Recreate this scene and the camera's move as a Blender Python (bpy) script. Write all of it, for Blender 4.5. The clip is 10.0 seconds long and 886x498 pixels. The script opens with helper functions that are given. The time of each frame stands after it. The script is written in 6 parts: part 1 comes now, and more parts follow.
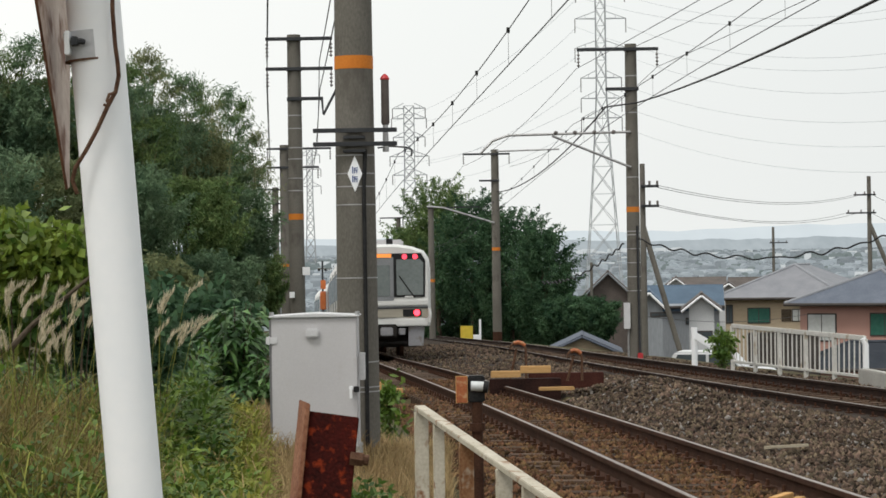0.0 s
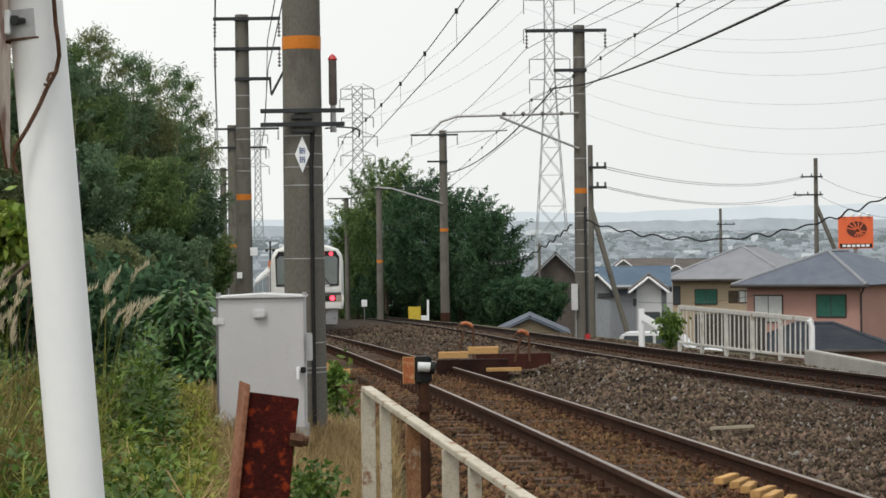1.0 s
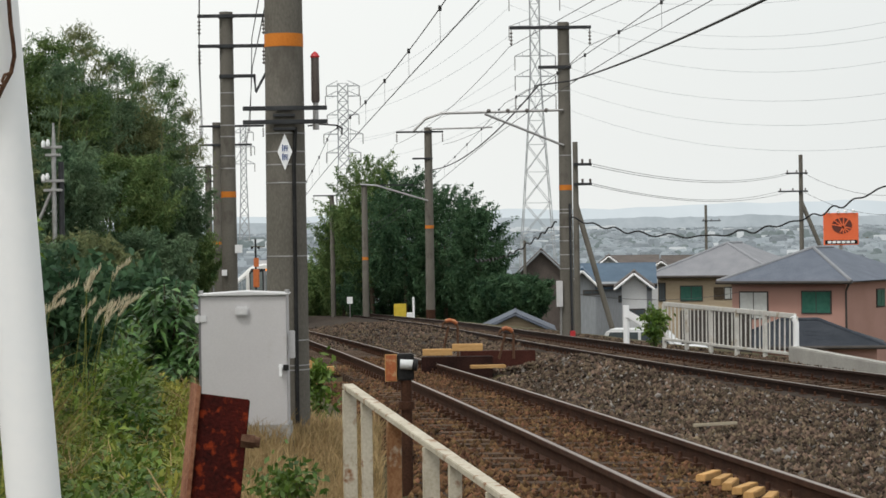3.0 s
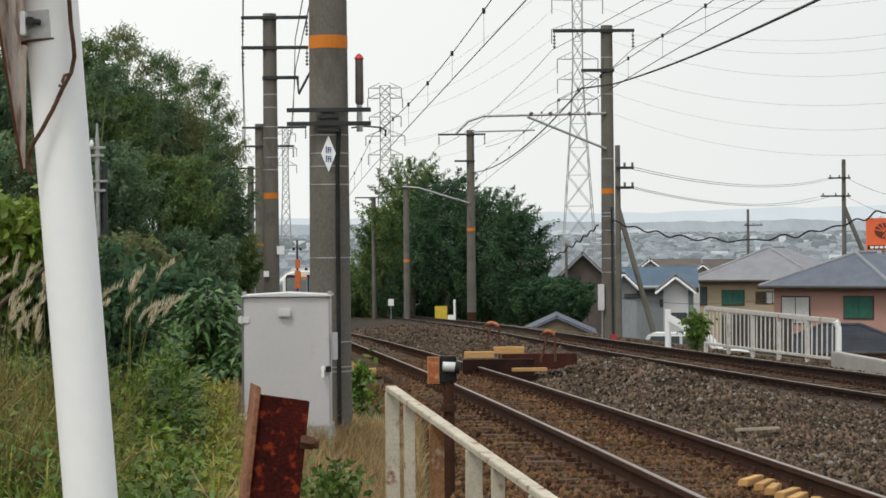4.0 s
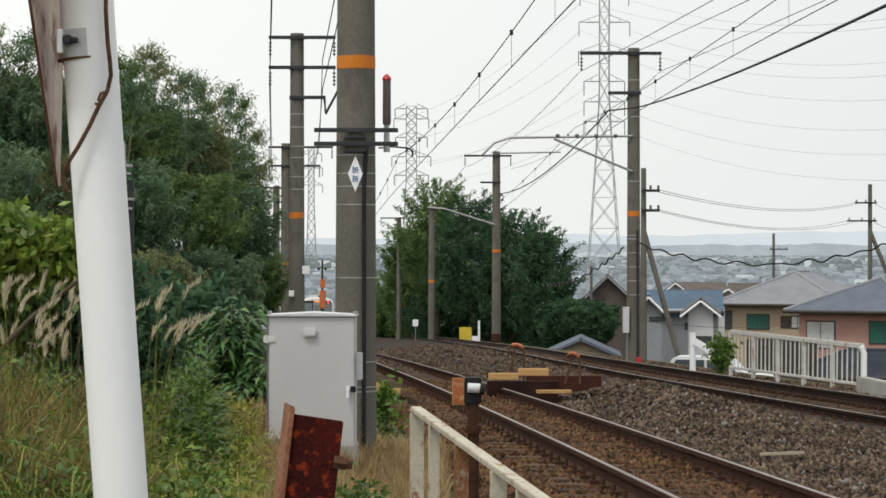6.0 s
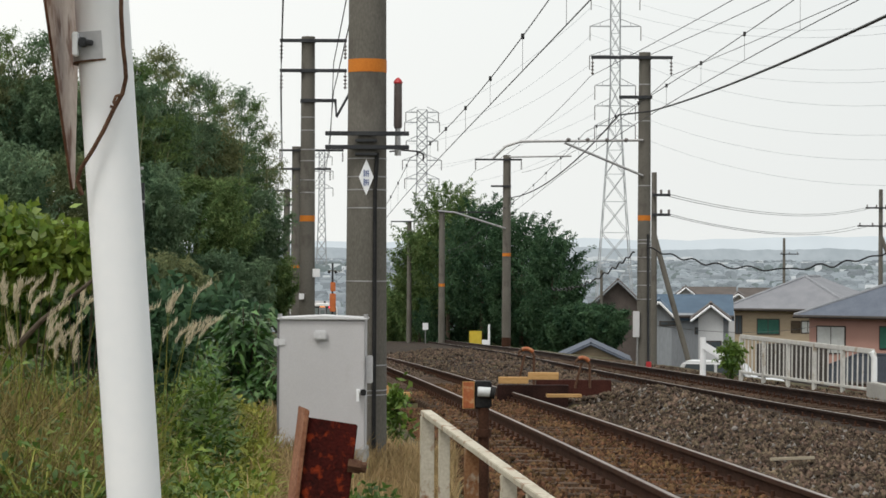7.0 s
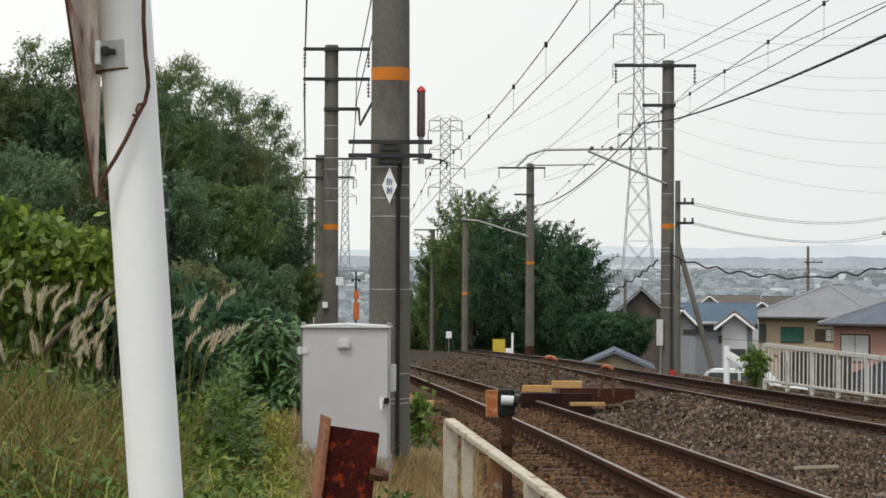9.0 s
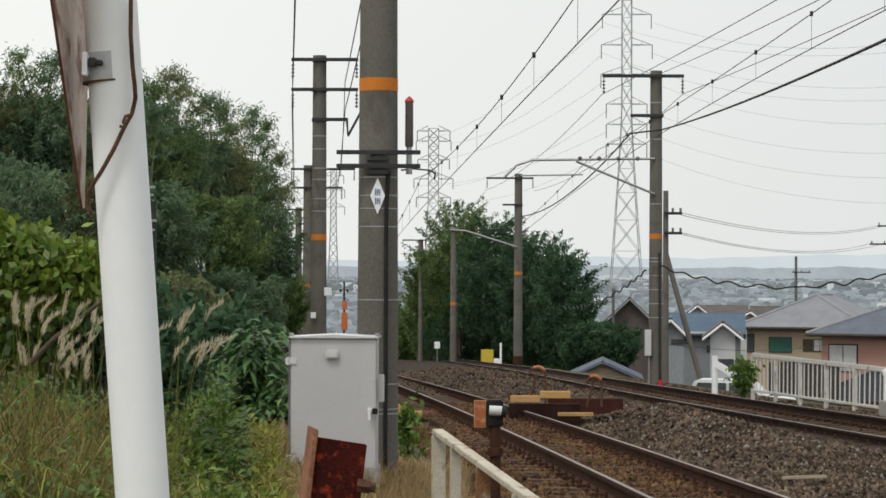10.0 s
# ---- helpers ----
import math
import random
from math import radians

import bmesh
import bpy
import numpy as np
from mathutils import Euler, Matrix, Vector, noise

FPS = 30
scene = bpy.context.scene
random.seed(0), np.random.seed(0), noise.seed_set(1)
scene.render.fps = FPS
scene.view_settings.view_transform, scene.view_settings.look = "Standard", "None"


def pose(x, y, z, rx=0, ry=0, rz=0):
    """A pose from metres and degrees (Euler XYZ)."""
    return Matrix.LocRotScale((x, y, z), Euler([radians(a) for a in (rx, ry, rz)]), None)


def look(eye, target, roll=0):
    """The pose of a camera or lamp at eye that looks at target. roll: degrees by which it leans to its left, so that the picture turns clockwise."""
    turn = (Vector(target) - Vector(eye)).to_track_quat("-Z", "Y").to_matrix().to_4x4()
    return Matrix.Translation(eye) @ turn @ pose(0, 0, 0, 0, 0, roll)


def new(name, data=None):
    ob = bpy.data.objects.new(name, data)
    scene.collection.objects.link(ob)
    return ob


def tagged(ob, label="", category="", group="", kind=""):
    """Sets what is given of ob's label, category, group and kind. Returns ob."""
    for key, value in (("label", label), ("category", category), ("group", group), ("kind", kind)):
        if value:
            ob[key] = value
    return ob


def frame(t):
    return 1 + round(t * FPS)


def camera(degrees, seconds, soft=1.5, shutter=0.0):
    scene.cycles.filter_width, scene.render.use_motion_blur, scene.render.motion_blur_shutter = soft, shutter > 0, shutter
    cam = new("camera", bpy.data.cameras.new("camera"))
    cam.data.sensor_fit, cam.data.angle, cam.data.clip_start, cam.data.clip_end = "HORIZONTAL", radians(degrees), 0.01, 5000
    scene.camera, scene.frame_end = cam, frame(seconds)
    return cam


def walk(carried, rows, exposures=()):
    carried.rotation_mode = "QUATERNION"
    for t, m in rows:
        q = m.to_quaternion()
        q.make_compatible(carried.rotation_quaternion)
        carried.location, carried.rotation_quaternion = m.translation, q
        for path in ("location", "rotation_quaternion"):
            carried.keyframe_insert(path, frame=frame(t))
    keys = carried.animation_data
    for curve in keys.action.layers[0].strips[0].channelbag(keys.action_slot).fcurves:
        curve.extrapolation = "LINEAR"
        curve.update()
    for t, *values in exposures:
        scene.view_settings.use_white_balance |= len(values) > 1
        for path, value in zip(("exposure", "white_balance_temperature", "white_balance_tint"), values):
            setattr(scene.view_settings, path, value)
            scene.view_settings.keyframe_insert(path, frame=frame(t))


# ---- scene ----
cam = camera(21.156, 10.0, soft=1.6)
walk(cam, [
    (0.0, look((0.0000, 0.0000, 1.6000), (0.000, 99.999, 1.933), -0.900)),
    (0.5, look((-0.0002, 0.0000, 1.6011), (0.525, 99.999, 1.535), -0.880)),
    (1.0, look((0.0063, 0.0000, 1.6001), (2.181, 99.975, 1.094), -0.769)),
    (1.5, look((0.0143, 0.0000, 1.6025), (2.543, 99.966, 0.945), -0.956)),
    (2.0, look((0.0288, 0.0000, 1.6043), (2.792, 99.958, 0.767), -0.990)),
    (2.5, look((0.0394, 0.0000, 1.6030), (3.214, 99.947, 0.860), -0.935)),
    (4.0, look((0.0193, 0.0000, 1.6032), (1.052, 99.993, 1.086), -0.489)),
    (4.5, look((0.0181, 0.0000, 1.6026), (0.589, 99.997, 1.182), -0.368)),
    (5.0, look((0.0173, 0.0000, 1.6022), (0.289, 99.999, 1.388), -0.224)),
    (5.5, look((0.0143, 0.0000, 1.6030), (0.168, 100.000, 1.755), -0.037)),
    (7.0, look((0.0069, 0.0000, 1.6037), (-0.441, 99.998, 2.126), 0.267)),
    (7.5, look((0.0075, 0.0000, 1.6035), (-0.928, 99.994, 2.210), 0.306)),
    (8.0, look((0.0079, 0.0000, 1.6028), (-1.121, 99.992, 2.206), 0.330)),
    (8.5, look((0.0091, 0.0000, 1.6036), (-1.348, 99.987, 2.440), 0.266)),
    (9.0, look((0.0082, 0.0000, 1.6037), (-1.428, 99.986, 2.473), 0.253)),
    (9.5, look((0.0072, 0.0000, 1.6044), (-1.235, 99.985, 2.778), 0.281)),
    (10.0, look((0.0091, 0.0000, 1.6045), (-0.933, 99.987, 2.908), 0.207)),
], [(0, -0.02), (4, -0.03), (9.5, -0.03), (10, -0.14)])

# ---- light ----
world = bpy.data.worlds.new("overcast")
scene.world = world
world.use_nodes = True
wn = world.node_tree.nodes
sky = wn.new("ShaderNodeTexSky")
sky.sky_type, sky.sun_disc = "NISHITA", False
sky.sun_elevation, sky.sun_rotation = radians(50), radians(200)
sky.dust_density, sky.air_density, sky.ozone_density = 6.0, 1.0, 1.0
veil = wn.new("ShaderNodeMix")
veil.data_type = "RGBA"
veil.inputs[0].default_value = 0.88
veil.inputs[7].default_value = (10.3, 10.5, 10.15, 1)
cloud, tone = wn.new("ShaderNodeTexNoise"), wn.new("ShaderNodeMix")
tone.data_type = "RGBA"
tone.inputs[6].default_value, tone.inputs[7].default_value = (8.55, 8.9, 8.85, 1), (11.5, 11.6, 11.2, 1)
cloud.inputs["Scale"].default_value, cloud.inputs["Detail"].default_value = 2.2, 4
spread = wn.new("ShaderNodeMapping")
spread.inputs["Scale"].default_value = (1, 1, 3)
world.node_tree.links.new(wn.new("ShaderNodeTexCoord").outputs["Generated"], spread.inputs[0])
world.node_tree.links.new(spread.outputs[0], cloud.inputs["Vector"])
parts, slope, blend = wn.new("ShaderNodeSeparateXYZ"), wn.new("ShaderNodeMapRange"), wn.new("ShaderNodeMath")
slope.inputs[1].default_value, slope.inputs[2].default_value, slope.inputs[3].default_value, slope.inputs[4].default_value = -0.25, 0.3, 0.85, 0.0
blend.operation = "MULTIPLY_ADD"
blend.inputs[1].default_value = 0.3
world.node_tree.links.new(spread.inputs[0].links[0].from_socket, parts.inputs[0])
world.node_tree.links.new(parts.outputs[0], slope.inputs[0])
world.node_tree.links.new(cloud.outputs[0], blend.inputs[0])
world.node_tree.links.new(slope.outputs[0], blend.inputs[2])
world.node_tree.links.new(blend.outputs[0], tone.inputs[0])
world.node_tree.links.new(tone.outputs[2], veil.inputs[7])
world.node_tree.links.new(sky.outputs[0], veil.inputs[6])
world.node_tree.links.new(veil.outputs[2], wn["Background"].inputs[0])
wn["Background"].inputs[1].default_value = 0.1
sun = new("sun", bpy.data.lights.new("sun", "SUN"))
sun.data.energy, sun.data.angle, sun.data.color = 1.5, radians(14), (1.0, 0.97, 0.92)
sun.matrix_basis = look((0, 0, 100), (35, 45, 0))


# ---- materials ----
def material(name, dark, light, rough=0.7, metal=0.0, scale=3.0, fine=40.0, bump=0.2, stain=None, stain_at=0.62,
             stain_scale=1.2, vary=0.0, island=False, translucent=0.0, stretch=(1, 1, 1)):
    """Two scales of noise between two colours, stains, relief and a random shift for each object or island."""
    m = bpy.data.materials.new(name)
    m.use_nodes = True
    t = m.node_tree
    n, link = t.nodes, t.links.new
    bsdf = n["Principled BSDF"]
    bsdf.inputs["Roughness"].default_value, bsdf.inputs["Metallic"].default_value = rough, metal
    bsdf.inputs["Specular IOR Level"].default_value = 0.15 if rough >= 0.6 else 0.5
    coord, mapping = n.new("ShaderNodeTexCoord"), n.new("ShaderNodeMapping")
    mapping.inputs["Scale"].default_value = stretch
    link(coord.outputs["Object"], mapping.inputs[0])
    noises = []
    for s, d in ((scale, 3), (fine, 4)):
        k = n.new("ShaderNodeTexNoise")
        k.inputs["Scale"].default_value, k.inputs["Detail"].default_value = s, d
        link(mapping.outputs[0], k.inputs["Vector"])
        noises.append(k)
    both = n.new("ShaderNodeMath")
    both.operation = "MULTIPLY_ADD"
    both.inputs[1].default_value = 0.5
    half = n.new("ShaderNodeMath")
    half.operation = "MULTIPLY"
    half.inputs[1].default_value = 0.5
    link(noises[1].outputs[0], half.inputs[0])
    link(noises[0].outputs[0], both.inputs[0])
    link(half.outputs[0], both.inputs[2])
    ramp = n.new("ShaderNodeValToRGB")
    ramp.color_ramp.elements[0].position, ramp.color_ramp.elements[1].position = 0.36, 0.64
    ramp.color_ramp.elements[0].color, ramp.color_ramp.elements[1].color = (*dark, 1), (*light, 1)
    link(both.outputs[0], ramp.inputs[0])
    colour = ramp.outputs[0]
    if stain:
        k = n.new("ShaderNodeTexNoise")
        k.inputs["Scale"].default_value, k.inputs["Detail"].default_value = stain_scale, 6
        link(mapping.outputs[0], k.inputs["Vector"])
        edge = n.new("ShaderNodeMapRange")
        edge.inputs[1].default_value, edge.inputs[2].default_value = stain_at - 0.05, stain_at + 0.06
        link(k.outputs[0], edge.inputs[0])
        mix = n.new("ShaderNodeMix")
        mix.data_type = "RGBA"
        link(edge.outputs[0], mix.inputs[0])
        link(colour, mix.inputs[6])
        mix.inputs[7].default_value = (*stain, 1)
        colour = mix.outputs[2]
    if vary:
        source = n.new("ShaderNodeNewGeometry").outputs["Random Per Island"] if island else n.new("ShaderNodeObjectInfo").outputs["Random"]
        shift, hsv = n.new("ShaderNodeMapRange"), n.new("ShaderNodeHueSaturation")
        shift.inputs[3].default_value, shift.inputs[4].default_value = 1 - vary, 1 + vary
        link(source, shift.inputs[0])
        link(shift.outputs[0], hsv.inputs["Value"])
        if island:
            hue = n.new("ShaderNodeMapRange")
            hue.inputs[3].default_value, hue.inputs[4].default_value = 0.5 - vary * 0.025, 0.5 + vary * 0.03
            times = n.new("ShaderNodeMath")
            times.operation = "FRACT"
            seven = n.new("ShaderNodeMath")
            seven.operation = "MULTIPLY"
            seven.inputs[1].default_value = 7.3
            link(source, seven.inputs[0])
            link(seven.outputs[0], times.inputs[0])
            link(times.outputs[0], hue.inputs[0])
            link(hue.outputs[0], hsv.inputs["Hue"])
        link(colour, hsv.inputs["Color"])
        colour = hsv.outputs[0]
    link(colour, bsdf.inputs["Base Color"])
    if bump:
        relief = n.new("ShaderNodeBump")
        relief.inputs["Strength"].default_value, relief.inputs["Distance"].default_value = bump, 0.01
        link(noises[1].outputs[0], relief.inputs["Height"])
        link(relief.outputs[0], bsdf.inputs["Normal"])
    if translucent:
        leaf, mixed = n.new("ShaderNodeBsdfTranslucent"), n.new("ShaderNodeMixShader")
        link(colour, leaf.inputs[0])
        mixed.inputs[0].default_value = translucent
        link(bsdf.outputs[0], mixed.inputs[1])
        link(leaf.outputs[0], mixed.inputs[2])
        link(mixed.outputs[0], n["Material Output"].inputs[0])
    return m


def glow(name, colour, strength):
    m = bpy.data.materials.new(name)
    m.use_nodes = True
    bsdf = m.node_tree.nodes["Principled BSDF"]
    bsdf.inputs["Base Color"].default_value = (*colour, 1)
    bsdf.inputs["Emission Color"].default_value = (*colour, 1)
    bsdf.inputs["Emission Strength"].default_value = strength
    return m


CONCRETE = material("weathered_concrete", (0.115, 0.108, 0.092), (0.18, 0.168, 0.148), 0.9, 0, 1.5, 60, 0.3, (0.09, 0.08, 0.07), 0.62, 2.0, stretch=(1, 1, 0.5))
CONCRETE_PALE = material("pale_concrete", (0.3, 0.29, 0.27), (0.42, 0.41, 0.38), 0.9, 0, 1.0, 30, 0.3)
CABINET = material("light_grey_paint", (0.5, 0.49, 0.5), (0.55, 0.54, 0.55), 0.5, 0, 2, 80, 0.03, (0.44, 0.42, 0.41), 0.68, 3)
CABINET_SHADE = material("cabinet_side_shade", (0.16, 0.16, 0.17), (0.22, 0.22, 0.22), 0.6, 0, 3, 60, 0.05)
STEEL_DARK = material("dark_galvanised_steel", (0.018, 0.02, 0.024), (0.045, 0.048, 0.052), 0.5, 0.3, 6, 60, 0.1)
STEEL = material("galvanised_steel", (0.3, 0.3, 0.3), (0.45, 0.45, 0.45), 0.45, 0.6, 8, 80, 0.08)
WHITE = material("white_paint", (0.86, 0.88, 0.9), (0.9, 0.91, 0.92), 0.45, 0, 3, 60, 0.03, (0.6, 0.58, 0.55), 0.72, 9)
WHITE_RUST = material("chipped_cream_paint", (0.4, 0.36, 0.28), (0.56, 0.52, 0.43), 0.65, 0, 5, 60, 0.15, (0.22, 0.1, 0.045), 0.61, 11)
RUST = material("rusted_steel", (0.02, 0.004, 0.003), (0.07, 0.009, 0.006), 0.9, 0.0, 30, 300, 0.3, (0.2, 0.027, 0.008), 0.6, 110)
RAIL = material("rusty_rail_side", (0.034, 0.016, 0.01), (0.08, 0.038, 0.023), 0.85, 0.1, 4, 60, 0.3)
# far rails: rust darkened to hold the deep shade on their sides
RAIL_SHADE = material("shaded_rusty_rail_side", (0.016, 0.009, 0.007), (0.042, 0.022, 0.015), 0.85, 0.1, 4, 60, 0.3)
RAILTOP = material("polished_rail_head", (0.2, 0.165, 0.145), (0.34, 0.3, 0.27), 0.5, 0.5, 2, 60, 0.03, stretch=(1, 0.05, 1))
SLEEPER = material("old_timber_sleeper", (0.05, 0.032, 0.022), (0.12, 0.08, 0.055), 0.95, 0, 3, 50, 0.5, vary=0.35, stretch=(0.2, 1, 1))
STONE = material("ballast_stone", (0.03, 0.021, 0.015), (0.145, 0.104, 0.074), 0.95, 0, 1.2, 25, 0.2, vary=0.8, island=True)
STONE_DARK = material("dark_ballast_stone", (0.022, 0.013, 0.009), (0.075, 0.044, 0.028), 0.95, 0, 1.2, 25, 0.2, vary=0.6, island=True)
STONE_PALE = material("pale_ballast_stone", (0.12, 0.11, 0.1), (0.24, 0.22, 0.2), 0.95, 0, 3, 40, 0.2, vary=0.4, island=True)
STONE_RUST = material("rust_stained_ballast_stone", (0.042, 0.022, 0.011), (0.15, 0.082, 0.042), 0.95, 0, 1.2, 25, 0.2, vary=0.65, island=True)
BED = material("ballast_bed", (0.018, 0.013, 0.01), (0.062, 0.047, 0.036), 1, 0, 1.5, 25, 0.9)
SOIL = material("earth_and_turf", (0.04, 0.034, 0.018), (0.1, 0.085, 0.042), 1, 0, 0.7, 8, 0.8)
WOOD_NEW = material("raw_yellow_timber", (0.42, 0.24, 0.09), (0.6, 0.37, 0.16), 0.85, 0, 4, 40, 0.2, vary=0.15, stretch=(0.2, 1, 1))
ORANGE = material("orange_band_paint", (0.55, 0.17, 0.025), (0.64, 0.22, 0.035), 0.6, 0, 5, 60, 0.05)
BLACK = material("black_rubber", (0.012, 0.012, 0.013), (0.03, 0.03, 0.03), 0.6, 0, 6, 50, 0.1)
BARK = material("tree_bark", (0.05, 0.038, 0.026), (0.12, 0.095, 0.07), 0.95, 0, 6, 40, 0.6)
LEAF_WOOD = material("woodland_leaves", (0.05, 0.11, 0.04), (0.21, 0.28, 0.1), 0.65, 0, 0.8, 3, 0, vary=0.4, island=True, translucent=0.4)
LEAF_DARK = material("dark_evergreen_leaves", (0.015, 0.05, 0.026), (0.1, 0.18, 0.088), 0.6, 0, 0.8, 3, 0, vary=0.4, island=True, translucent=0.3)
LEAF_BANK = material("shaded_bank_leaves", (0.065, 0.125, 0.07), (0.21, 0.295, 0.165), 0.65, 0, 0.5, 2, 0, vary=0.3, island=True, translucent=0.42)
LEAF_OLIVE = material("browning_bamboo_leaves", (0.09, 0.13, 0.062), (0.25, 0.265, 0.125), 0.7, 0, 0.5, 2, 0, vary=0.3, island=True, translucent=0.42)
LEAF_GLOSS = material("glossy_evergreen_leaves", (0.022, 0.075, 0.016), (0.1, 0.19, 0.045), 0.48, 0, 1.5, 6, 0, vary=0.4, island=True, translucent=0.15)
LEAF_WEED = material("deep_green_weed_leaves", (0.022, 0.07, 0.01), (0.14, 0.215, 0.035), 0.55, 0, 1.2, 6, 0, vary=0.4, island=True, translucent=0.3)
LEAF_LIME = material("lime_climber_leaves", (0.06, 0.14, 0.02), (0.26, 0.32, 0.05), 0.5, 0, 1.6, 6, 0, vary=0.4, island=True, translucent=0.35)
LEAF_BRIGHT = material("bright_shrub_leaves", (0.045, 0.115, 0.015), (0.2, 0.285, 0.05), 0.55, 0, 1.2, 6, 0, vary=0.4, island=True, translucent=0.3)
LEAF_YELLOW = material("yellowing_weed_leaves", (0.12, 0.17, 0.028), (0.34, 0.32, 0.07), 0.6, 0, 1.0, 6, 0, vary=0.35, island=True, translucent=0.3)
GRASS = material("green_grass", (0.13, 0.165, 0.03), (0.32, 0.32, 0.085), 0.7, 0, 0.9, 5, 0, vary=0.4, island=True, translucent=0.3)
GRASS_BROWN = material("browning_grass", (0.1, 0.085, 0.03), (0.25, 0.195, 0.075), 0.8, 0, 1.2, 5, 0, vary=0.4, island=True, translucent=0.3)
GRASS_DRY = material("dry_straw_grass", (0.26, 0.18, 0.085), (0.46, 0.34, 0.18), 0.8, 0, 0.9, 5, 0, vary=0.3, island=True, translucent=0.25)
PLUME = material("silver_grass_plume", (0.5, 0.44, 0.3), (0.68, 0.61, 0.46), 0.9, 0, 3, 20, 0, vary=0.2, island=True, translucent=0.3)
WIRE = material("dark_wire", (0.03, 0.03, 0.032), (0.07, 0.07, 0.07), 0.6, 0.4, 5, 40, 0)
# far power lines: haze is put into the wire's pale colour
WIRE_PALE = material("haze_pale_wire", (0.45, 0.47, 0.48), (0.55, 0.57, 0.58), 0.6, 0.1, 5, 40, 0)
PYLON = material("pylon_steel", (0.3, 0.31, 0.315), (0.4, 0.41, 0.415), 0.7, 0.2, 0.2, 3, 0)


# ---- mesh helpers ----
class Shape:
    """Collects vertices and faces for one mesh."""

    def __init__(self):
        self.v, self.f = [], []

    def add(self, verts, faces):
        k = len(self.v)
        self.v += [tuple(p) for p in verts]
        self.f += [tuple(i + k for i in f) for f in faces]
        return self

    def box(self, x0, y0, z0, x1, y1, z1, m=None):
        c = [Vector((x, y, z)) for z in (z0, z1) for y in (y0, y1) for x in (x0, x1)]
        if m is not None:
            c = [m @ p for p in c]
        return self.add(c, [(0, 2, 3, 1), (4, 5, 7, 6), (0, 1, 5, 4), (2, 6, 7, 3), (0, 4, 6, 2), (1, 3, 7, 5)])

    def tube(self, pts, radii, n=8, caps=True):
        pts = [Vector(p) for p in pts]
        if not isinstance(radii, (list, tuple)):
            radii = [radii] * len(pts)
        rings = []
        for i, p in enumerate(pts):
            d = (pts[min(i + 1, len(pts) - 1)] - pts[max(i - 1, 0)]).normalized()
            a = d.orthogonal() if abs(d.z) > 0.9 else d.cross(Vector((0, 0, 1)))
            a.normalize()
            b = d.cross(a)
            rings.append([p + radii[i] * (math.cos(2 * math.pi * j / n) * a + math.sin(2 * math.pi * j / n) * b) for j in range(n)])
        # keep neighbouring rings from twisting
        for i in range(1, len(rings)):
            k = min(range(n), key=lambda s: (rings[i][s] - pts[i] - rings[i - 1][0] + pts[i - 1]).length)
            rings[i] = rings[i][k:] + rings[i][:k]
        faces = [(i * n + j, i * n + (j + 1) % n, (i + 1) * n + (j + 1) % n, (i + 1) * n + j) for i in range(len(pts) - 1) for j in range(n)]
        if caps:
            faces += [tuple(reversed(range(n))), tuple(range((len(pts) - 1) * n, len(pts) * n))]
        return self.add([p for r in rings for p in r], faces)

    def prism(self, outline, lo, hi, axis="y", m=None):
        """A flat outline of (a, b) pairs pushed along an axis from lo to hi."""
        n = len(outline)
        order = {"y": lambda a, b, c: (a, c, b), "x": lambda a, b, c: (c, a, b), "z": lambda a, b, c: (a, b, c)}[axis]
        v = [Vector(order(a, b, c)) for c in (lo, hi) for a, b in outline]
        if m is not None:
            v = [m @ p for p in v]
        return self.add(v, [tuple(range(n)), tuple(reversed(range(n, 2 * n)))] + [(i, i + n, (i + 1) % n + n, (i + 1) % n) for i in range(n)])

    def sweep(self, profile, path):
        """A closed profile of (side, up) pairs along a path of (point, side vector)."""
        n = len(profile)
        v = [p + s * a + Vector((0, 0, b)) for p, s in path for a, b in profile]
        f = [(i * n + j, i * n + (j + 1) % n, (i + 1) * n + (j + 1) % n, (i + 1) * n + j) for i in range(len(path) - 1) for j in range(n)]
        return self.add(v, f + [tuple(range(n)), tuple(reversed(range(len(v) - n, len(v))))])

    def mesh(self, name, bevel=0.0, smooth=False):
        me = bpy.data.meshes.new(name)
        me.from_pydata(self.v, [], self.f)
        bm = bmesh.new()
        bm.from_mesh(me)
        bmesh.ops.recalc_face_normals(bm, faces=bm.faces)
        if bevel:
            bmesh.ops.bevel(bm, geom=[e for e in bm.edges if len(e.link_faces) == 2 and e.calc_face_angle(0) > 0.5], offset=bevel, segments=2, affect="EDGES", clamp_overlap=True)
        if smooth:
            for f in bm.faces:
                f.smooth = True
            for e in bm.edges:
                e.smooth = e.calc_face_angle(0) < 0.7
        bm.to_mesh(me)
        bm.free()
        return me


def part(name, shape, mat, parent=None, label="", bevel=0.0, smooth=False):
    me = shape if isinstance(shape, bpy.types.Mesh) else shape.mesh(name, bevel, smooth)
    if not me.materials:
        me.materials.append(mat)
    ob = new(name, me)
    ob.parent = parent
    return tagged(ob, label)


def thing(name, at, label, category, group="", kind="", m=None):
    ob = new(name)
    ob.matrix_basis = m if m is not None else Matrix.Translation(at)
    return tagged(ob, label, category, group, kind)


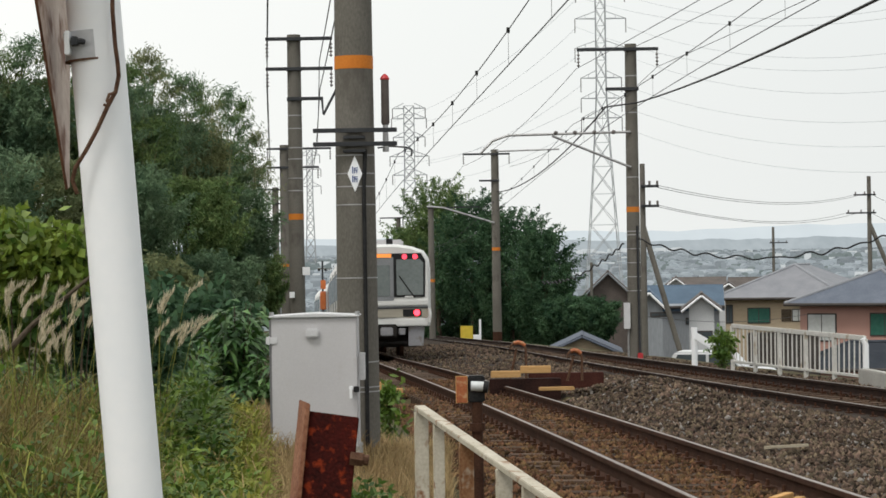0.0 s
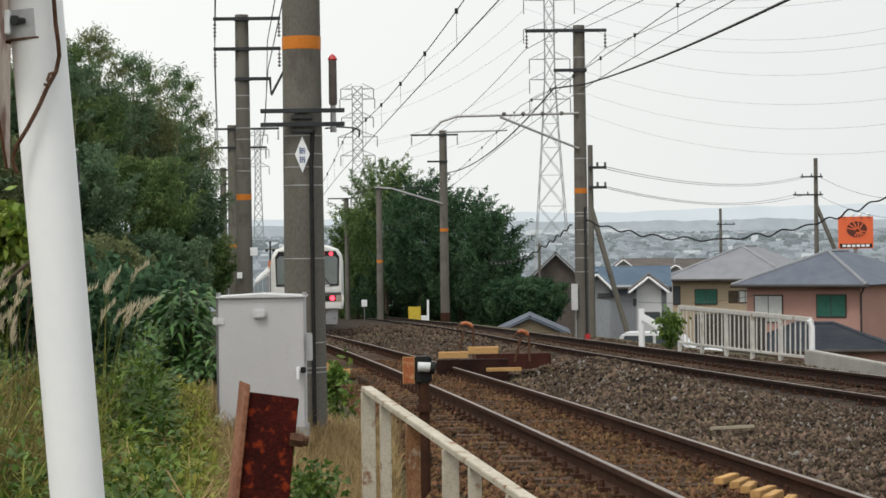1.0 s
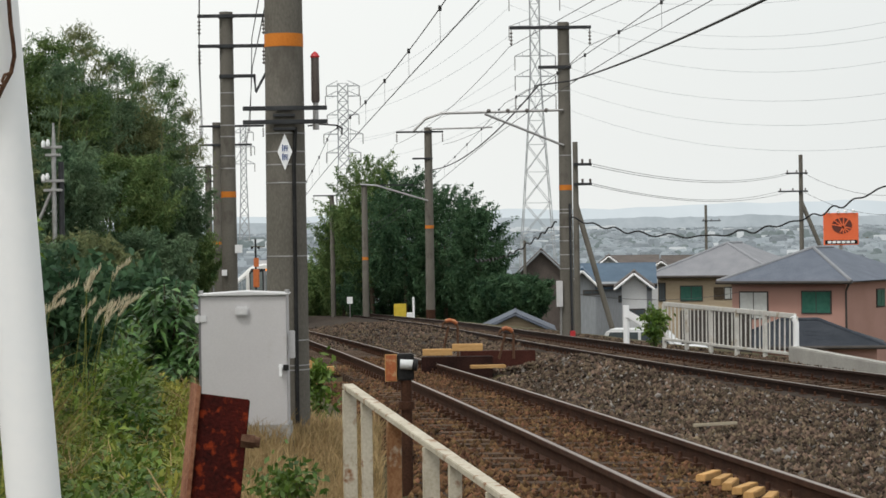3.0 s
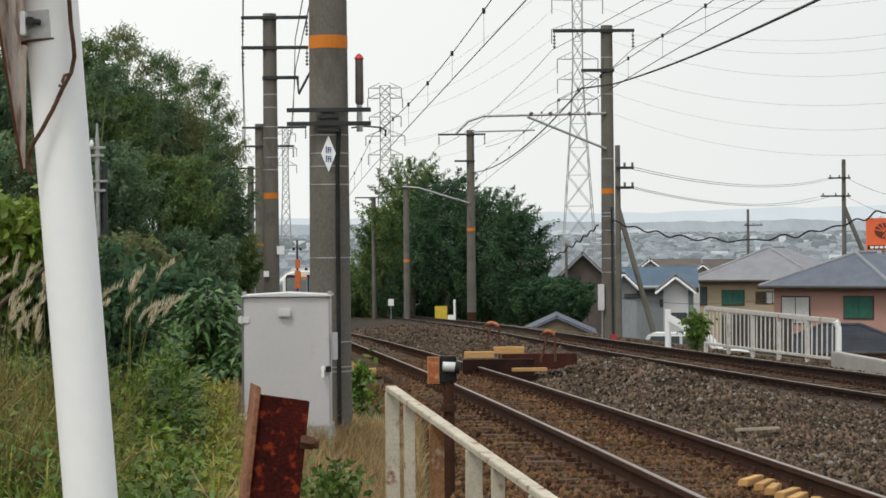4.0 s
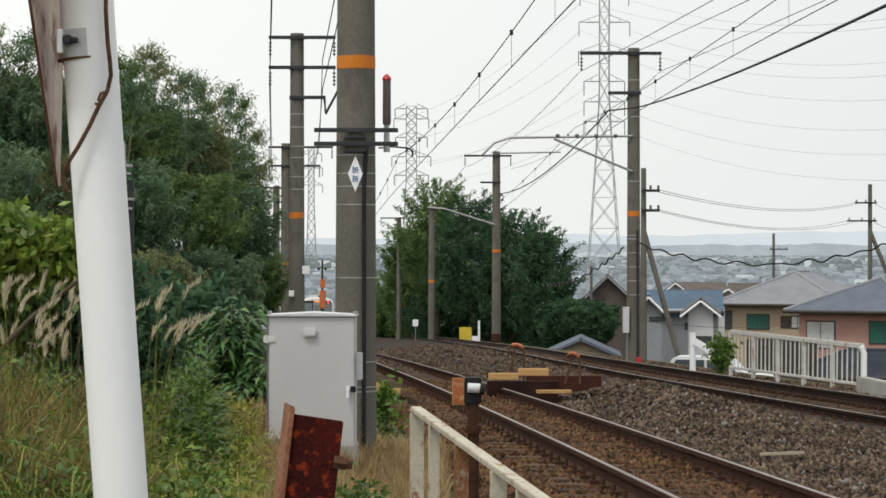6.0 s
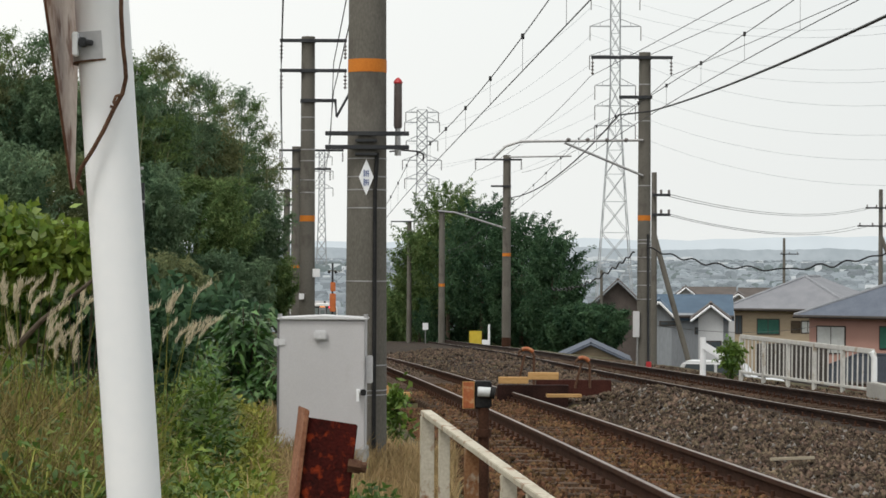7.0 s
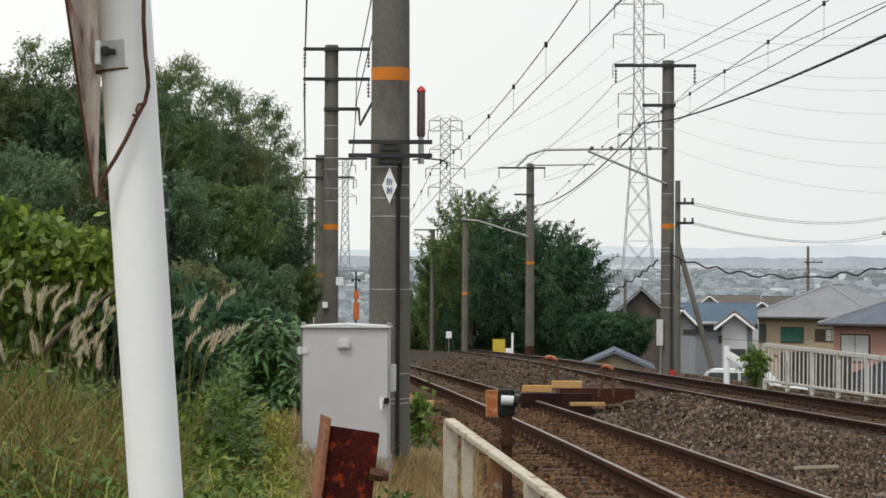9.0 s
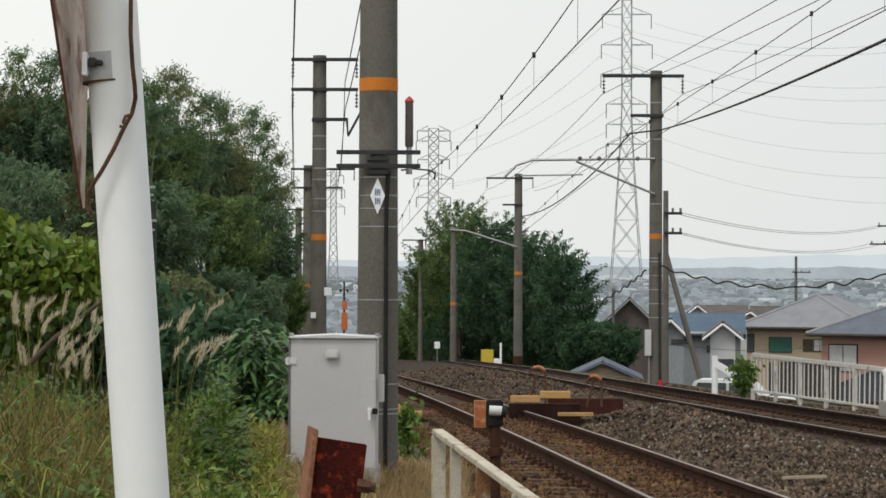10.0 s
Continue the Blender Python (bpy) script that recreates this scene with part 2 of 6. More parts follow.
def raw_mesh(name, verts, faces, mat):
    """A mesh straight from arrays: verts (n, 3), faces (m, k)."""
    me = bpy.data.meshes.new(name)
    verts, faces = np.asarray(verts, np.float32), np.asarray(faces, np.int32)
    k = faces.shape[1]
    me.vertices.add(len(verts))
    me.vertices.foreach_set("co", verts.ravel())
    me.loops.add(faces.size)
    me.loops.foreach_set("vertex_index", faces.ravel())
    me.polygons.add(len(faces))
    me.polygons.foreach_set("loop_start", np.arange(0, faces.size, k, dtype=np.int32))
    me.update(calc_edges=True)
    me.materials.append(mat)
    return me


# ---- the lie of the tracks and the land ----
def near_x(y):
    s = min(y, 115) / 100
    x = 3.111 - 5.84 * s - 2.856 * s**2 + 1.963 * s**3
    return x - 0.07 * max(0, y - 115) - 0.0006 * max(0, y - 235) ** 2


def near_z(y):
    s = min(y, 115) / 100
    return 0.337 - 1.996 * s - 0.695 * s**2 - 0.0275 * max(0, y - 115)


def far_x(y):
    s = min(y, 110) / 100
    return 10.079 - 16.714 * s + 14.598 * s**2 - 5.366 * s**3 - 0.055 * max(0, y - 110) - 0.0006 * max(0, y - 235) ** 2


def far_z(y):
    s = min(y, 110) / 100
    return 0.242 - 1.853 * s - 0.525 * s**2 - 0.0275 * max(0, y - 110)


def side_of(fx, y):
    d = Vector(((fx(y + 0.1) - fx(y - 0.1)) / 0.2, 1, 0)).normalized()
    return Vector((d.y, -d.x, 0))


def smooth(a, b, t):
    t = min(1.0, max(0.0, (t - a) / (b - a)))
    return t * t * (3 - 2 * t)


def ground_z(x, y):
    if y > 330:
        base = -8.5 - 9 * smooth(330, 480, y)
        return base + 16 * smooth(700, 1500, y) + 8 * smooth(1500, 3500, y)
    yy = max(y, 2)
    u, w = x - near_x(yy), x - far_x(yy)
    zn, zf = near_z(yy), far_z(yy)
    bed = zn - 0.185 + (zf - zn) * smooth(0.8, 4.2, u)
    # left bank
    left = zn - 0.185 - 0.24 * smooth(1.2, 2.0, -u) * (1 - smooth(16, 22, yy)) + 0.25 * smooth(2.0, 2.9, -u)
    left += 0.3 * max(0, -u - 2.9) * (0.45 + 0.55 * smooth(12, 30, yy)) * (1 - smooth(25, 40, -u))
    left += 2.5 * smooth(5, 14, -u) * smooth(30, 60, yy)
    left -= 6.5 * smooth(110, 200, yy) * smooth(3, 8, -u)
    # right fall towards the houses
    right = zf - 0.185 - 0.08 * smooth(1.5, 2.6, w)
    right -= (4.6 + 0.012 * max(0, yy - 40)) * smooth(3.6, 11, w)
    right -= 6 * smooth(150, 260, yy) * smooth(4, 12, w)
    z = bed + 0.36 * math.exp(-(((u - 2.4) / 0.85) ** 2) - ((y - 36) / (3.5 if y > 36 else 7)) ** 2)
    # open culvert beside and between the tracks
    pit = smooth(35.6, 36.2, y) * (1 - smooth(39.7, 40.1, y))
    z -= 0.7 * pit * smooth(0.75, 0.9, u) * (1 - smooth(1.6, 1.9, u))
    left -= 0.5 * pit * smooth(0.75, 0.9, -u) * (1 - smooth(1.5, 1.8, -u))
    if u < 0:
        z = left if u < -1.0 else bed
    if w > 0.8:
        z = right
    return z + (-17.5 - z) * smooth(330, 480, y) + 0.03 * noise.noise(Vector((x * 1.3, y * 1.3, 0)))


xs = sorted(set([round(-14 + 0.3 * i, 2) for i in range(105)] + [-2500, -1200, -600, -300, -150, -90, -60, -40, -30, -24, -20, -17, 20, 24, 28, 34, 42, 55, 75, 110, 160, 240, 400, 700, 1300, 2500]))
ys = sorted(set([-60, -25, -10, -4] + [round(0.5 * i, 2) for i in range(0, 120)] + [60 + 2 * i for i in range(60)] + [180 + 10 * i for i in range(32)] + [520, 560, 620, 700, 800, 950, 1100, 1300, 1500, 1800, 2200, 2700, 3300, 4200]))
verts = [(x, y, ground_z(x, y)) for y in ys for x in xs]
nx = len(xs)
faces = [(j * nx + i, j * nx + i + 1, (j + 1) * nx + i + 1, (j + 1) * nx + i) for j in range(len(ys) - 1) for i in range(nx - 1)]
ground = new("ground", raw_mesh("ground", verts, faces, SOIL))
# ballast bed: one strip under both tracks
by = [6 + 0.4 * i for i in range(150)] + [66 + 4 * i for i in range(66)]
bv = []
for y in by:
    a, b = near_x(y) - 1.75, far_x(y) + 2.6
    bv += [(a + (b - a) * i / 45, y, ground_z(a + (b - a) * i / 45, y) + 0.012) for i in range(46)]
bf = [(j * 46 + i, j * 46 + i + 1, (j + 1) * 46 + i + 1, (j + 1) * 46 + i) for j in range(len(by) - 1) for i in range(45)]
tagged(new("ballast_bed", raw_mesh("ballast_bed", bv, bf, BED)), "brown-grey ballast bed under the two tracks", "ballast bed", kind="structure")
tagged(ground, "uneven earth and turf sloping down to a wide valley", "ground", kind="structure")

# rails: head, web and foot
RAIL_SIDE = [(-0.0325, 0.152), (-0.0325, 0.118), (-0.009, 0.108), (-0.009, 0.026), (-0.0635, 0.012), (-0.0635, 0), (0.0635, 0), (0.0635, 0.012), (0.009, 0.026), (0.009, 0.108), (0.0325, 0.118), (0.0325, 0.152)]
RAIL_TOP = [(-0.021, 0.1505), (0.017, 0.1505), (0.015, 0.1545), (-0.019, 0.1545)]


def lay_track(fx, fz, cant, label, side_mat):
    track = thing("railway_track", (0, 0, 0), label, "railway track", "double track", "structure")
    steps = [6 + 1.0 * i for i in range(110)] + [116 + 4 * i for i in range(55)]
    for side in (-1, 1):
        path = []
        for y in steps:
            s = side_of(fx, y)
            path.append((Vector((fx(y), y, fz(y) - 0.158 + side * 0.535 * cant)) + s * side * 0.568, s))
        rail = part("rail", Shape().sweep(RAIL_SIDE, path), side_mat, track, "rust-brown steel rail")
        part("rail_head", Shape().sweep(RAIL_TOP, path), RAILTOP, rail, "worn shiny rail head")
    me = Shape().box(-1.05, -0.1, -0.15, 1.05, 0.1, 0).mesh("sleeper", 0.012)
    chair = Shape()
    for side in (-1, 1):
        for k in (-1, 1):
            chair.box(side * 0.568 + k * 0.1 - 0.04, -0.06, 0.0, side * 0.568 + k * 0.1 + 0.04, 0.06, 0.035)
            chair.tube([(side * 0.568 + k * 0.11, 0.0, 0.03), (side * 0.568 + k * 0.11, 0.0, 0.085)], 0.016, 6)
    chair = chair.mesh("rail_fastening")
    y = 6.0
    while y < 128:
        s = side_of(fx, y)
        m = Matrix(((s.x, -s.y, 0, fx(y)), (s.y, s.x, 0, y), (cant * 1.0, 0, 1, fz(y) - 0.16), (0, 0, 0, 1)))
        ob = part("sleeper", me, SLEEPER, track)
        ob.matrix_basis = m
        if y < 70:
            clip = part("rail_fastening", chair, RAIL, ob)
            clip.matrix_basis = Matrix.Identity(4)
        y += 0.6
    return track


near_track = lay_track(near_x, near_z, -0.03, "near curved railway track with rusty rails on timber sleepers", RAIL)
far_track = lay_track(far_x, far_z, 0.088, "far canted railway track curving over grey ballast", RAIL_SHADE)


# ---- near things beside the camera ----
def white_post():
    foot, top = Vector((-0.292, 2.3, 1.235)), Vector((-0.34, 2.3, 1.915))
    d = (top - foot).normalized()
    foot = foot - d * ((foot.z - ground_z(foot.x, foot.y) + 0.05) / d.z)
    post = thing("sign_post", foot, "leaning white-painted steel sign post in the weeds", "sign post")
    loc = lambda p: Vector(p) - foot
    part("tube", Shape().tube([(0, 0, 0), top - foot], 0.0262, 40, False), WHITE, post, smooth=True)
    c = Vector((-0.337, 2.3, 1.81))
    for p, mat, name in ((c, CLAMP, "clamp_band"),):
        part(name, Shape().tube([loc(p - d * 0.0135), loc(p + d * 0.0135)], 0.0268, 40), mat, post, "dull grey clamp band", smooth=True)
    b = Vector((-0.349, 2.27, 1.812))
    part("clamp_bolt", Shape().box(-0.004, -0.004, -0.004, 0.003, 0.008, 0.0045, Matrix.Translation(loc(b))).tube([loc(b + Vector((0.003, -0.002, 0))), loc(b + Vector((0.01, -0.002, -0.001)))], 0.0032, 8), STEEL_DARK, post, "grimy square bolt", 0.001)
    part("clamp_tab", Shape().box(-0.0035, -0.004, -0.012, 0.0015, 0.02, 0.011, Matrix.Translation(loc(b - Vector((0.0065, 0, 0.001))))), WHITE, post, "pale clamp tab", 0.001)
    # triangular plate, seen almost edge-on from behind
    tip = Vector((-0.369, 2.34, 1.664))
    v = (Vector((-0.368, 2.235, 1.848)) - Vector((-0.37, 2.34, 1.859))).normalized()
    up = Vector((-0.06, 0, 1)).normalized()
    n = v.cross(up).normalized()
    outline = []
    for a, q in ((0.0, 0.0), (0.29, 0.5), (-0.29, 0.5)):
        outline.append((a, q))
    pts = []
    for (a0, q0), (a1, q1) in zip(outline, outline[1:] + outline[:1]):
        for k in (0.02, 0.5, 0.98):
            pts.append((a0 + (a1 - a0) * k, q0 + (q1 - q0) * k))
    frame_m = Matrix((((*v, 0)), ((*up, 0)), ((*n, 0)), (0, 0, 0, 1))).transposed()
    m = Matrix.Translation(loc(tip)) @ frame_m
    part("sign_plate", Shape().prism(pts, -0.0015, 0.0015, "z", m), SIGN_BACK, post, "faded pinkish-brown back of a sign plate")
    rim = [m @ Vector((a, q, 0)) for a, q in pts]
    part("plate_rim", Shape().tube(rim + rim[:1], 0.0014, 8), SIGN_RIM, post, "rusty folded rim", smooth=True)
    # rusty tie wire
    w = [Vector(p) for p in ((-0.313, 2.272, 1.873), (-0.313, 2.272, 1.84), (-0.311, 2.272, 1.808), (-0.309, 2.272, 1.792), (-0.308, 2.272, 1.778), (-0.311, 2.27, 1.763), (-0.319, 2.268, 1.748), (-0.328, 2.266, 1.728), (-0.339, 2.266, 1.708), (-0.35, 2.268, 1.691), (-0.354, 2.272, 1.679), (-0.35, 2.275, 1.666))]
    part("tie_wire", Shape().tube([loc(p) for p in w], 0.0021, 8), RUST_WIRE, post, "twisted rusty tie wire", smooth=True)
    h = [loc(Vector(p)) for p in ((-0.31, 2.266, 1.762), (-0.316, 2.262, 1.76), (-0.318, 2.26, 1.754), (-0.316, 2.26, 1.749), (-0.321, 2.258, 1.75))]
    part("wire_end", Shape().tube(h, 0.0016, 6), RUST_WIRE, post, smooth=True)
    part("strap", Shape().tube([loc(c - d * 0.0155), loc(c - d * 0.0135)], 0.0272, 40), RUST_WIRE, post, smooth=True)


SIGN_BACK = material("faded_sign_back", (0.38, 0.27, 0.21), (0.6, 0.5, 0.43), 0.6, 0, 12, 60, 0.1, (0.17, 0.075, 0.04), 0.58, 20)
CLAMP = material("dull_zinc_band", (0.42, 0.43, 0.44), (0.5, 0.5, 0.51), 0.5, 0.2, 20, 200, 0.05)
SIGN_RIM = material("rust_brown_rim", (0.09, 0.04, 0.025), (0.2, 0.1, 0.06), 0.75, 0.2, 20, 90, 0.2)
RUST_WIRE = material("rusty_wire", (0.07, 0.035, 0.022), (0.17, 0.095, 0.06), 0.8, 0.3, 40, 200, 0.3)
white_post()


# lit copy of the post's rust: light on the flange is in its colour
FLANGE = material("lit_rusted_edge", (0.16, 0.06, 0.035), (0.34, 0.17, 0.1), 0.85, 0, 20, 200, 0.3)


def rusty_post():
    a, b, low = Vector((-0.112, 1.95, 1.475)), Vector((-0.071, 1.95, 1.469)), Vector((-0.12, 1.95, 1.404))
    up = (a - low).normalized()
    across = (b - a).normalized()
    back = Vector((-0.2, 1, 0)).normalized()
    h = (a.z + 0.1) / up.z
    base = a - up * h
    post = thing("steel_post", base, "deeply rusted steel angle post standing in dry grass", "steel post")
    m = Matrix(((*across, 0), (*back, 0), (*up, 0), (0, 0, 0, 1))).transposed()
    w = (b - a).length
    part("web", Shape().prism([(0, 0), (w, 0), (w, h), (0, h)], 0, 0.004, "y", m), RUST, post, "blotchy rusted web", 0.0008)
    part("flange", Shape().prism([(-0.0035, 0), (0.0, 0), (0.0, h + 0.006), (-0.0035, h + 0.007)], -0.004, 0.04, "y", m), FLANGE, post, "rusted edge flange, paler for the light on it", 0.0006)
    p = m @ Vector((w, 0.002, h - 0.034))
    part("bolt", Shape().tube([p - across * 0.004, p + across * 0.007], 0.0062, 6).tube([p + across * 0.007, p + across * 0.0115], 0.0045, 10), RUST_WIRE, post, "rusty bolt and nut")


rusty_post()


RAIL_OCHRE = material("rust_eaten_paint", (0.16, 0.07, 0.03), (0.3, 0.17, 0.09), 0.85, 0, 6, 60, 0.3, (0.42, 0.38, 0.3), 0.6, 8)


def path_fence():
    a, b = Vector((-0.151, 14.3, 0.693)), Vector((0.451, 11.2, 0.486))
    d = (b - a)
    flat = Vector((d.x, d.y, 0)).normalized()
    end = a + d * 1.9
    foot = Vector((a.x, a.y, ground_z(a.x, a.y)))
    fence = thing("fence", foot, "cream-painted steel fence with rust along a path", "fence")
    n = Vector((-flat.y, flat.x, 0))
    L = d.length * 1.9
    k = d.normalized()
    m = Matrix(((*k, 0), (*n, 0), (*k.cross(n), 0), (0, 0, 0, 1))).transposed()
    part("top_rail", Shape().box(-0.03, -0.034, -0.02, L, 0.034, 0.012, Matrix.Translation(a - foot) @ m), WHITE_RUST, fence, "flaking cream top rail", 0.004)
    s, i = 0.02, 0
    while s < L:
        p = a + k * s
        z = ground_z(p.x, p.y) - 0.05
        w = (0.1, 0.06, 0.09)[i % 3]
        t = Matrix.Translation(Vector((p.x, p.y, 0)) - foot) @ Matrix(((*n, 0), (*flat, 0), (0, 0, 1, 0), (0, 0, 0, 1))).transposed()
        part("upright", Shape().box(-0.015 - w * 0.25, -0.025, z, 0.015 + w * 0.25, 0.025, p.z - 0.02, t), RAIL_OCHRE if i % 4 == 2 else WHITE_RUST, fence, "" if i % 2 else "upright streaked with rust", 0.003)
        s += (0.55, 0.8, 0.95)[i % 3]
        i += 1
    part("bottom_rail", Shape().box(0, -0.015, -0.02, L, 0.015, 0.02, Matrix.Translation(a - foot - Vector((0, 0, 0.75))) @ m), WHITE_RUST, fence, bevel=0.003)


path_fence()


def cabinet():
    x0, x1, y = -1.452, -0.732, 19.9
    zt, zb = 1.11, -0.037
    w, mid = x1 - x0, (x0 + x1) / 2
    gz = ground_z(mid, y) - 0.05
    cab = thing("equipment_cabinet", (mid, y, gz), "light grey steel trackside equipment cabinet beside a pole", "equipment cabinet")
    zt, zb = zt - gz, zb - gz
    h = w / 2
    dep = 0.5
    part("plinth", Shape().box(-h - 0.02, -0.02, 0, h + 0.02, dep + 0.02, zb + 0.06), CONCRETE_PALE, cab, "concrete plinth", 0.008)
    part("body", Shape().box(-h, 0.012, zb + 0.05, h, dep, zt), CABINET, cab, bevel=0.006)
    part("door", Shape().box(-h + 0.004, -0.006, zb + 0.06, h - 0.004, 0.012, zt - 0.006), CABINET, cab, "plain light grey door", 0.005)
    part("lid", Shape().prism([(-h - 0.018, zt), (h + 0.018, zt), (h + 0.018, zt + 0.014), (0, zt + 0.034), (-h - 0.018, zt + 0.014)], -0.03, dep + 0.03), CABINET_EDGE, cab, "slightly gabled lid", 0.004)
    part("vent_cover", Shape().box(-0.055, -0.045, zt - 0.17, 0.055, -0.006, zt - 0.09, Matrix.Translation((-0.015, 0, 0))), CABINET_EDGE, cab, "small rounded vent cover", 0.012)
    for z in (zt - 0.19, zb + 0.14):
        part("hinge", Shape().box(-h - 0.045, -0.016, z - 0.028, -h + 0.05, -0.006, z + 0.028).tube([(-h - 0.02, -0.014, z - 0.035), (-h - 0.02, -0.014, z + 0.035)], 0.012, 10), CABINET_EDGE, cab, bevel=0.003)
    # left side's shade is painted as a dark grey strip
    part("side_shade", Shape().box(-h - 0.022, 0.05, zb + 0.08, -h, dep - 0.05, zt - 0.02), CABINET_SHADE, cab, "dark strip for the shaded left side", 0.004)
    hz = 0.513 - gz
    handle = part("handle", Shape().tube([(h - 0.055, -0.02, hz), (h - 0.055, -0.05, hz)], 0.02, 12).box(h - 0.07, -0.06, hz - 0.085, h - 0.045, -0.045, hz + 0.02), WHITE, cab, "white lever handle", 0.004)
    part("padlock", Shape().box(h - 0.035, -0.05, hz - 0.035, h + 0.012, -0.02, hz + 0.015), BLACK, handle, "black padlock", 0.006)
    for s in (-1, 1):
        part("lifting_lug", Shape().tube([(s * (h + 0.002), 0.1, zt + 0.0), (s * (h + 0.002), 0.1, zt + 0.045)], 0.02, 10), STEEL, cab, "galvanised lifting lug")
    jz = 0.684 - gz
    part("junction_box", Shape().box(h + 0.012, 0.08, jz - 0.11, h + 0.06, 0.2, jz + 0.12), CABINET_EDGE, cab, "pale junction box", 0.006)


CABINET_EDGE = material("pale_grey_paint", (0.55, 0.55, 0.56), (0.64, 0.64, 0.65), 0.5, 0, 4, 60, 0.03)
cabinet()


# ---- poles ----
def shaft(x, y, ztop, r0, r1, name, label, category="utility pole", group="concrete line poles", mat=None):
    gz = ground_z(x, y) - 0.1
    pole = thing(name, (x, y, gz), label, category, group)
    hs = ztop - gz
    part("shaft", Shape().tube([(0, 0, 0), (0, 0, hs * 0.5), (0, 0, hs)], [r0, (r0 + r1) / 2, r1], 28), mat or CONCRETE, pole, smooth=True)
    pole["foot"] = gz
    return pole, gz, (lambda z: r0 + (r1 - r0) * (z - gz) / hs)


def band(pole, z, r, h, mat, name="band", label=""):
    return part(name, Shape().tube([(0, 0, z - h / 2), (0, 0, z + h / 2)], r, 28), mat, pole, label, smooth=True)


def crossarm(pole, z, x0, x1, y=0.0, hang=True, t=0.05, drop=0.5):
    arm = part("crossarm", Shape().box(x0, y - t / 2, z - t / 2, x1, y + t / 2, z + t / 2), STEEL_DARK, pole, "dark steel crossarm", 0.006)
    for x in ((x0 + 0.04, x1 - 0.04) if hang else ()):
        s = Shape()
        for k in range(4):
            zz = z - 0.08 - drop * (0.15 + 0.2 * k)
            s.tube([(x, y, zz + 0.03), (x, y, zz), (x, y, zz - 0.03)], [0.022, 0.048, 0.022], 10)
        s.tube([(x, y, z), (x, y, z - drop)], 0.014, 6)
        part("insulator", s, CERAMIC, arm, "hanging brown-grey insulator string", smooth=True)
    return arm


CERAMIC = material("grey_porcelain", (0.09, 0.08, 0.075), (0.17, 0.15, 0.14), 0.4, 0, 6, 40, 0)
RED = material("red_lamp_cap", (0.42, 0.02, 0.025), (0.5, 0.035, 0.04), 0.4, 0, 9, 60, 0)
BLUE = material("blue_paint", (0.05, 0.09, 0.25), (0.08, 0.13, 0.33), 0.5, 0, 9, 60, 0)
SIREN = material("brown_grey_plastic", (0.08, 0.065, 0.06), (0.12, 0.1, 0.09), 0.5, 0, 9, 60, 0.05)


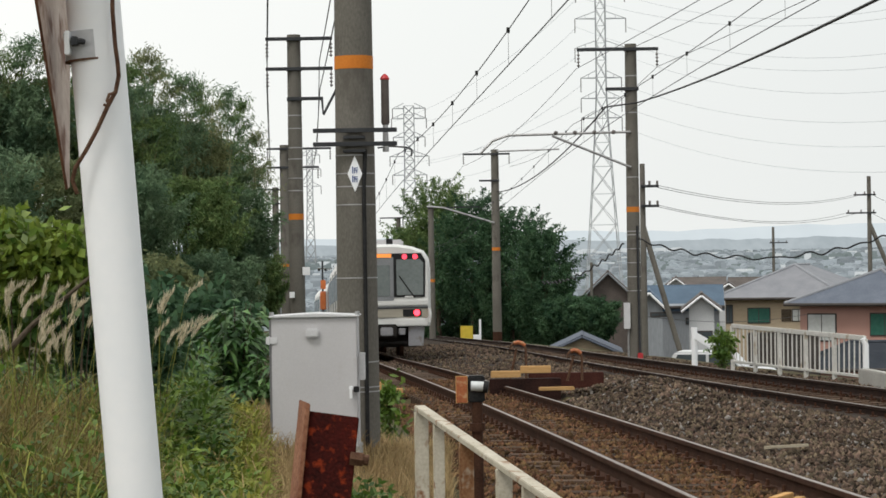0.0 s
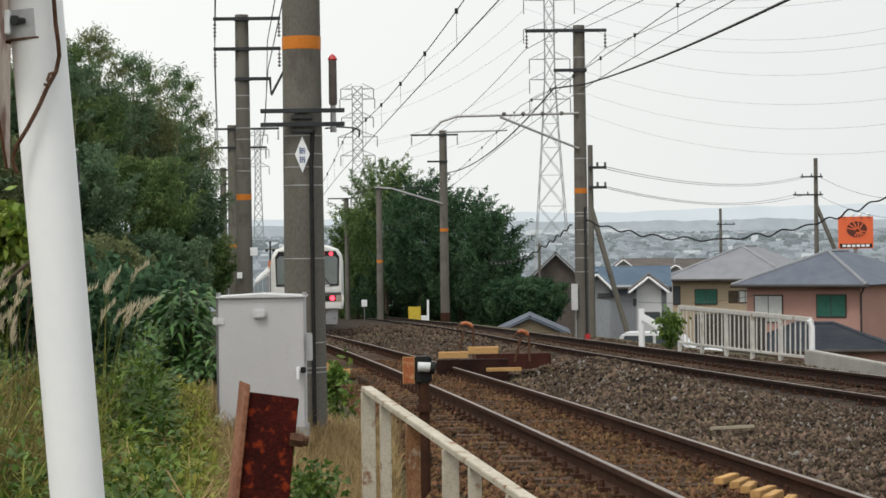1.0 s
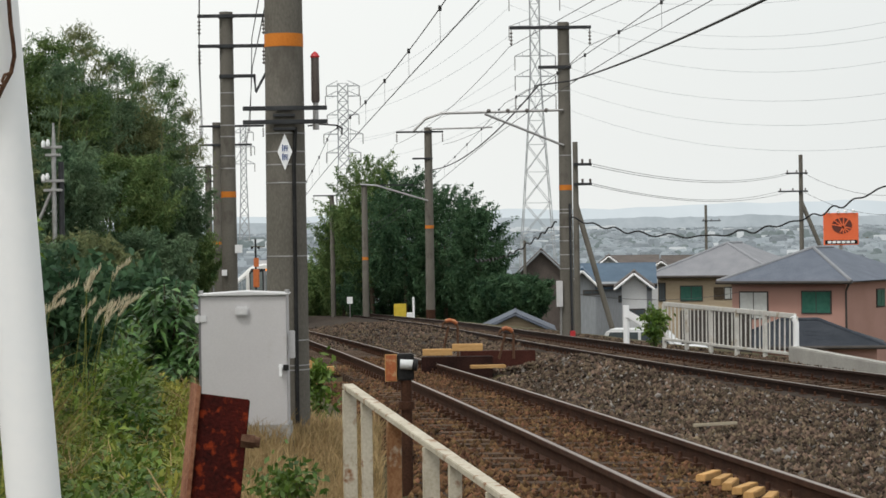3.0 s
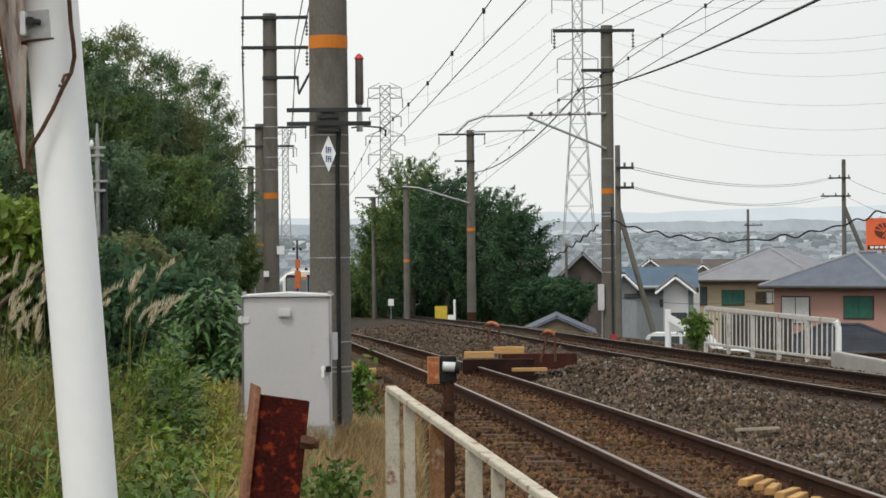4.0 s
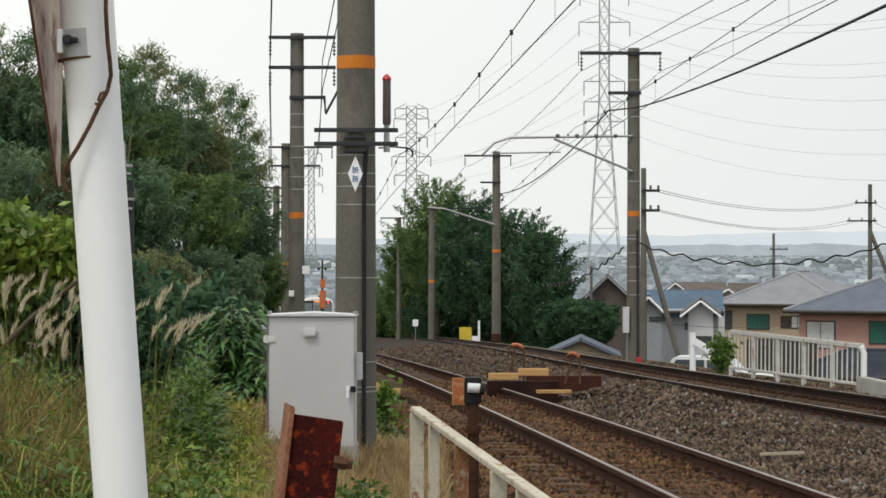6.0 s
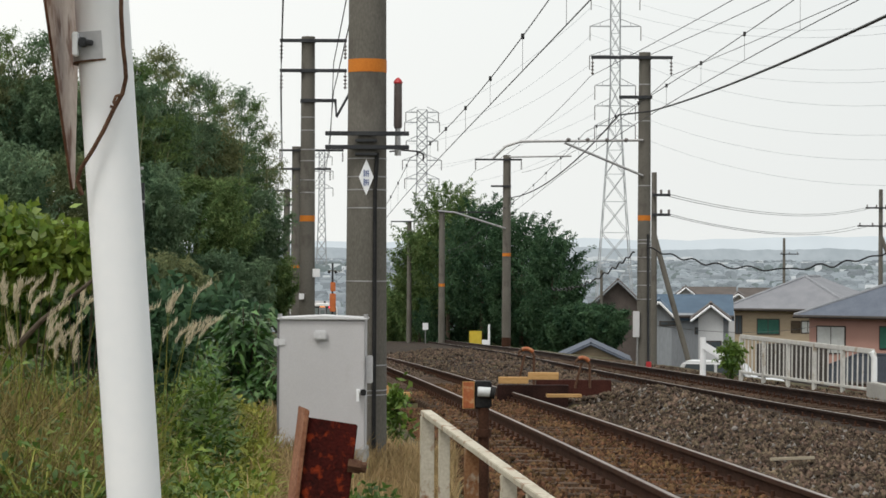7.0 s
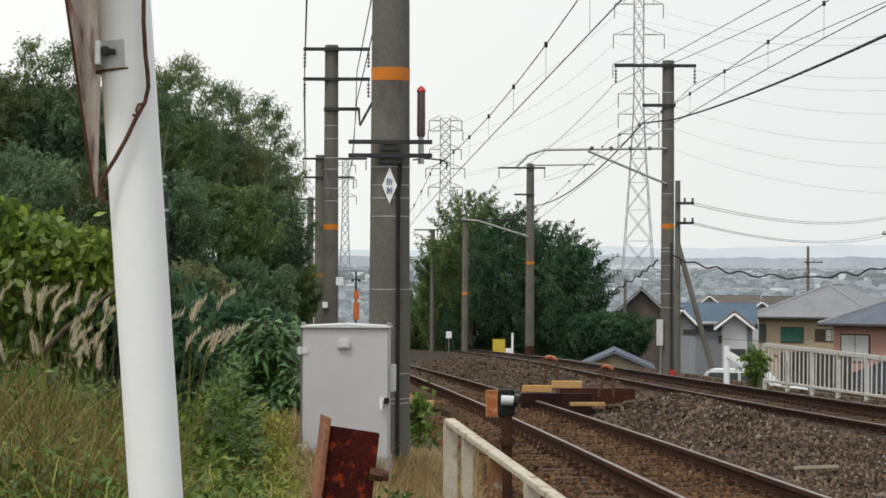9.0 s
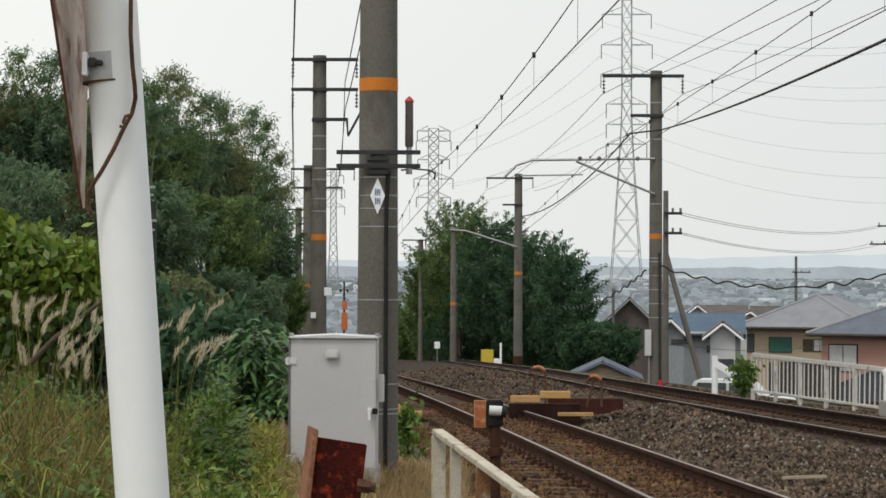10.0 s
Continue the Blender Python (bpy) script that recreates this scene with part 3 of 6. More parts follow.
def big_pole():
    d = 21.5
    x = -0.783
    pole, gz, rad = shaft(x, d, 6.2, 0.192, 0.1587, "line_pole", "thick grey concrete line pole with an orange band", "line pole")
    z = 3.369 - gz
    band(pole, z, rad(z + gz) + 0.003, 0.1177, ORANGE, "painted_band", "orange painted band")
    zs = [2.529, 2.365, 2.247, 2.083, 1.423, 0.665, 0.439, 0.398]
    for k in zs:
        band(pole, k - gz, rad(k) + 0.003, 0.011, STEEL, "steel_strap", "thin shiny steel strap")
    # two channel arms with the siren
    for py in (2.749, 2.626):
        s, yy = -1, -rad(py) - 0.03
        part("channel_arm", Shape().prism([(yy - 0.025, -0.019), (yy + 0.025, -0.019), (yy + 0.025, -0.012), (yy - 0.013 * s, -0.012), (yy - 0.013 * s, 0.012), (yy + 0.025, 0.012), (yy + 0.025, 0.019), (yy - 0.025, 0.019)], -1.151 - x, -0.397 - x, "x", Matrix.Translation((0, 0, py - gz))), STEEL_DARK, pole, "black steel channel arm", 0.003)
        part("arm_clamp", Shape().box(-0.1, -rad(py) - 0.05, py - gz - 0.075, 0.1, -rad(py) + 0.02, py - gz - 0.05), STEEL_DARK, pole, bevel=0.005)
    sx = -0.504 - x
    z0, z1, z2 = 2.612 - gz, 2.806 - gz, 3.213 - gz
    horn = part("siren", Shape().tube([(sx, 0, z1), (sx, 0, z1 + 0.02), (sx, 0, z2)], [0.03, 0.038, 0.036], 24), SIREN, pole, "brown-grey cylindrical warning siren", smooth=True)
    part("lamp_cap", Shape().tube([(sx, 0, z2), (sx, 0, z2 + 0.012), (sx, 0, z2 + 0.035), (sx, 0, z2 + 0.055)], [0.04, 0.043, 0.03, 0.008], 20), RED, horn, "faded red lamp cap", smooth=True)
    part("siren_bracket", Shape().tube([(sx, 0, z0 - 0.05), (sx, 0, z1 + 0.01)], [0.03, 0.024], 12), STEEL, horn, "grey bracket")
    # diamond plate with two dark blue marks
    sz, sxx = 2.358 - gz, -0.781 - x
    yy = -rad(sz + gz) - 0.012
    plate = part("diamond_plate", Shape().prism([(0, -0.165), (0.067, 0), (0, 0.165), (-0.067, 0)], yy - 0.002, yy + 0.002, "y", Matrix.Translation((sxx, 0, sz))), WHITE, pole, "white diamond plate with blue marks", 0.001)
    for dz in (0.035, -0.045):
        mark = Shape()
        for a, b, c, e in ((-0.024, -0.03, -0.014, 0.03), (-0.008, 0.014, 0.026, 0.022), (-0.008, -0.004, 0.026, 0.004), (-0.006, -0.03, 0.002, 0.022), (0.014, -0.03, 0.022, 0.0)):
            mark.box(sxx + a, yy - 0.006, sz + dz + b, sxx + c, yy - 0.002, sz + dz + e)
        part("plate_mark", mark, BLUE, plate)
    # cable riser in a dark conduit, and a pale plate
    cx = -0.714 - x
    pts = [(cx + 0.03, -rad(zs[0]) * 0.95, zs[0] - gz + 0.05), (cx + 0.012, -rad(3) - 0.0, zs[2] - gz), (cx + 0.012, -rad(2) - 0.0, 2.0), (cx + 0.012, -rad(0) - 0.004, 0.0)]
    part("cable_conduit", Shape().tube(pts, 0.019, 10), BLACK, pole, "black cable conduit", smooth=True)
    lz = 2.166 - gz
    part("label_plate", Shape().prism([(0.02, 0), (0.115, 0), (0.115, 0.2), (0.02, 0.2)], -0.02, 0.0, "y", Matrix.Translation((0.04, -rad(3) * 0.72, lz - 0.1)) @ Matrix.Rotation(0.7, 4, "Z")), WHITE, pole, "white plate wrapped on the pole", 0.002)
    w = [Vector(p) - Vector((x, d, gz)) for p in ((-0.579, 21.5, 2.597), (-0.467, 21.5, 2.611), (-0.315, 21.6, 2.603), (-0.27, 21.7, 2.581), (-0.277, 21.8, 2.534))]
    part("loose_cable", Shape().tube(w, 0.008, 6), WIRE, pole)


big_pole()


def line_pole(px, py, d, ztop, w, arms, mat_band=None, label="weathered grey concrete line pole with steel crossarms"):
    pole, gz, rad = shaft(px, d, ztop, w * 0.55, w * 0.45, "line_pole", label, "line pole")
    for z, a, b, hang in arms:
        crossarm(pole, z - gz, a, b, -w * 0.5, hang, 0.09)
        band(pole, z - gz, rad(z) + 0.02, 0.1, STEEL_DARK, "arm_band")
    if mat_band:
        z, h = mat_band
        band(pole, z - gz, rad(z) + 0.004, h, ORANGE, "painted_band", "orange painted band")
    return pole, gz, rad


# left row, along the near track
pole, gz, rad = line_pole(-3.943, 0, 64.0, 7.652, 0.4,
    [(7.53, -0.75, 1.05, True), (6.722, -0.75, 1.05, True), (5.915, -0.12, 0.78, False)], (2.744, 0.16))
for k in (5.473, 5.122, 4.604, 4.299, 3.781, 3.446):
    band(pole, k - gz, rad(k) + 0.004, 0.03, STEEL, "steel_strap")
part("notice_plate", Shape().box(0.16, -0.26, 1.278 - gz - 0.11, 0.36, -0.24, 1.278 - gz + 0.11), WHITE, pole, "small white notice", 0.004)
part("notice_plate", Shape().box(-0.2, -0.26, 0.643 - gz - 0.08, -0.06, -0.24, 0.643 - gz + 0.08), WHITE, pole, "small white notice", 0.004)
part("bracket", Shape().tube([(0.75, -0.2, 5.915 - gz), (0.78, -0.2, 5.473 - gz), (1.3, -0.1, 5.854 - gz + 0.6)], 0.035, 8), STEEL_DARK, pole, "bent steel bracket")
line_pole(-6.976, 0, 105.0, 6.66, 0.42, [(6.485, -0.75, 2.1, True), (5.66, -0.75, 1.55, True)], (1.333, 0.12))
line_pole(-9.845, 0, 140.0, 5.855, 0.4, [(5.722, -0.8, 0.9, True), (4.888, -0.8, 0.9, True)])


# right row, along the far track
def bracket(pole, gz, x_end, z_beam, z_low, dz, y=-0.2):
    """A cantilever: level beam with a bent end, and a raking stay."""
    s = Shape().tube([(-0.05, y, z_beam - gz), (x_end + 0.8, y, z_beam - gz - 0.05), (x_end + 0.35, y, z_beam - gz - 0.2), (x_end, y, z_beam - gz - 0.55)], 0.035, 8)
    beam = part("cantilever_beam", s, STEEL, pole, "grey cantilever beam", smooth=True)
    part("raking_stay", Shape().tube([(-0.05, y, z_low - gz), (-2.3, y, z_beam - gz - dz)], 0.035, 8), STEEL, pole, "raking steel stay", smooth=True)
    for k in range(4):
        xx = -0.6 - k * 0.55
        part("insulator", Shape().tube([(xx, y, z_beam - gz - 0.02), (xx + 0.06, y, z_beam - gz), (xx + 0.12, y, z_beam - gz + 0.02)], [0.03, 0.07, 0.03], 10), CERAMIC, beam)
    return beam


X1 = 5.463
pole, gz, rad = line_pole(X1, 0, 68.0, 7.619, 0.37, [(7.458, -1.55, 0.78, True), (6.324, -0.75, 0.2, False)], (2.874, 0.15), "tall concrete line pole with a cantilever and crossarms")
bracket(pole, gz, -4.35, 5.091, 4.076, 0.08)
for z in (6.7, 5.65, 3.8, 2.25, 2.15, 1.75, 1.35, 0.95, 0.55):
    band(pole, z - gz, rad(z) + 0.004, 0.03, STEEL, "steel_strap")
part("relay_box", Shape().box(-0.32, -0.26, -0.539 - gz, -0.14, -0.1, 0.206 - gz), CABINET_EDGE, pole, "grey relay box", 0.01)
part("cable_pipe", Shape().tube([(-0.2, -0.12, 0.0), (-0.19, -0.12, -0.539 - gz)], 0.03, 8), STEEL, pole)
part("cable_pipe", Shape().tube([(0.12, -0.2, 0.0), (0.1, -0.18, 2.405 - gz)], 0.035, 8), STEEL_DARK, pole)
part("red_marker", Shape().box(0.05, -0.3, 0.1, 0.2, -0.22, 0.34), RED, pole, "red marker", 0.01)

X2 = 2.641
pole, gz, rad = line_pole(X2, 0, 118.0, 6.898, 0.42, [(6.673, -1.6, 0.75, True), (5.352, -0.8, 0.15, False)], (1.952, 0.16))
part("cantilever_beam", Shape().tube([(0.1, -0.2, 6.803 - gz), (3.2, -0.2, 6.86 - gz)], 0.04, 8), STEEL, pole)
part("raking_stay", Shape().tube([(-0.05, -0.2, 3.252 - gz), (-2.6, -0.2, 4.042 - gz), (-3.4, -0.2, 4.111 - gz)], 0.045, 8), STEEL, pole)
band(pole, 0.55, rad(0) + 0.012, 0.45, RAIL, "red_foot", "dull red foot band")
line_pole(-0.785, 0, 160.0, 5.04, 0.42, [(4.93, -0.2, 3.3, False)], (0.01, 0.2))
line_pole(-3.2, 0, 172.0, 4.52, 0.34, [(4.48, -1.35, 0.35, True)])


# ---- small trackside things ----
def marker_lamp():
    d = 17.9
    x, zt = 0.239, 0.701
    gz = ground_z(x, d) - 0.05
    lamp = thing("marker_lamp", (x, d, gz), "low black trackside marker lamp with an orange reflector", "signal lamp")
    h = zt - gz
    part("stem", Shape().tube([(0, 0.02, 0), (0, 0.02, h - 0.2)], 0.042, 14), RAIL, lamp, "rust-brown stem", smooth=True)
    part("collar", Shape().tube([(0, 0.02, h - 0.42), (0, 0.02, h - 0.36)], 0.06, 14), RAIL, lamp)
    part("housing", Shape().box(-0.07, -0.03, h - 0.2, 0.06, 0.12, h), BLACK, lamp, "black lamp housing", 0.01)
    lens = part("lens_tube", Shape().tube([(-0.045, -0.06, h - 0.075), (0.05, -0.065, h - 0.08)], 0.038, 18), LENS, lamp, "pale lens tube", smooth=True)
    part("lens_hood", Shape().tube([(0.05, -0.065, h - 0.08), (0.085, -0.068, h - 0.085)], 0.046, 18), BLACK, lens, "black hood", smooth=True)
    part("reflector", Shape().box(-0.155, -0.05, h - 0.2, -0.075, -0.042, h - 0.005), REFLECT, lamp, "orange reflector plate with a pale edge", 0.002)
    part("reflector_frame", Shape().box(-0.16, -0.042, h - 0.205, -0.07, -0.036, h), WOOD_NEW, lamp)


LENS = material("milky_lens", (0.5, 0.52, 0.52), (0.62, 0.64, 0.64), 0.25, 0, 6, 40, 0)
REFLECT = material("faded_orange_reflector", (0.28, 0.07, 0.02), (0.42, 0.13, 0.04), 0.5, 0, 9, 60, 0.1, (0.45, 0.25, 0.12), 0.6, 20)
marker_lamp()


def plank(at, size, rz, label="raw yellow timber board lying by the track"):
    ob = part("timber_board", Shape().box(-size[0] / 2, -size[1] / 2, 0, size[0] / 2, size[1] / 2, size[2]), WOOD_NEW, None, "", 0.006)
    ob.matrix_basis = pose(*at, 0, 0, rz)
    return tagged(ob, label, "timber board", "timber boards by the culvert")


MAROON = material("maroon_rusted_steel", (0.035, 0.012, 0.009), (0.075, 0.026, 0.019), 0.9, 0, 5, 40, 0.3)
# rust taken near black, so the colour carries the shade inside the culvert
CULVERT = material("shade_dark_rusted_girder", (0.012, 0.006, 0.005), (0.04, 0.018, 0.014), 0.9, 0, 3, 40, 0.3)
# culvert between the tracks: rusty girders with boards and hoops
culvert = thing("culvert", (2.0, 37.0, near_z(37) - 0.6), "dark open culvert with rusty steel girders between the tracks", "culvert")
for a, b, tall, label in (((0.75, 40.0, -0.5), (1.95, 40.0, -0.5), 0.75, "rust-brown girder, near black for the opening's shade"), ((1.45, 41.2, -0.47), (2.75, 41.2, -0.53), 0.36, "maroon girder end below the far track")):
    a, b = Vector(a) - culvert.location, Vector(b) - culvert.location
    part("girder", Shape().box(0, -0.1, -tall, (b - a).length, 0.1, 0.03, Matrix.Translation(a) @ Matrix.Rotation(math.atan2(b.y - a.y, b.x - a.x), 4, "Z")), CULVERT if tall > 0.5 else MAROON, culvert, label, 0.01)
for side in (-1, 1):
    line = [(Vector((near_x(y), y, near_z(y))) + side_of(near_x, y) * side * 0.8 - culvert.location, side_of(near_x, y)) for y in (33.5, 35.5, 37.5, 39.5, 41.5, 43.0)]
    part("bridge_beam", Shape().sweep([(-0.06, -0.66), (0.06, -0.66), (0.06, -0.19), (-0.06, -0.19)], line), CULVERT, culvert, "rusty bridge beam under the near rail")
plank((0.98, 38.3, -0.358), (0.4742, 0.22, 0.1003), 1)
plank((1.491, 39, -0.327), (0.5014, 0.22, 0.1114), -2)
plank((1.619, 34.5, -0.364), (0.5093, 0.14, 0.0493), 5)
plank((-0.77, 33, -0.306), (0.3614, 0.16, 0.0864), 0)
plank((-0.829, 31, -0.343), (0.1, 0.1, 0.32), 0)
for a, b, c in (((1.102, 40, -0.275), (1.252, 40, 0.142), (1.37, 40, -0.184)), ((2.011, 39, -0.336), (2.156, 39, 0.034), (2.254, 39, -0.228))):
    a, b, c = Vector(a), Vector(b), Vector(c)
    foot = Vector((a.x, a.y, -0.47))
    pts = [foot, a + (b - a) * 0.75]
    for k in range(7):
        t = math.pi * (1 - k / 6)
        pts.append(Vector(((a.x + c.x) / 2 + math.cos(t) * (c.x - a.x) / 2, a.y, b.z - 0.12 + math.sin(t) * 0.12)))
    pts.append(Vector((c.x, c.y, min(c.z, foot.z))))
    hoop = thing("hoop_rail", foot, "rusty bent steel hoop with traces of orange paint", "hoop rail", "hoops by the culvert")
    part("hoop_tube", Shape().tube([p - foot for p in pts], 0.022, 8), RUST_WIRE, hoop, smooth=True)
    part("painted_sleeve", Shape().tube([p - foot for p in pts[4:8]], 0.034, 8), REFLECT, hoop, "flaking orange sleeve", smooth=True)

BLEACHED = material("bleached_wood", (0.36, 0.31, 0.23), (0.5, 0.44, 0.34), 0.9, 0, 6, 50, 0.3, stretch=(0.2, 1, 1))
stick = part("wooden_stick", Shape().box(-0.24, -0.014, 0, 0.24, 0.016, 0.03), BLEACHED, None, "", 0.005)
stick.matrix_basis = Matrix.Translation(Vector((3.155, 22, -0.222))) @ Matrix.Rotation(radians(25), 4, "Z")
tagged(stick, "bleached wooden stick lying on the ballast", "stick")
for k in range(6):
    y = 16.9 - 0.36 * k
    ob = part("timber_block", Shape().box(-0.19, -0.035, 0, 0.19, 0.035, 0.05), WOOD_NEW, None, "", 0.006)
    ob.matrix_basis = pose(near_x(y) + 0.3 + 0.02 * (k % 2), y - 0.2, near_z(y) - 0.14, 0, 0, 64 + 5 * (k % 3))
    tagged(ob, "short raw timber block between the near rails", "timber block", "timber blocks between the rails")


def sign_board(px, pz, d, w, h, mat, label, feet=2):
    gz = ground_z(px, d) - 0.05
    s = thing("sign", (px, d, gz), label, "sign")
    part("board", Shape().box(-w / 2, -0.02, pz - gz - h / 2, w / 2, 0.02, pz - gz + h / 2), mat, s, "", 0.01)
    for k in ((-0.3, 0.3) if feet == 2 else (0,)):
        part("leg", Shape().tube([(k * w, 0.03, 0), (k * w, 0.03, pz - gz)], 0.03, 8), STEEL, s)


YELLOW = material("yellow_sign_paint", (0.55, 0.4, 0.03), (0.66, 0.5, 0.05), 0.5, 0, 4, 30, 0.03)
sign_board(1.415, -3.281, 150.0, 0.7857, 1.0, YELLOW, "yellow notice board beside the far track")
sign_board(2.028, -3.507, 148.0, 0.4581, 0.4581, WHITE, "small white notice board beside the far track")
sign_board(-1.927, -2.928, 165.0, 0.3929, 0.4714, WHITE, "small white square sign before the trees", 1)
part("marker_stake", Shape().tube([(0, 0, 0), (0, 0, 1.6)], 0.07, 8), WHITE).matrix_basis = Matrix.Translation((2.225, 147, -3.791 - 0.1))
tagged(bpy.data.objects["marker_stake"], "thin white marker stake beside the far track", "marker stake")

# crossing signal with a striped mast beyond the cabinet
ORANGE_BRIGHT = material("orange_red_paint", (0.5, 0.12, 0.03), (0.6, 0.18, 0.05), 0.5, 0, 5, 60, 0)
x, d = -6.112, 120.0
gz = ground_z(x, d) - 0.1
mast = thing("crossing_signal", (x, d, gz), "level crossing signal with orange and black mast", "crossing signal")
part("mast", Shape().tube([(0, 0, 0), (0, 0, 1.496 - gz)], 0.05, 10), STEEL_DARK, mast)
part("orange_box", Shape().box(-0.13, -0.2, -0.962 - gz, 0.17, 0.1, -0.047 - gz), ORANGE_BRIGHT, mast, "orange box", 0.03)
part("orange_board", Shape().box(-0.1, -0.15, 0.067 - gz, 0.16, -0.1, 0.524 - gz), ORANGE_BRIGHT, mast, "orange board", 0.02)
for s in (-1, 1):
    part("lamp_hood", Shape().tube([(s * 0.17, -0.1, 1.038 - gz), (s * 0.17, -0.3, 1.038 - gz)], 0.07, 14), BLACK, mast, "black lamp hood")


WHITE_DIRTY = material("weathered_white_paint", (0.5, 0.49, 0.46), (0.68, 0.67, 0.64), 0.6, 0, 3, 40, 0.1, (0.36, 0.3, 0.22), 0.64, 3)


# ---- white railing beside the far track ----
def railing():
    a, b = Vector((6.798, 56, -0.134)), Vector((8.154, 46, -0.106))
    low_a, low_b = Vector((6.798, 56, -0.974)), Vector((8.143, 46, -0.85))
    foot = Vector((b.x, b.y, ground_z(b.x, b.y)))
    rail = thing("railing", foot, "white-painted steel railing beside the far track", "railing")
    d = b - a
    flat = Vector((d.x, d.y, 0)).normalized()
    n = Vector((-flat.y, flat.x, 0))

    def bar(p, q, w, h, name, label=""):
        k = (q - p).normalized()
        m = Matrix(((*k, 0), (*n, 0), (*k.cross(n), 0), (0, 0, 0, 1))).transposed()
        part(name, Shape().box(0, -w / 2, -h / 2, (q - p).length, w / 2, h / 2, Matrix.Translation(p - foot) @ m), WHITE_DIRTY, rail, label, 0.01)

    bar(a, b, 0.06, 0.1, "top_rail", "broad white top rail")
    bar(low_a, low_b, 0.06, 0.06, "bottom_rail")
    for k in range(6):
        p, q = a + d * k / 5, low_a + (low_b - low_a) * k / 5
        z = min(ground_z(p.x, p.y) - 0.1, q.z - 0.1) - foot.z
        part("post", Shape().box(-0.09, -0.03, z, 0.09, 0.03, p.z - foot.z, Matrix.Translation((p.x - foot.x, p.y - foot.y, 0)) @ Matrix.Rotation(math.atan2(flat.y, flat.x), 4, "Z")), WHITE_DIRTY, rail, "weathered white post", 0.01)
    for k in range(30):
        if k % 6:
            p, q = a + d * k / 30, low_a + (low_b - low_a) * k / 30
            part("baluster", Shape().tube([q - foot, p - foot], 0.016, 8), WHITE_DIRTY, rail)
    e = b + d.normalized() * 0.04
    part("end_hoop", Shape().tube([Vector((e.x, e.y, low_b.z - 0.1)) - foot, Vector((e.x, e.y, b.z - 0.12)) - foot, Vector((e.x - 0.06, e.y, b.z)) - foot], 0.06, 10), WHITE, rail, "rounded end hoop", smooth=True)


railing()
x, d = 6.109, 58.0
gz = ground_z(x, d) - 0.1
barrier = thing("barrier_post", (x, d, gz), "white barrier post with a slanting white board", "barrier post")
part("post", Shape().tube([(0, 0, 0), (0, 0, -0.222 - gz)], 0.075, 12), WHITE, barrier, smooth=True)
part("slanting_board", Shape().prism([(0, 0), (0.5, -0.3), (0.55, -0.12), (0.05, 0.17)], -0.11, -0.08, "y", Matrix.Translation((-0.02, 0, -0.499 - gz))), WHITE, barrier, "grey-streaked white board", 0.01)
a, b = Vector((7.937, 45, -0.539)), Vector((8.214, 37, -0.441))
m = Matrix.Translation(a) @ Matrix.Rotation(math.atan2(b.y - a.y, b.x - a.x), 4, "Z")
kerb = part("parapet", Shape().box(0, -0.1, -0.4, (b - a).length, 0.1, -0.1, m @ Matrix.Rotation(math.atan2(a.z - b.z, 11), 4, "Y")), CONCRETE_PALE, None, "", 0.02)
tagged(kerb, "low grey concrete parapet beside the ballast", "parapet")


# ---- train ----
TRAIN_WHITE = material("train_white_enamel", (0.66, 0.66, 0.64), (0.74, 0.74, 0.72), 0.35, 0, 1, 30, 0)
TRAIN_BEIGE = material("train_beige_band", (0.34, 0.31, 0.25), (0.4, 0.37, 0.3), 0.4, 0, 1, 30, 0)
TRAIN_GREY = material("train_grey_skirt", (0.25, 0.25, 0.27), (0.32, 0.32, 0.33), 0.6, 0, 2, 30, 0, (0.2, 0.18, 0.17), 0.6, 3)
TRAIN_UNDER = material("train_underframe", (0.012, 0.012, 0.013), (0.04, 0.035, 0.03), 0.8, 0, 3, 30, 0)
FRONT_GLASS = material("grey_green_windscreen", (0.12, 0.145, 0.14), (0.17, 0.195, 0.19), 0.1, 0, 1.2, 10, 0)
GLASS = material("tinted_window_glass", (0.06, 0.075, 0.085), (0.085, 0.1, 0.11), 0.12, 0, 1, 10, 0)
DOOR_GREY = material("train_door_frame", (0.2, 0.21, 0.22), (0.26, 0.27, 0.28), 0.5, 0, 1, 30, 0)
TAIL = glow("red_tail_light", (1.0, 0.03, 0.05), 6.0)
MARKER = glow("red_marker_light", (1.0, 0.06, 0.1), 1.6)
LED = glow("orange_display", (0.9, 0.3, 0.06), 0.7)

HALF = [(1.44, 0.98), (1.475, 1.3), (1.475, 2.85), (1.43, 3.18), (1.27, 3.42), (0.9, 3.56), (0.4, 3.64)]
SECTION = HALF + [(-a, b) for a, b in reversed(HALF)]


def shrunk(k, top):
    return [(a * k, 0.98 + (b - 0.98) * top) for a, b in SECTION]


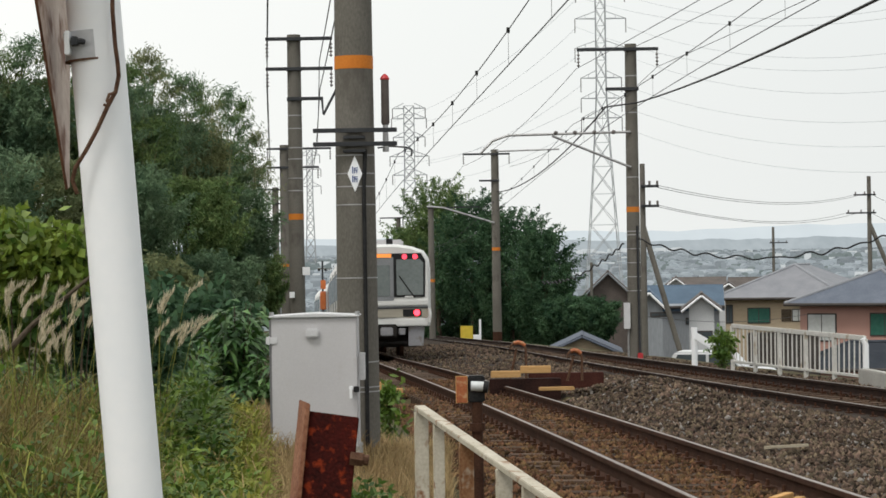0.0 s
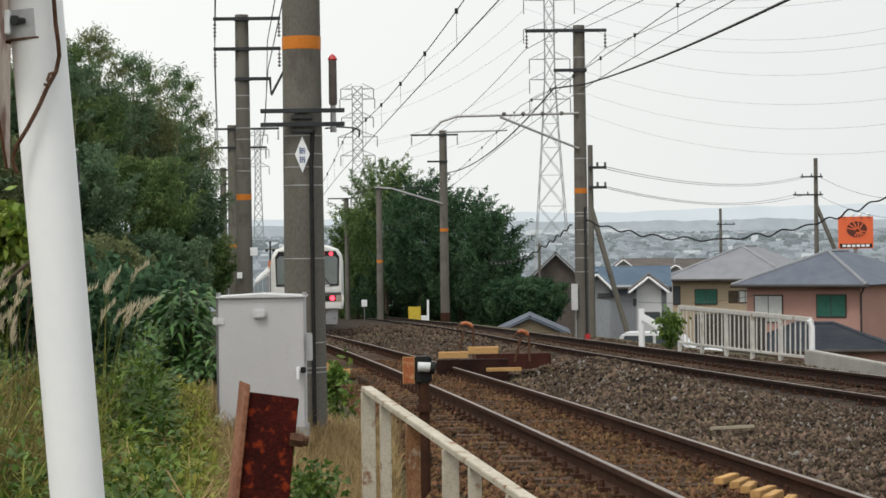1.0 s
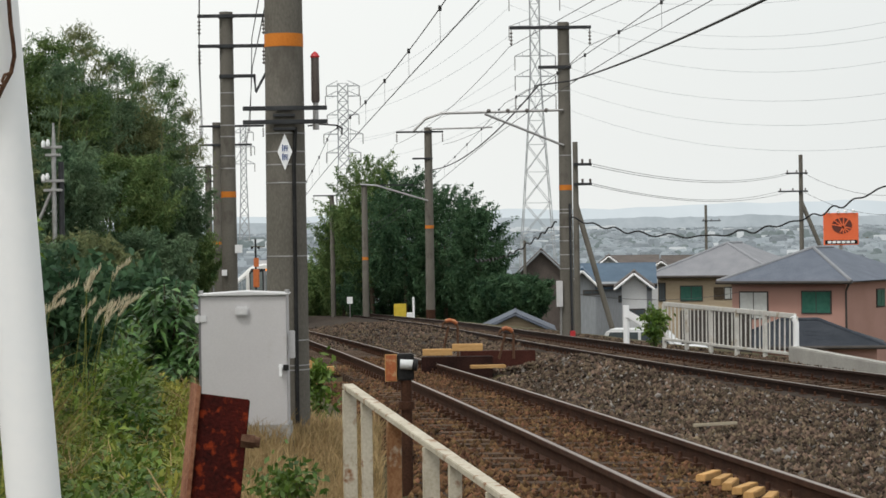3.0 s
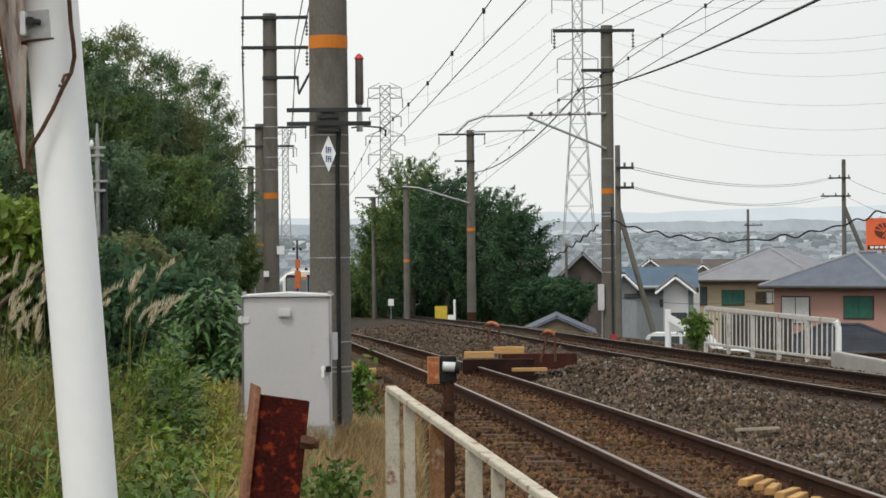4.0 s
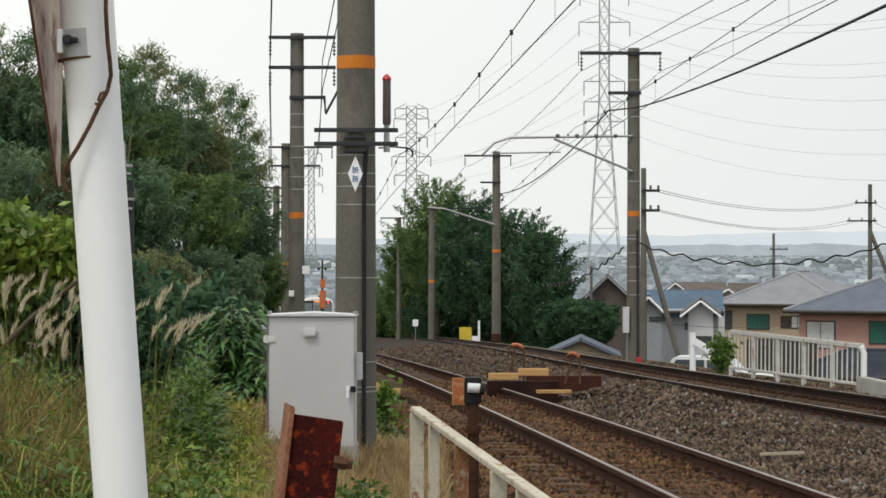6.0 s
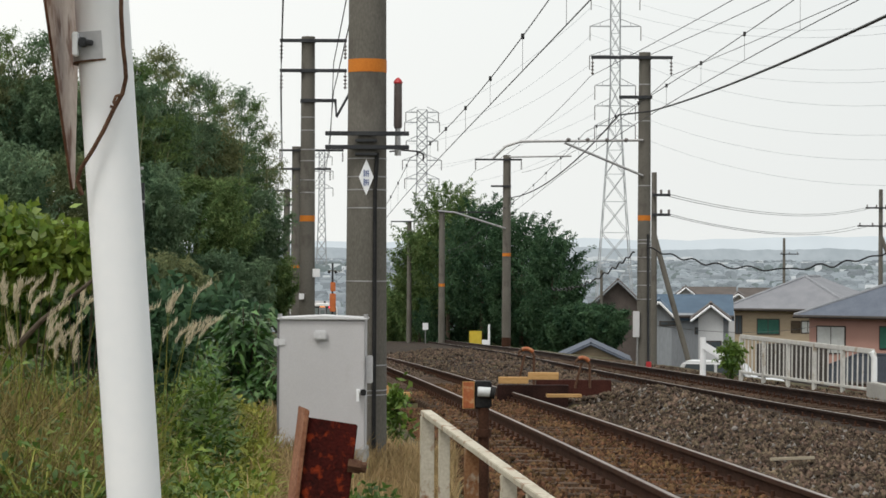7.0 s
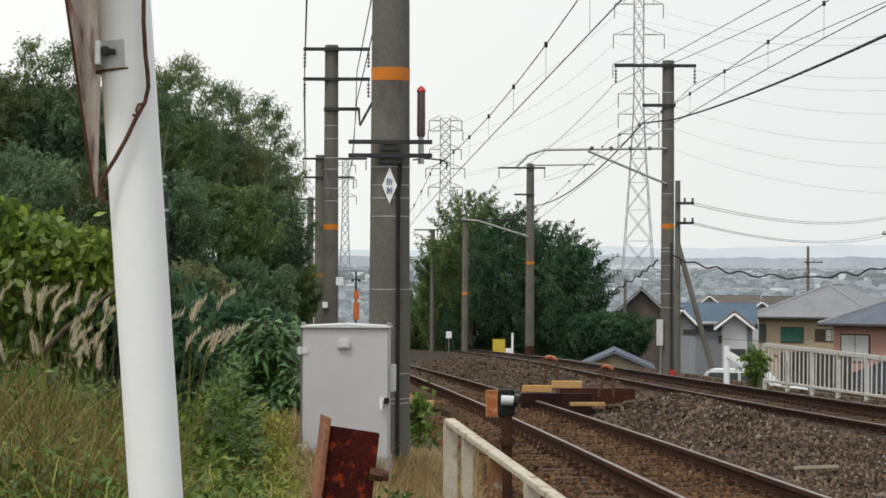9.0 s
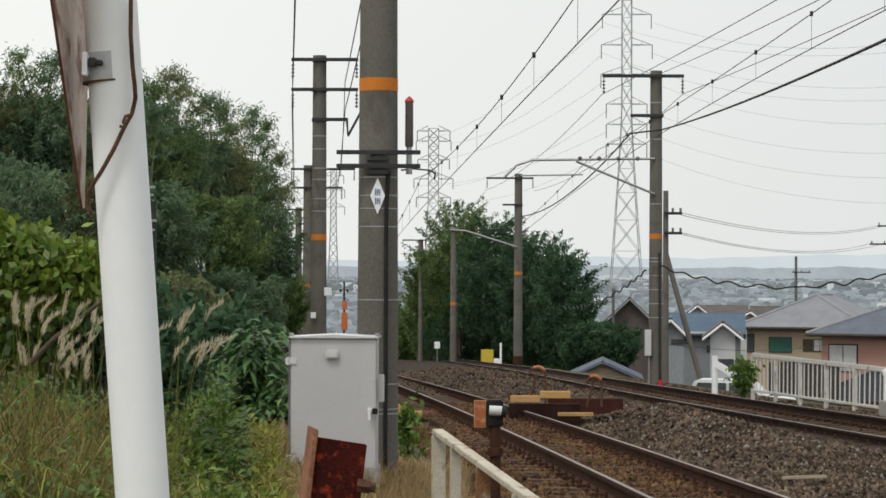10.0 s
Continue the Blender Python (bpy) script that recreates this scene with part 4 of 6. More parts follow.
def train_car(rear):
    car = thing("train_car", (0, 0, 0), "white commuter train car with red tail lights" if rear else "white commuter train car with dark windows", "train car", "cars of the train")
    rings = [(0.0, 0.93, 0.965), (0.1, 0.98, 0.99), (0.3, 1, 1), (19.9, 1, 1)]
    n = len(SECTION)
    v = [(a, y, b) for y, k, t in rings for a, b in shrunk(k, t)]
    f = [(i * n + j, i * n + (j + 1) % n, (i + 1) * n + (j + 1) % n, (i + 1) * n + j) for i in range(len(rings) - 1) for j in range(n)]
    part("body", Shape().add(v, f + [tuple(range(n)), tuple(range(len(v) - n, len(v)))]), TRAIN_WHITE, car, "white body shell", smooth=True)
    for s in (-1, 1):
        part("side_band", Shape().box(s * 1.47 - 0.012, 0.4, 1.28, s * 1.47 + 0.012, 19.8, 1.6), TRAIN_BEIGE, car, "beige waist band")
        for k in range(4):
            y0 = 1.6 + k * 4.7
            door = part("side_door", Shape().box(s * 1.475 - 0.015, y0, 1.05, s * 1.475 + 0.015, y0 + 1.3, 2.95), DOOR_GREY, car, "grey sliding door")
            part("door_window", Shape().box(s * 1.475 - 0.022, y0 + 0.15, 1.95, s * 1.475 + 0.022, y0 + 1.15, 2.8), GLASS, door)
            if k < 4:
                part("side_window", Shape().box(s * 1.475 - 0.018, y0 + 1.6, 1.9, s * 1.475 + 0.018, y0 + 4.3, 2.8), GLASS, car, "dark side window", 0.004)
    for y in (3.0, 12.0):
        part("roof_unit", Shape().box(-0.75, y, 3.55, 0.75, y + 3.8, 3.9), CABINET, car, "grey roof unit", 0.06)
    for y in (1.5, 15.5):
        bogie = part("bogie", Shape().box(-1.1, y, 0.3, 1.1, y + 3.0, 0.75), TRAIN_UNDER, car, "dark bogie", 0.05)
        for w in (0.45, 2.55):
            for s in (-1, 1):
                part("wheel", Shape().tube([(s * 0.5, y + w, 0.43), (s * 0.63, y + w, 0.43)], 0.43, 20), RAIL, bogie)
    part("underframe", Shape().box(-1.2, 0.5, 0.72, 1.2, 19.6, 1.0).box(-1.15, 6.0, 0.35, 1.15, 14.0, 0.75), TRAIN_UNDER, car, "black underframe", 0.03)
    if rear:
        part("windscreen_surround", Shape().prism([(-1.3, 1.88), (1.3, 1.88), (1.33, 3.1), (1.18, 3.36), (-1.18, 3.36), (-1.33, 3.1)], -0.025, 0.05), BLACK, car, "black windscreen surround", 0.03)
        part("windscreen", Shape().prism([(0.36, 1.98), (1.22, 1.98), (1.24, 3.02), (1.12, 3.14), (0.36, 3.14)], -0.034, -0.02), FRONT_GLASS, car, "grey-green windscreen pane", 0.012)
        part("windscreen", Shape().prism([(-1.22, 1.98), (-0.5, 1.98), (-0.5, 3.14), (-1.12, 3.14), (-1.24, 3.02)], -0.034, -0.02), FRONT_GLASS, car, "grey-green windscreen pane", 0.012)
        part("number_bar", Shape().box(0.62, -0.04, 1.91, 0.9, -0.03, 1.96), TRAIN_WHITE, car, "small white number bar")
        part("waist_line", Shape().box(-1.36, -0.05, 1.56, 1.36, -0.03, 1.585), BLACK, car, "thin dark line")
        part("gangway_door", Shape().prism([(-0.42, 1.7), (0.27, 1.7), (0.27, 3.22), (-0.42, 3.22)], -0.05, 0.02), DOOR_GREY, car, "grey end door", 0.02)
        part("door_pane", Shape().prism([(-0.3, 1.95), (0.15, 1.95), (0.15, 2.95), (-0.3, 2.95)], -0.062, -0.045), FRONT_GLASS, car, "end door window", 0.01)
        part("destination_display", Shape().box(-0.32, -0.065, 3.2, 0.2, -0.05, 3.32), LED, car, "orange lit display")
        part("white_bar", Shape().box(-1.37, -0.06, 1.64, 1.37, 0.04, 1.82), TRAIN_WHITE, car, "white front bar", 0.02)
        part("coupler_head", Shape().box(-0.2, -0.62, 0.68, 0.2, -0.48, 0.95), TRAIN_GREY, car, "grey coupler face", 0.03)
        part("jumper_box", Shape().box(0.4, -0.1, 0.7, 0.62, 0.2, 0.92), TRAIN_GREY, car, "grey jumper box", 0.02)
        part("step_bar", Shape().box(-1.1, -0.12, 0.42, 0.7, -0.02, 0.5), TRAIN_UNDER, car, "black step bar", 0.02)
        part("beige_panel", Shape().box(-1.36, -0.03, 1.26, 1.36, 0.04, 1.54), TRAIN_BEIGE, car, "beige front panel", 0.01)
        part("grey_line", Shape().box(-1.36, -0.028, 1.54, 1.36, 0.04, 1.63), DOOR_GREY, car)
        for s in (-1, 1):
            part("bumper", Shape().box(s * 0.83 - 0.53, -0.08, 0.98, s * 0.83 + 0.53, 0.1, 1.22), TRAIN_WHITE, car, "white lower panel", 0.03)
        for s in (-1, 1):
            part("marker_light", Shape().tube([(0.8 + s * 0.17, -0.05, 3.22), (0.8 + s * 0.17, -0.03, 3.22)], 0.085, 16), MARKER, car, "lit red marker light")
            part("lamp_panel", Shape().box(s * 0.85 - 0.3, -0.045, 1.29, s * 0.85 + 0.3, 0.0, 1.52), BLACK, car, "black lamp panel", 0.01)
            part("tail_light", Shape().tube([(s * 1.0, -0.065, 1.41), (s * 1.0, -0.04, 1.41)], 0.1, 16), TAIL, car, "glowing red tail light")
            part("skirt", Shape().prism([(s * 0.72, 0.34), (s * 1.2, 0.34), (s * 1.25, 0.97), (s * 0.72, 0.97)], 0.02, 0.12), TRAIN_GREY, car, "grey skirt plate", 0.015)
            part("hand_rail", Shape().tube([(s * 1.4, -0.06, 1.1), (s * 1.43, -0.08, 1.35), (s * 1.4, -0.05, 1.55)], 0.05, 8), TRAIN_WHITE, car)
        part("coupler", Shape().box(-0.35, -0.35, 0.62, 0.35, 0.3, 1.05).tube([(0, -0.5, 0.8), (0, 0, 0.8)], 0.2, 12), TRAIN_UNDER, car, "black coupler", 0.04)
        part("wiper", Shape().tube([(0.95, -0.04, 1.9), (0.45, -0.05, 2.6)], 0.02, 6), BLACK, car)
        part("roof_aerial", Shape().box(0.1, 1.0, 3.6, 0.3, 1.3, 3.85), BLACK, car)
    return car


cars = [train_car(k == 0) for k in range(4)]


# ---- wires ----
def wires(name, lines, r, mat, label, group=""):
    """One hung wire each: ends, sag at the middle."""
    for a, b, sag in lines:
        a, b = Vector(a), Vector(b)
        n = 14
        pts = [a + (b - a) * (k / n) - Vector((0, 0, 4 * sag * (k / n) * (1 - k / n))) for k in range(n + 1)]
        me = Shape().tube([p - a for p in pts], r, 5).mesh(name, 0, True)
        me.materials.append(mat)
        ob = new(name, me)
        ob.location = a
        tagged(ob, label, "wire", group or label)


def over_track(fx, fz, spans, low, high, off, label):
    rig = thing("overhead_line", (0, 0, 0), label, "overhead line", "overhead lines")
    for a, b in spans:
        con, mes = [], []
        for k in range(25):
            y = a + (b - a) * k / 24
            p = Vector((fx(y) + off, y, fz(y)))
            con.append(p + Vector((0, 0, low)))
            s = 2 * k / 24 - 1
            mes.append(p + Vector((0, 0, low + 0.42 + (high - low - 0.42) * s * s)))
        part("contact_wire", Shape().tube(con, 0.0085, 5), WIRE, rig)
        part("messenger_wire", Shape().tube(mes, 0.0085, 5), WIRE, rig)
        for k in range(1, 24, 3):
            part("dropper", Shape().tube([con[k], mes[k]], 0.004, 4), WIRE, rig)
            part("clamp", Shape().tube([mes[k] - Vector((0, 0, 0.04)), mes[k] + Vector((0, 0, 0.04))], 0.026, 6), WIRE, rig)


over_track(near_x, near_z, ((6, 21.5), (21.5, 64), (64, 105), (105, 140), (140, 185)), 4.75, 5.6, 0.1, "contact and messenger wires over the near track")
over_track(far_x, far_z, ((32, 68), (68, 118)), 5.87, 6.6, 0.0, "contact and messenger wires over the far track")
over_track(far_x, far_z, ((118, 165), (165, 205)), 5.45, 6.2, 0.0, "contact and messenger wires over the far track")


def beyond(a, b, k):
    a, b = Vector(a), Vector(b)
    return tuple(a + (b - a) * k)


wires("line_wire", [
    ((-4.675, 64, 6.962), (-1.519, 22, 7.361), 0.1), ((-3.257, 64, 6.94), (-0.403, 22, 7.343), 0.1), ((-4.686, 64, 6.246), (-1.522, 22, 6.523), 0.1), ((-3.254, 64, 6.178), (-0.401, 22, 6.505), 0.1),
    ((-4.675, 64, 6.962), (-7.583, 105, 6.345), 0.5), ((-3.257, 64, 6.94), (-5.533, 105, 6.313), 0.5), ((-4.686, 64, 6.246), (-7.597, 105, 5.47), 0.5), ((-3.254, 64, 6.178), (-5.747, 105, 5.441), 0.5),
    ((-7.583, 105, 6.345), (-10.55, 140, 5.433), 0.4), ((-5.533, 105, 6.313), (-9.016, 140, 5.409), 0.4)], 0.013, WIRE, "dark wire between the line poles of the near track", "line wires")
wires("line_wire", [
    ((3.902, 68, 6.931), beyond((3.902, 68, 6.931), (5.254, 50.0, 6.853), 1.9), 0.05), ((6.234, 68, 6.96), beyond((6.234, 68, 6.96), (7.531, 50.0, 6.859), 1.9), 0.05), ((5.463, 68.2, 7.5), beyond((5.463, 68.2, 7.5), (6.084, 52.0, 7.017), 1.9), 0.05),
    ((3.902, 68, 6.931), (1.02, 118, 6.08), 0.4), ((6.234, 68, 6.96), (3.38, 118, 6.043), 0.5), ((1.02, 118, 6.08), (-2.079, 165, 4.894), 0.5)], 0.009, WIRE, "dark wire strung to the line poles of the far track", "line wires")
wires("feeder_cable", [((5.594, 67.5, 5.901), beyond((5.594, 67.5, 5.901), (5.66, 32, 4.963), 1.25), 0.16), ((4.694, 68, 5.818), (5.594, 67.5, 5.901), 0.0),
    ((4.727, 68, 5.817), (2.742, 118, 4.789), 0.55)], 0.024, WIRE, "thick black feeder cable", "feeder cables")


def wavy_cable(a, b, sag, name="signal_cable"):
    a, b = Vector(a), Vector(b)
    n = 240
    pts = []
    for k in range(n + 1):
        t = k / n
        p = a + (b - a) * t - Vector((0, 0, 4 * sag * t * (1 - t)))
        p.z += 0.085 * math.sin(t * 88 + 3 * math.sin(t * 9)) * (0.55 + 0.6 * noise.noise(Vector((t * 9, 1, 2))))
        pts.append(p - a)
    me = Shape().tube(pts, 0.024, 6).mesh(name, 0, True)
    me.materials.append(BLACK)
    ob = new(name, me)
    ob.location = a
    tagged(ob, "wavy black bundled signal cable hung from a pole", "signal cable", "signal cables")


wavy_cable((5.533, 67.5, 2.011), (14.88, 62, 3.478), 1.2)
wavy_cable((5.145, 67.5, 1.889), (4.168, 100, 0.463), 0.35)


# ---- houses ----
def tiles(name, c, light):
    return material(name, c, light, 0.6, 0, 1.2, 14, 0.5, vary=0.15, stretch=(1, 1, 1))


ROOF_SLATE = tiles("slate_grey_tiles", (0.085, 0.1, 0.13), (0.125, 0.142, 0.175))
ROOF_DARK = tiles("dark_slate_tiles", (0.028, 0.034, 0.045), (0.05, 0.057, 0.07))
RIDGE = tiles("pale_ridge_tiles", (0.22, 0.23, 0.25), (0.3, 0.31, 0.33))
ROOF_PALE = tiles("pale_grey_tiles", (0.2, 0.205, 0.225), (0.26, 0.265, 0.285))
ROOF_BLUE = tiles("blue_grey_tiles", (0.07, 0.11, 0.16), (0.1, 0.15, 0.21))
ROOF_BROWN = tiles("dark_brown_tiles", (0.07, 0.06, 0.055), (0.12, 0.1, 0.09))
WALL_PINK = material("salmon_pink_render", (0.4, 0.235, 0.195), (0.47, 0.285, 0.24), 0.85, 0, 0.6, 25, 0.2)
WALL_TAN = material("tan_clapboard", (0.37, 0.3, 0.21), (0.47, 0.385, 0.28), 0.85, 0, 0.8, 12, 0.2, stretch=(0.2, 0.2, 3))
WALL_WHITE = material("white_siding", (0.52, 0.54, 0.56), (0.62, 0.63, 0.64), 0.8, 0, 0.5, 12, 0.2)
WALL_GREY = material("grey_siding", (0.23, 0.25, 0.27), (0.31, 0.33, 0.35), 0.85, 0, 0.5, 12, 0.2, stretch=(1, 1, 0.2))
TRIM_DARK = material("dark_gutter", (0.05, 0.045, 0.042), (0.08, 0.07, 0.065), 0.6, 0, 2, 20, 0)
GREEN_GLASS = material("greenish_window_glass", (0.03, 0.11, 0.085), (0.045, 0.15, 0.115), 0.15, 0, 0.8, 5, 0)
CURTAIN = material("pale_curtained_glass", (0.45, 0.47, 0.46), (0.55, 0.57, 0.56), 0.3, 0, 1, 6, 0)


def house(x, y, z_eave, w, dep, rise, wall, roof, label, style="hip", ridge=0.3, rz=0.0, over=0.6, windows=(), low=None, trim=None, along=None, cap_mat=None):
    """Front at y; style hip or gable (gable: ridge runs away from the front) or side (ridge along the front)."""
    gz = min(ground_z(x, y), ground_z(x, y + dep)) - 0.3 if low is None else low
    m = pose(x, y, gz, 0, 0, rz - math.degrees(math.atan2(x, y)))
    h = thing("house", None, label, "house", "houses below the line", "", m)
    e = z_eave - gz
    walls = Shape().box(-w / 2, 0, 0, w / 2, dep, e)
    if style == "gable":
        walls.add([(-w / 2, 0.0, e), (w / 2, 0.0, e), (0, 0.0, e + rise * 0.95), (-w / 2, dep, e), (w / 2, dep, e), (0, dep, e + rise * 0.95)], [(0, 1, 2), (3, 5, 4), (0, 2, 5, 3), (1, 4, 5, 2), (0, 3, 4, 1)])
    if style == "side":
        walls.add([(-w / 2, 0, e), (-w / 2, dep, e), (-w / 2, dep / 2, e + rise * 0.95), (w / 2, 0, e), (w / 2, dep, e), (w / 2, dep / 2, e + rise * 0.95)], [(0, 1, 2), (3, 5, 4), (0, 2, 5, 3), (1, 4, 5, 2), (0, 3, 4, 1)])
    part("wall", walls, wall, h)
    a, b, t = w / 2 + over, dep + over, 0.16
    if style == "hip":
        rl = w * ridge / 2
        low_v = [(-a, -over, e), (a, -over, e), (a, b, e), (-a, b, e)]
        top_v = [(-rl, dep / 2, e + rise), (rl, dep / 2, e + rise)]
        f = [(0, 1, 5, 4), (1, 2, 5), (2, 3, 4, 5), (3, 0, 4), (0, 3, 2, 1)]
        if along:
            # the ridge runs away from the front
            top_v = [(0, (dep - along) / 2, e + rise), (0, (dep + along) / 2, e + rise)]
            f = [(0, 1, 4), (1, 2, 5, 4), (2, 3, 5), (3, 0, 4, 5), (0, 3, 2, 1)]
        ridges = [(low_v[0], top_v[0]), (low_v[1], top_v[0 if along else 1]), top_v]
    elif style == "gable":
        low_v = [(-a, -over, e - 0.2), (a, -over, e - 0.2), (a, b, e - 0.2), (-a, b, e - 0.2)]
        top_v = [(0, -over, e + rise), (0, b, e + rise)]
        f = [(0, 4, 5, 3), (1, 2, 5, 4)]
        ridges = [top_v]
    else:
        low_v = [(-a, -over, e - 0.2), (a, -over, e - 0.2), (a, b, e - 0.2), (-a, b, e - 0.2)]
        top_v = [(-a, dep / 2, e + rise), (a, dep / 2, e + rise)]
        f = [(0, 1, 5, 4), (2, 3, 4, 5)]
        ridges = [top_v]
    top = part("roof", Shape().add(low_v + top_v, f), roof, h, "tiled roof")
    if style != "hip":
        mod = top.modifiers.new("thick", "SOLIDIFY")
        mod.thickness, mod.offset = t, 0.0
    cap = Shape()
    for p, q in ridges:
        cap.tube([p, q], 0.1, 8)
    part("ridge_tiles", cap, (cap_mat or RIDGE) if style == "hip" else roof, top, "rounded ridge tiles", smooth=True)
    # tile courses as thin battens down the slopes
    if style == "hip" and not along:
        for k in range(1, 20):
            s = k / 20
            L = -a + (a - rl) * s
            yy, zz = -over + (dep / 2 + over) * s, e + rise * s
            part("tile_course", Shape().box(L, yy - 0.02, zz, -L, yy + 0.04, zz + 0.008), roof, top)
    part("gutter", Shape().tube([(-a, -over - 0.06, e - 0.06), (a, -over - 0.06, e - 0.06)], 0.09, 8), TRIM_DARK if style != "gable" else WHITE, h, "gutter") if style != "gable" else [
        part("barge_board", Shape().tube([(s * a, -over - 0.05, e - 0.25), (0, -over - 0.05, e + rise - 0.05)], 0.07, 6), trim or WHITE, h, "barge board") for s in (-1, 1)]
    for x0, z0, x1, z1, mat in windows:
        win = part("window", Shape().box(x0 - 0.07, -0.05, z0 - gz - 0.07, x1 + 0.07, 0.02, z1 - gz + 0.07), TRIM_DARK, h, "dark window frame", 0.01)
        mid = (x0 + x1) / 2
        part("pane", Shape().box(x0, -0.065, z0 - gz, mid - 0.025, -0.045, z1 - gz), mat, win)
        part("pane", Shape().box(mid + 0.025, -0.065, z0 - gz, x1, -0.045, z1 - gz), mat, win)
    return h, gz, e


# pink house with a slate hip roof, its corner turned towards the line
pink, gz, e = house(21.5, 123.7, -1.15, 6.5, 9.0, 1.72, WALL_PINK, ROOF_SLATE, "pink rendered house with a slate-grey hip roof", "hip", 0.0, -25.1, 0.6,
                    [(0.83, -2.79, 2.4, -1.71, GREEN_GLASS), (-2.75, -3.1, -1.2, -1.75, CURTAIN)], along=2.5)
win = part("window", Shape().box(3.23, 3.95, -2.65 - gz, 3.3, 5.05, -1.65 - gz), TRIM_DARK, pink, "dark window frame", 0.01)
part("pane", Shape().box(3.295, 4.02, -2.58 - gz, 3.315, 4.48, -1.72 - gz), GREEN_GLASS, win)
part("pane", Shape().box(3.295, 4.52, -2.58 - gz, 3.315, 4.98, -1.72 - gz), GREEN_GLASS, win)
part("downpipe", Shape().tube([(3.7, -0.55, e - 0.1), (3.3, -0.06, e - 0.5), (3.3, -0.06, 0.2)], 0.06, 8), TRIM_DARK, pink, "dark downpipe")
# dark sheet paints the shade below the pink house's eaves
part("eaves_shade", Shape().box(-3.8, -0.55, e - 0.07, 3.8, 9.55, e - 0.02), TRIM_DARK, pink, "dark sheet for the shade under the eaves")
house(20.0, 112.0, -3.98, 7.2, 5.0, 1.16, WALL_PINK, ROOF_DARK, "low annexe with a dark slate roof", "hip", 0.25, 0, 0.5, cap_mat=ROOF_DARK)
# tan house with a pale hip roof, turned a little
tan, gz, e = house(22.0, 154.3, -1.39, 7.6, 11.8, 2.1, WALL_TAN, ROOF_PALE, "tan clapboard house with a pale grey hip roof", "hip", 0.0, -13.5, 0.7,
                   [(-2.25, -3.0, -0.85, -2.1, GREEN_GLASS), (0.7, -2.9, 1.45, -2.2, CURTAIN), (-3.7, -3.0, -3.35, -1.9, GLASS)], along=4.2)
part("shutter", Shape().box(-0.05, -0.06, -2.95 - gz, 0.6, 0.02, -2.15 - gz), BARK, tan, "brown window shutter", 0.01)
# same painted eaves shade on the tan house
part("eaves_shade", Shape().box(-4.4, -0.6, e - 0.07, 4.4, 12.4, e - 0.02), TRIM_DARK, tan, "dark sheet for the shade under the eaves")
house(13.46, 124.0, -1.21, 1.299, 6.0, 0.62, WALL_WHITE, ROOF_BROWN, "white-sided house with a small gable", "gable", over=0.4, windows=[(-0.5, -2.863, 0.5, -2.539, GLASS)])
house(20.409, 170.0, -1.393, 2.0238, 10.0, 0.8095, WALL_WHITE, ROOF_BROWN, "white house with a dark gabled roof", "gable", over=0.4)
house(23.622, 178.0, -1.399, 3.8143, 6.0, 1.0171, WALL_WHITE, ROOF_BROWN, "house with a long dark roof", "side", over=0.4)
house(19.099, 195.0, -1.208, 1.7643, 8.0, 0.7893, WALL_WHITE, ROOF_BROWN, "pale house with a brown gabled roof", "gable", over=0.4)
house(21.33, 198.0, -1.329, 3.7714, 6.0, 0.8014, WALL_WHITE, ROOF_BROWN, "house with a brown roof", "side", over=0.4)
house(13.103, 132.0, -1.341, 4.4, 7.0, 1.0371, WALL_GREY, ROOF_BLUE, "grey-sided house with a blue-grey roof", "side", over=0.3,
      windows=[(0.4, -2.313, 1.3, -2.061, GLASS)])
house(10.393, 120.0, -1.077, 1.3143, 8.0, 0.7429, WALL_GREY, ROOF_BLUE, "grey shed with a low gable", "gable", over=0.3, windows=[(0.1, -1.539, 0.9, -1.425, GLASS)])
house(11.094, 160.0, -1.813, 4.2667, 9.0, 2.2095, ROOF_BROWN, ROOF_BROWN, "dark house with a steep gable above the shrubs", "gable", over=0.4, trim=WALL_GREY)
house(7.836, 135.0, -3.86, 4.0179, 7.0, 0.8357, WALL_TAN, ROOF_SLATE, "low hut with a grey gabled roof behind the track", "gable", over=0.3, trim=ROOF_SLATE)


CAR_WHITE = material("white_car_paint", (0.6, 0.61, 0.62), (0.66, 0.67, 0.68), 0.3, 0, 1, 20, 0)
CAR_DARK = material("dark_car_paint", (0.03, 0.034, 0.045), (0.05, 0.055, 0.07), 0.3, 0.2, 1, 20, 0)


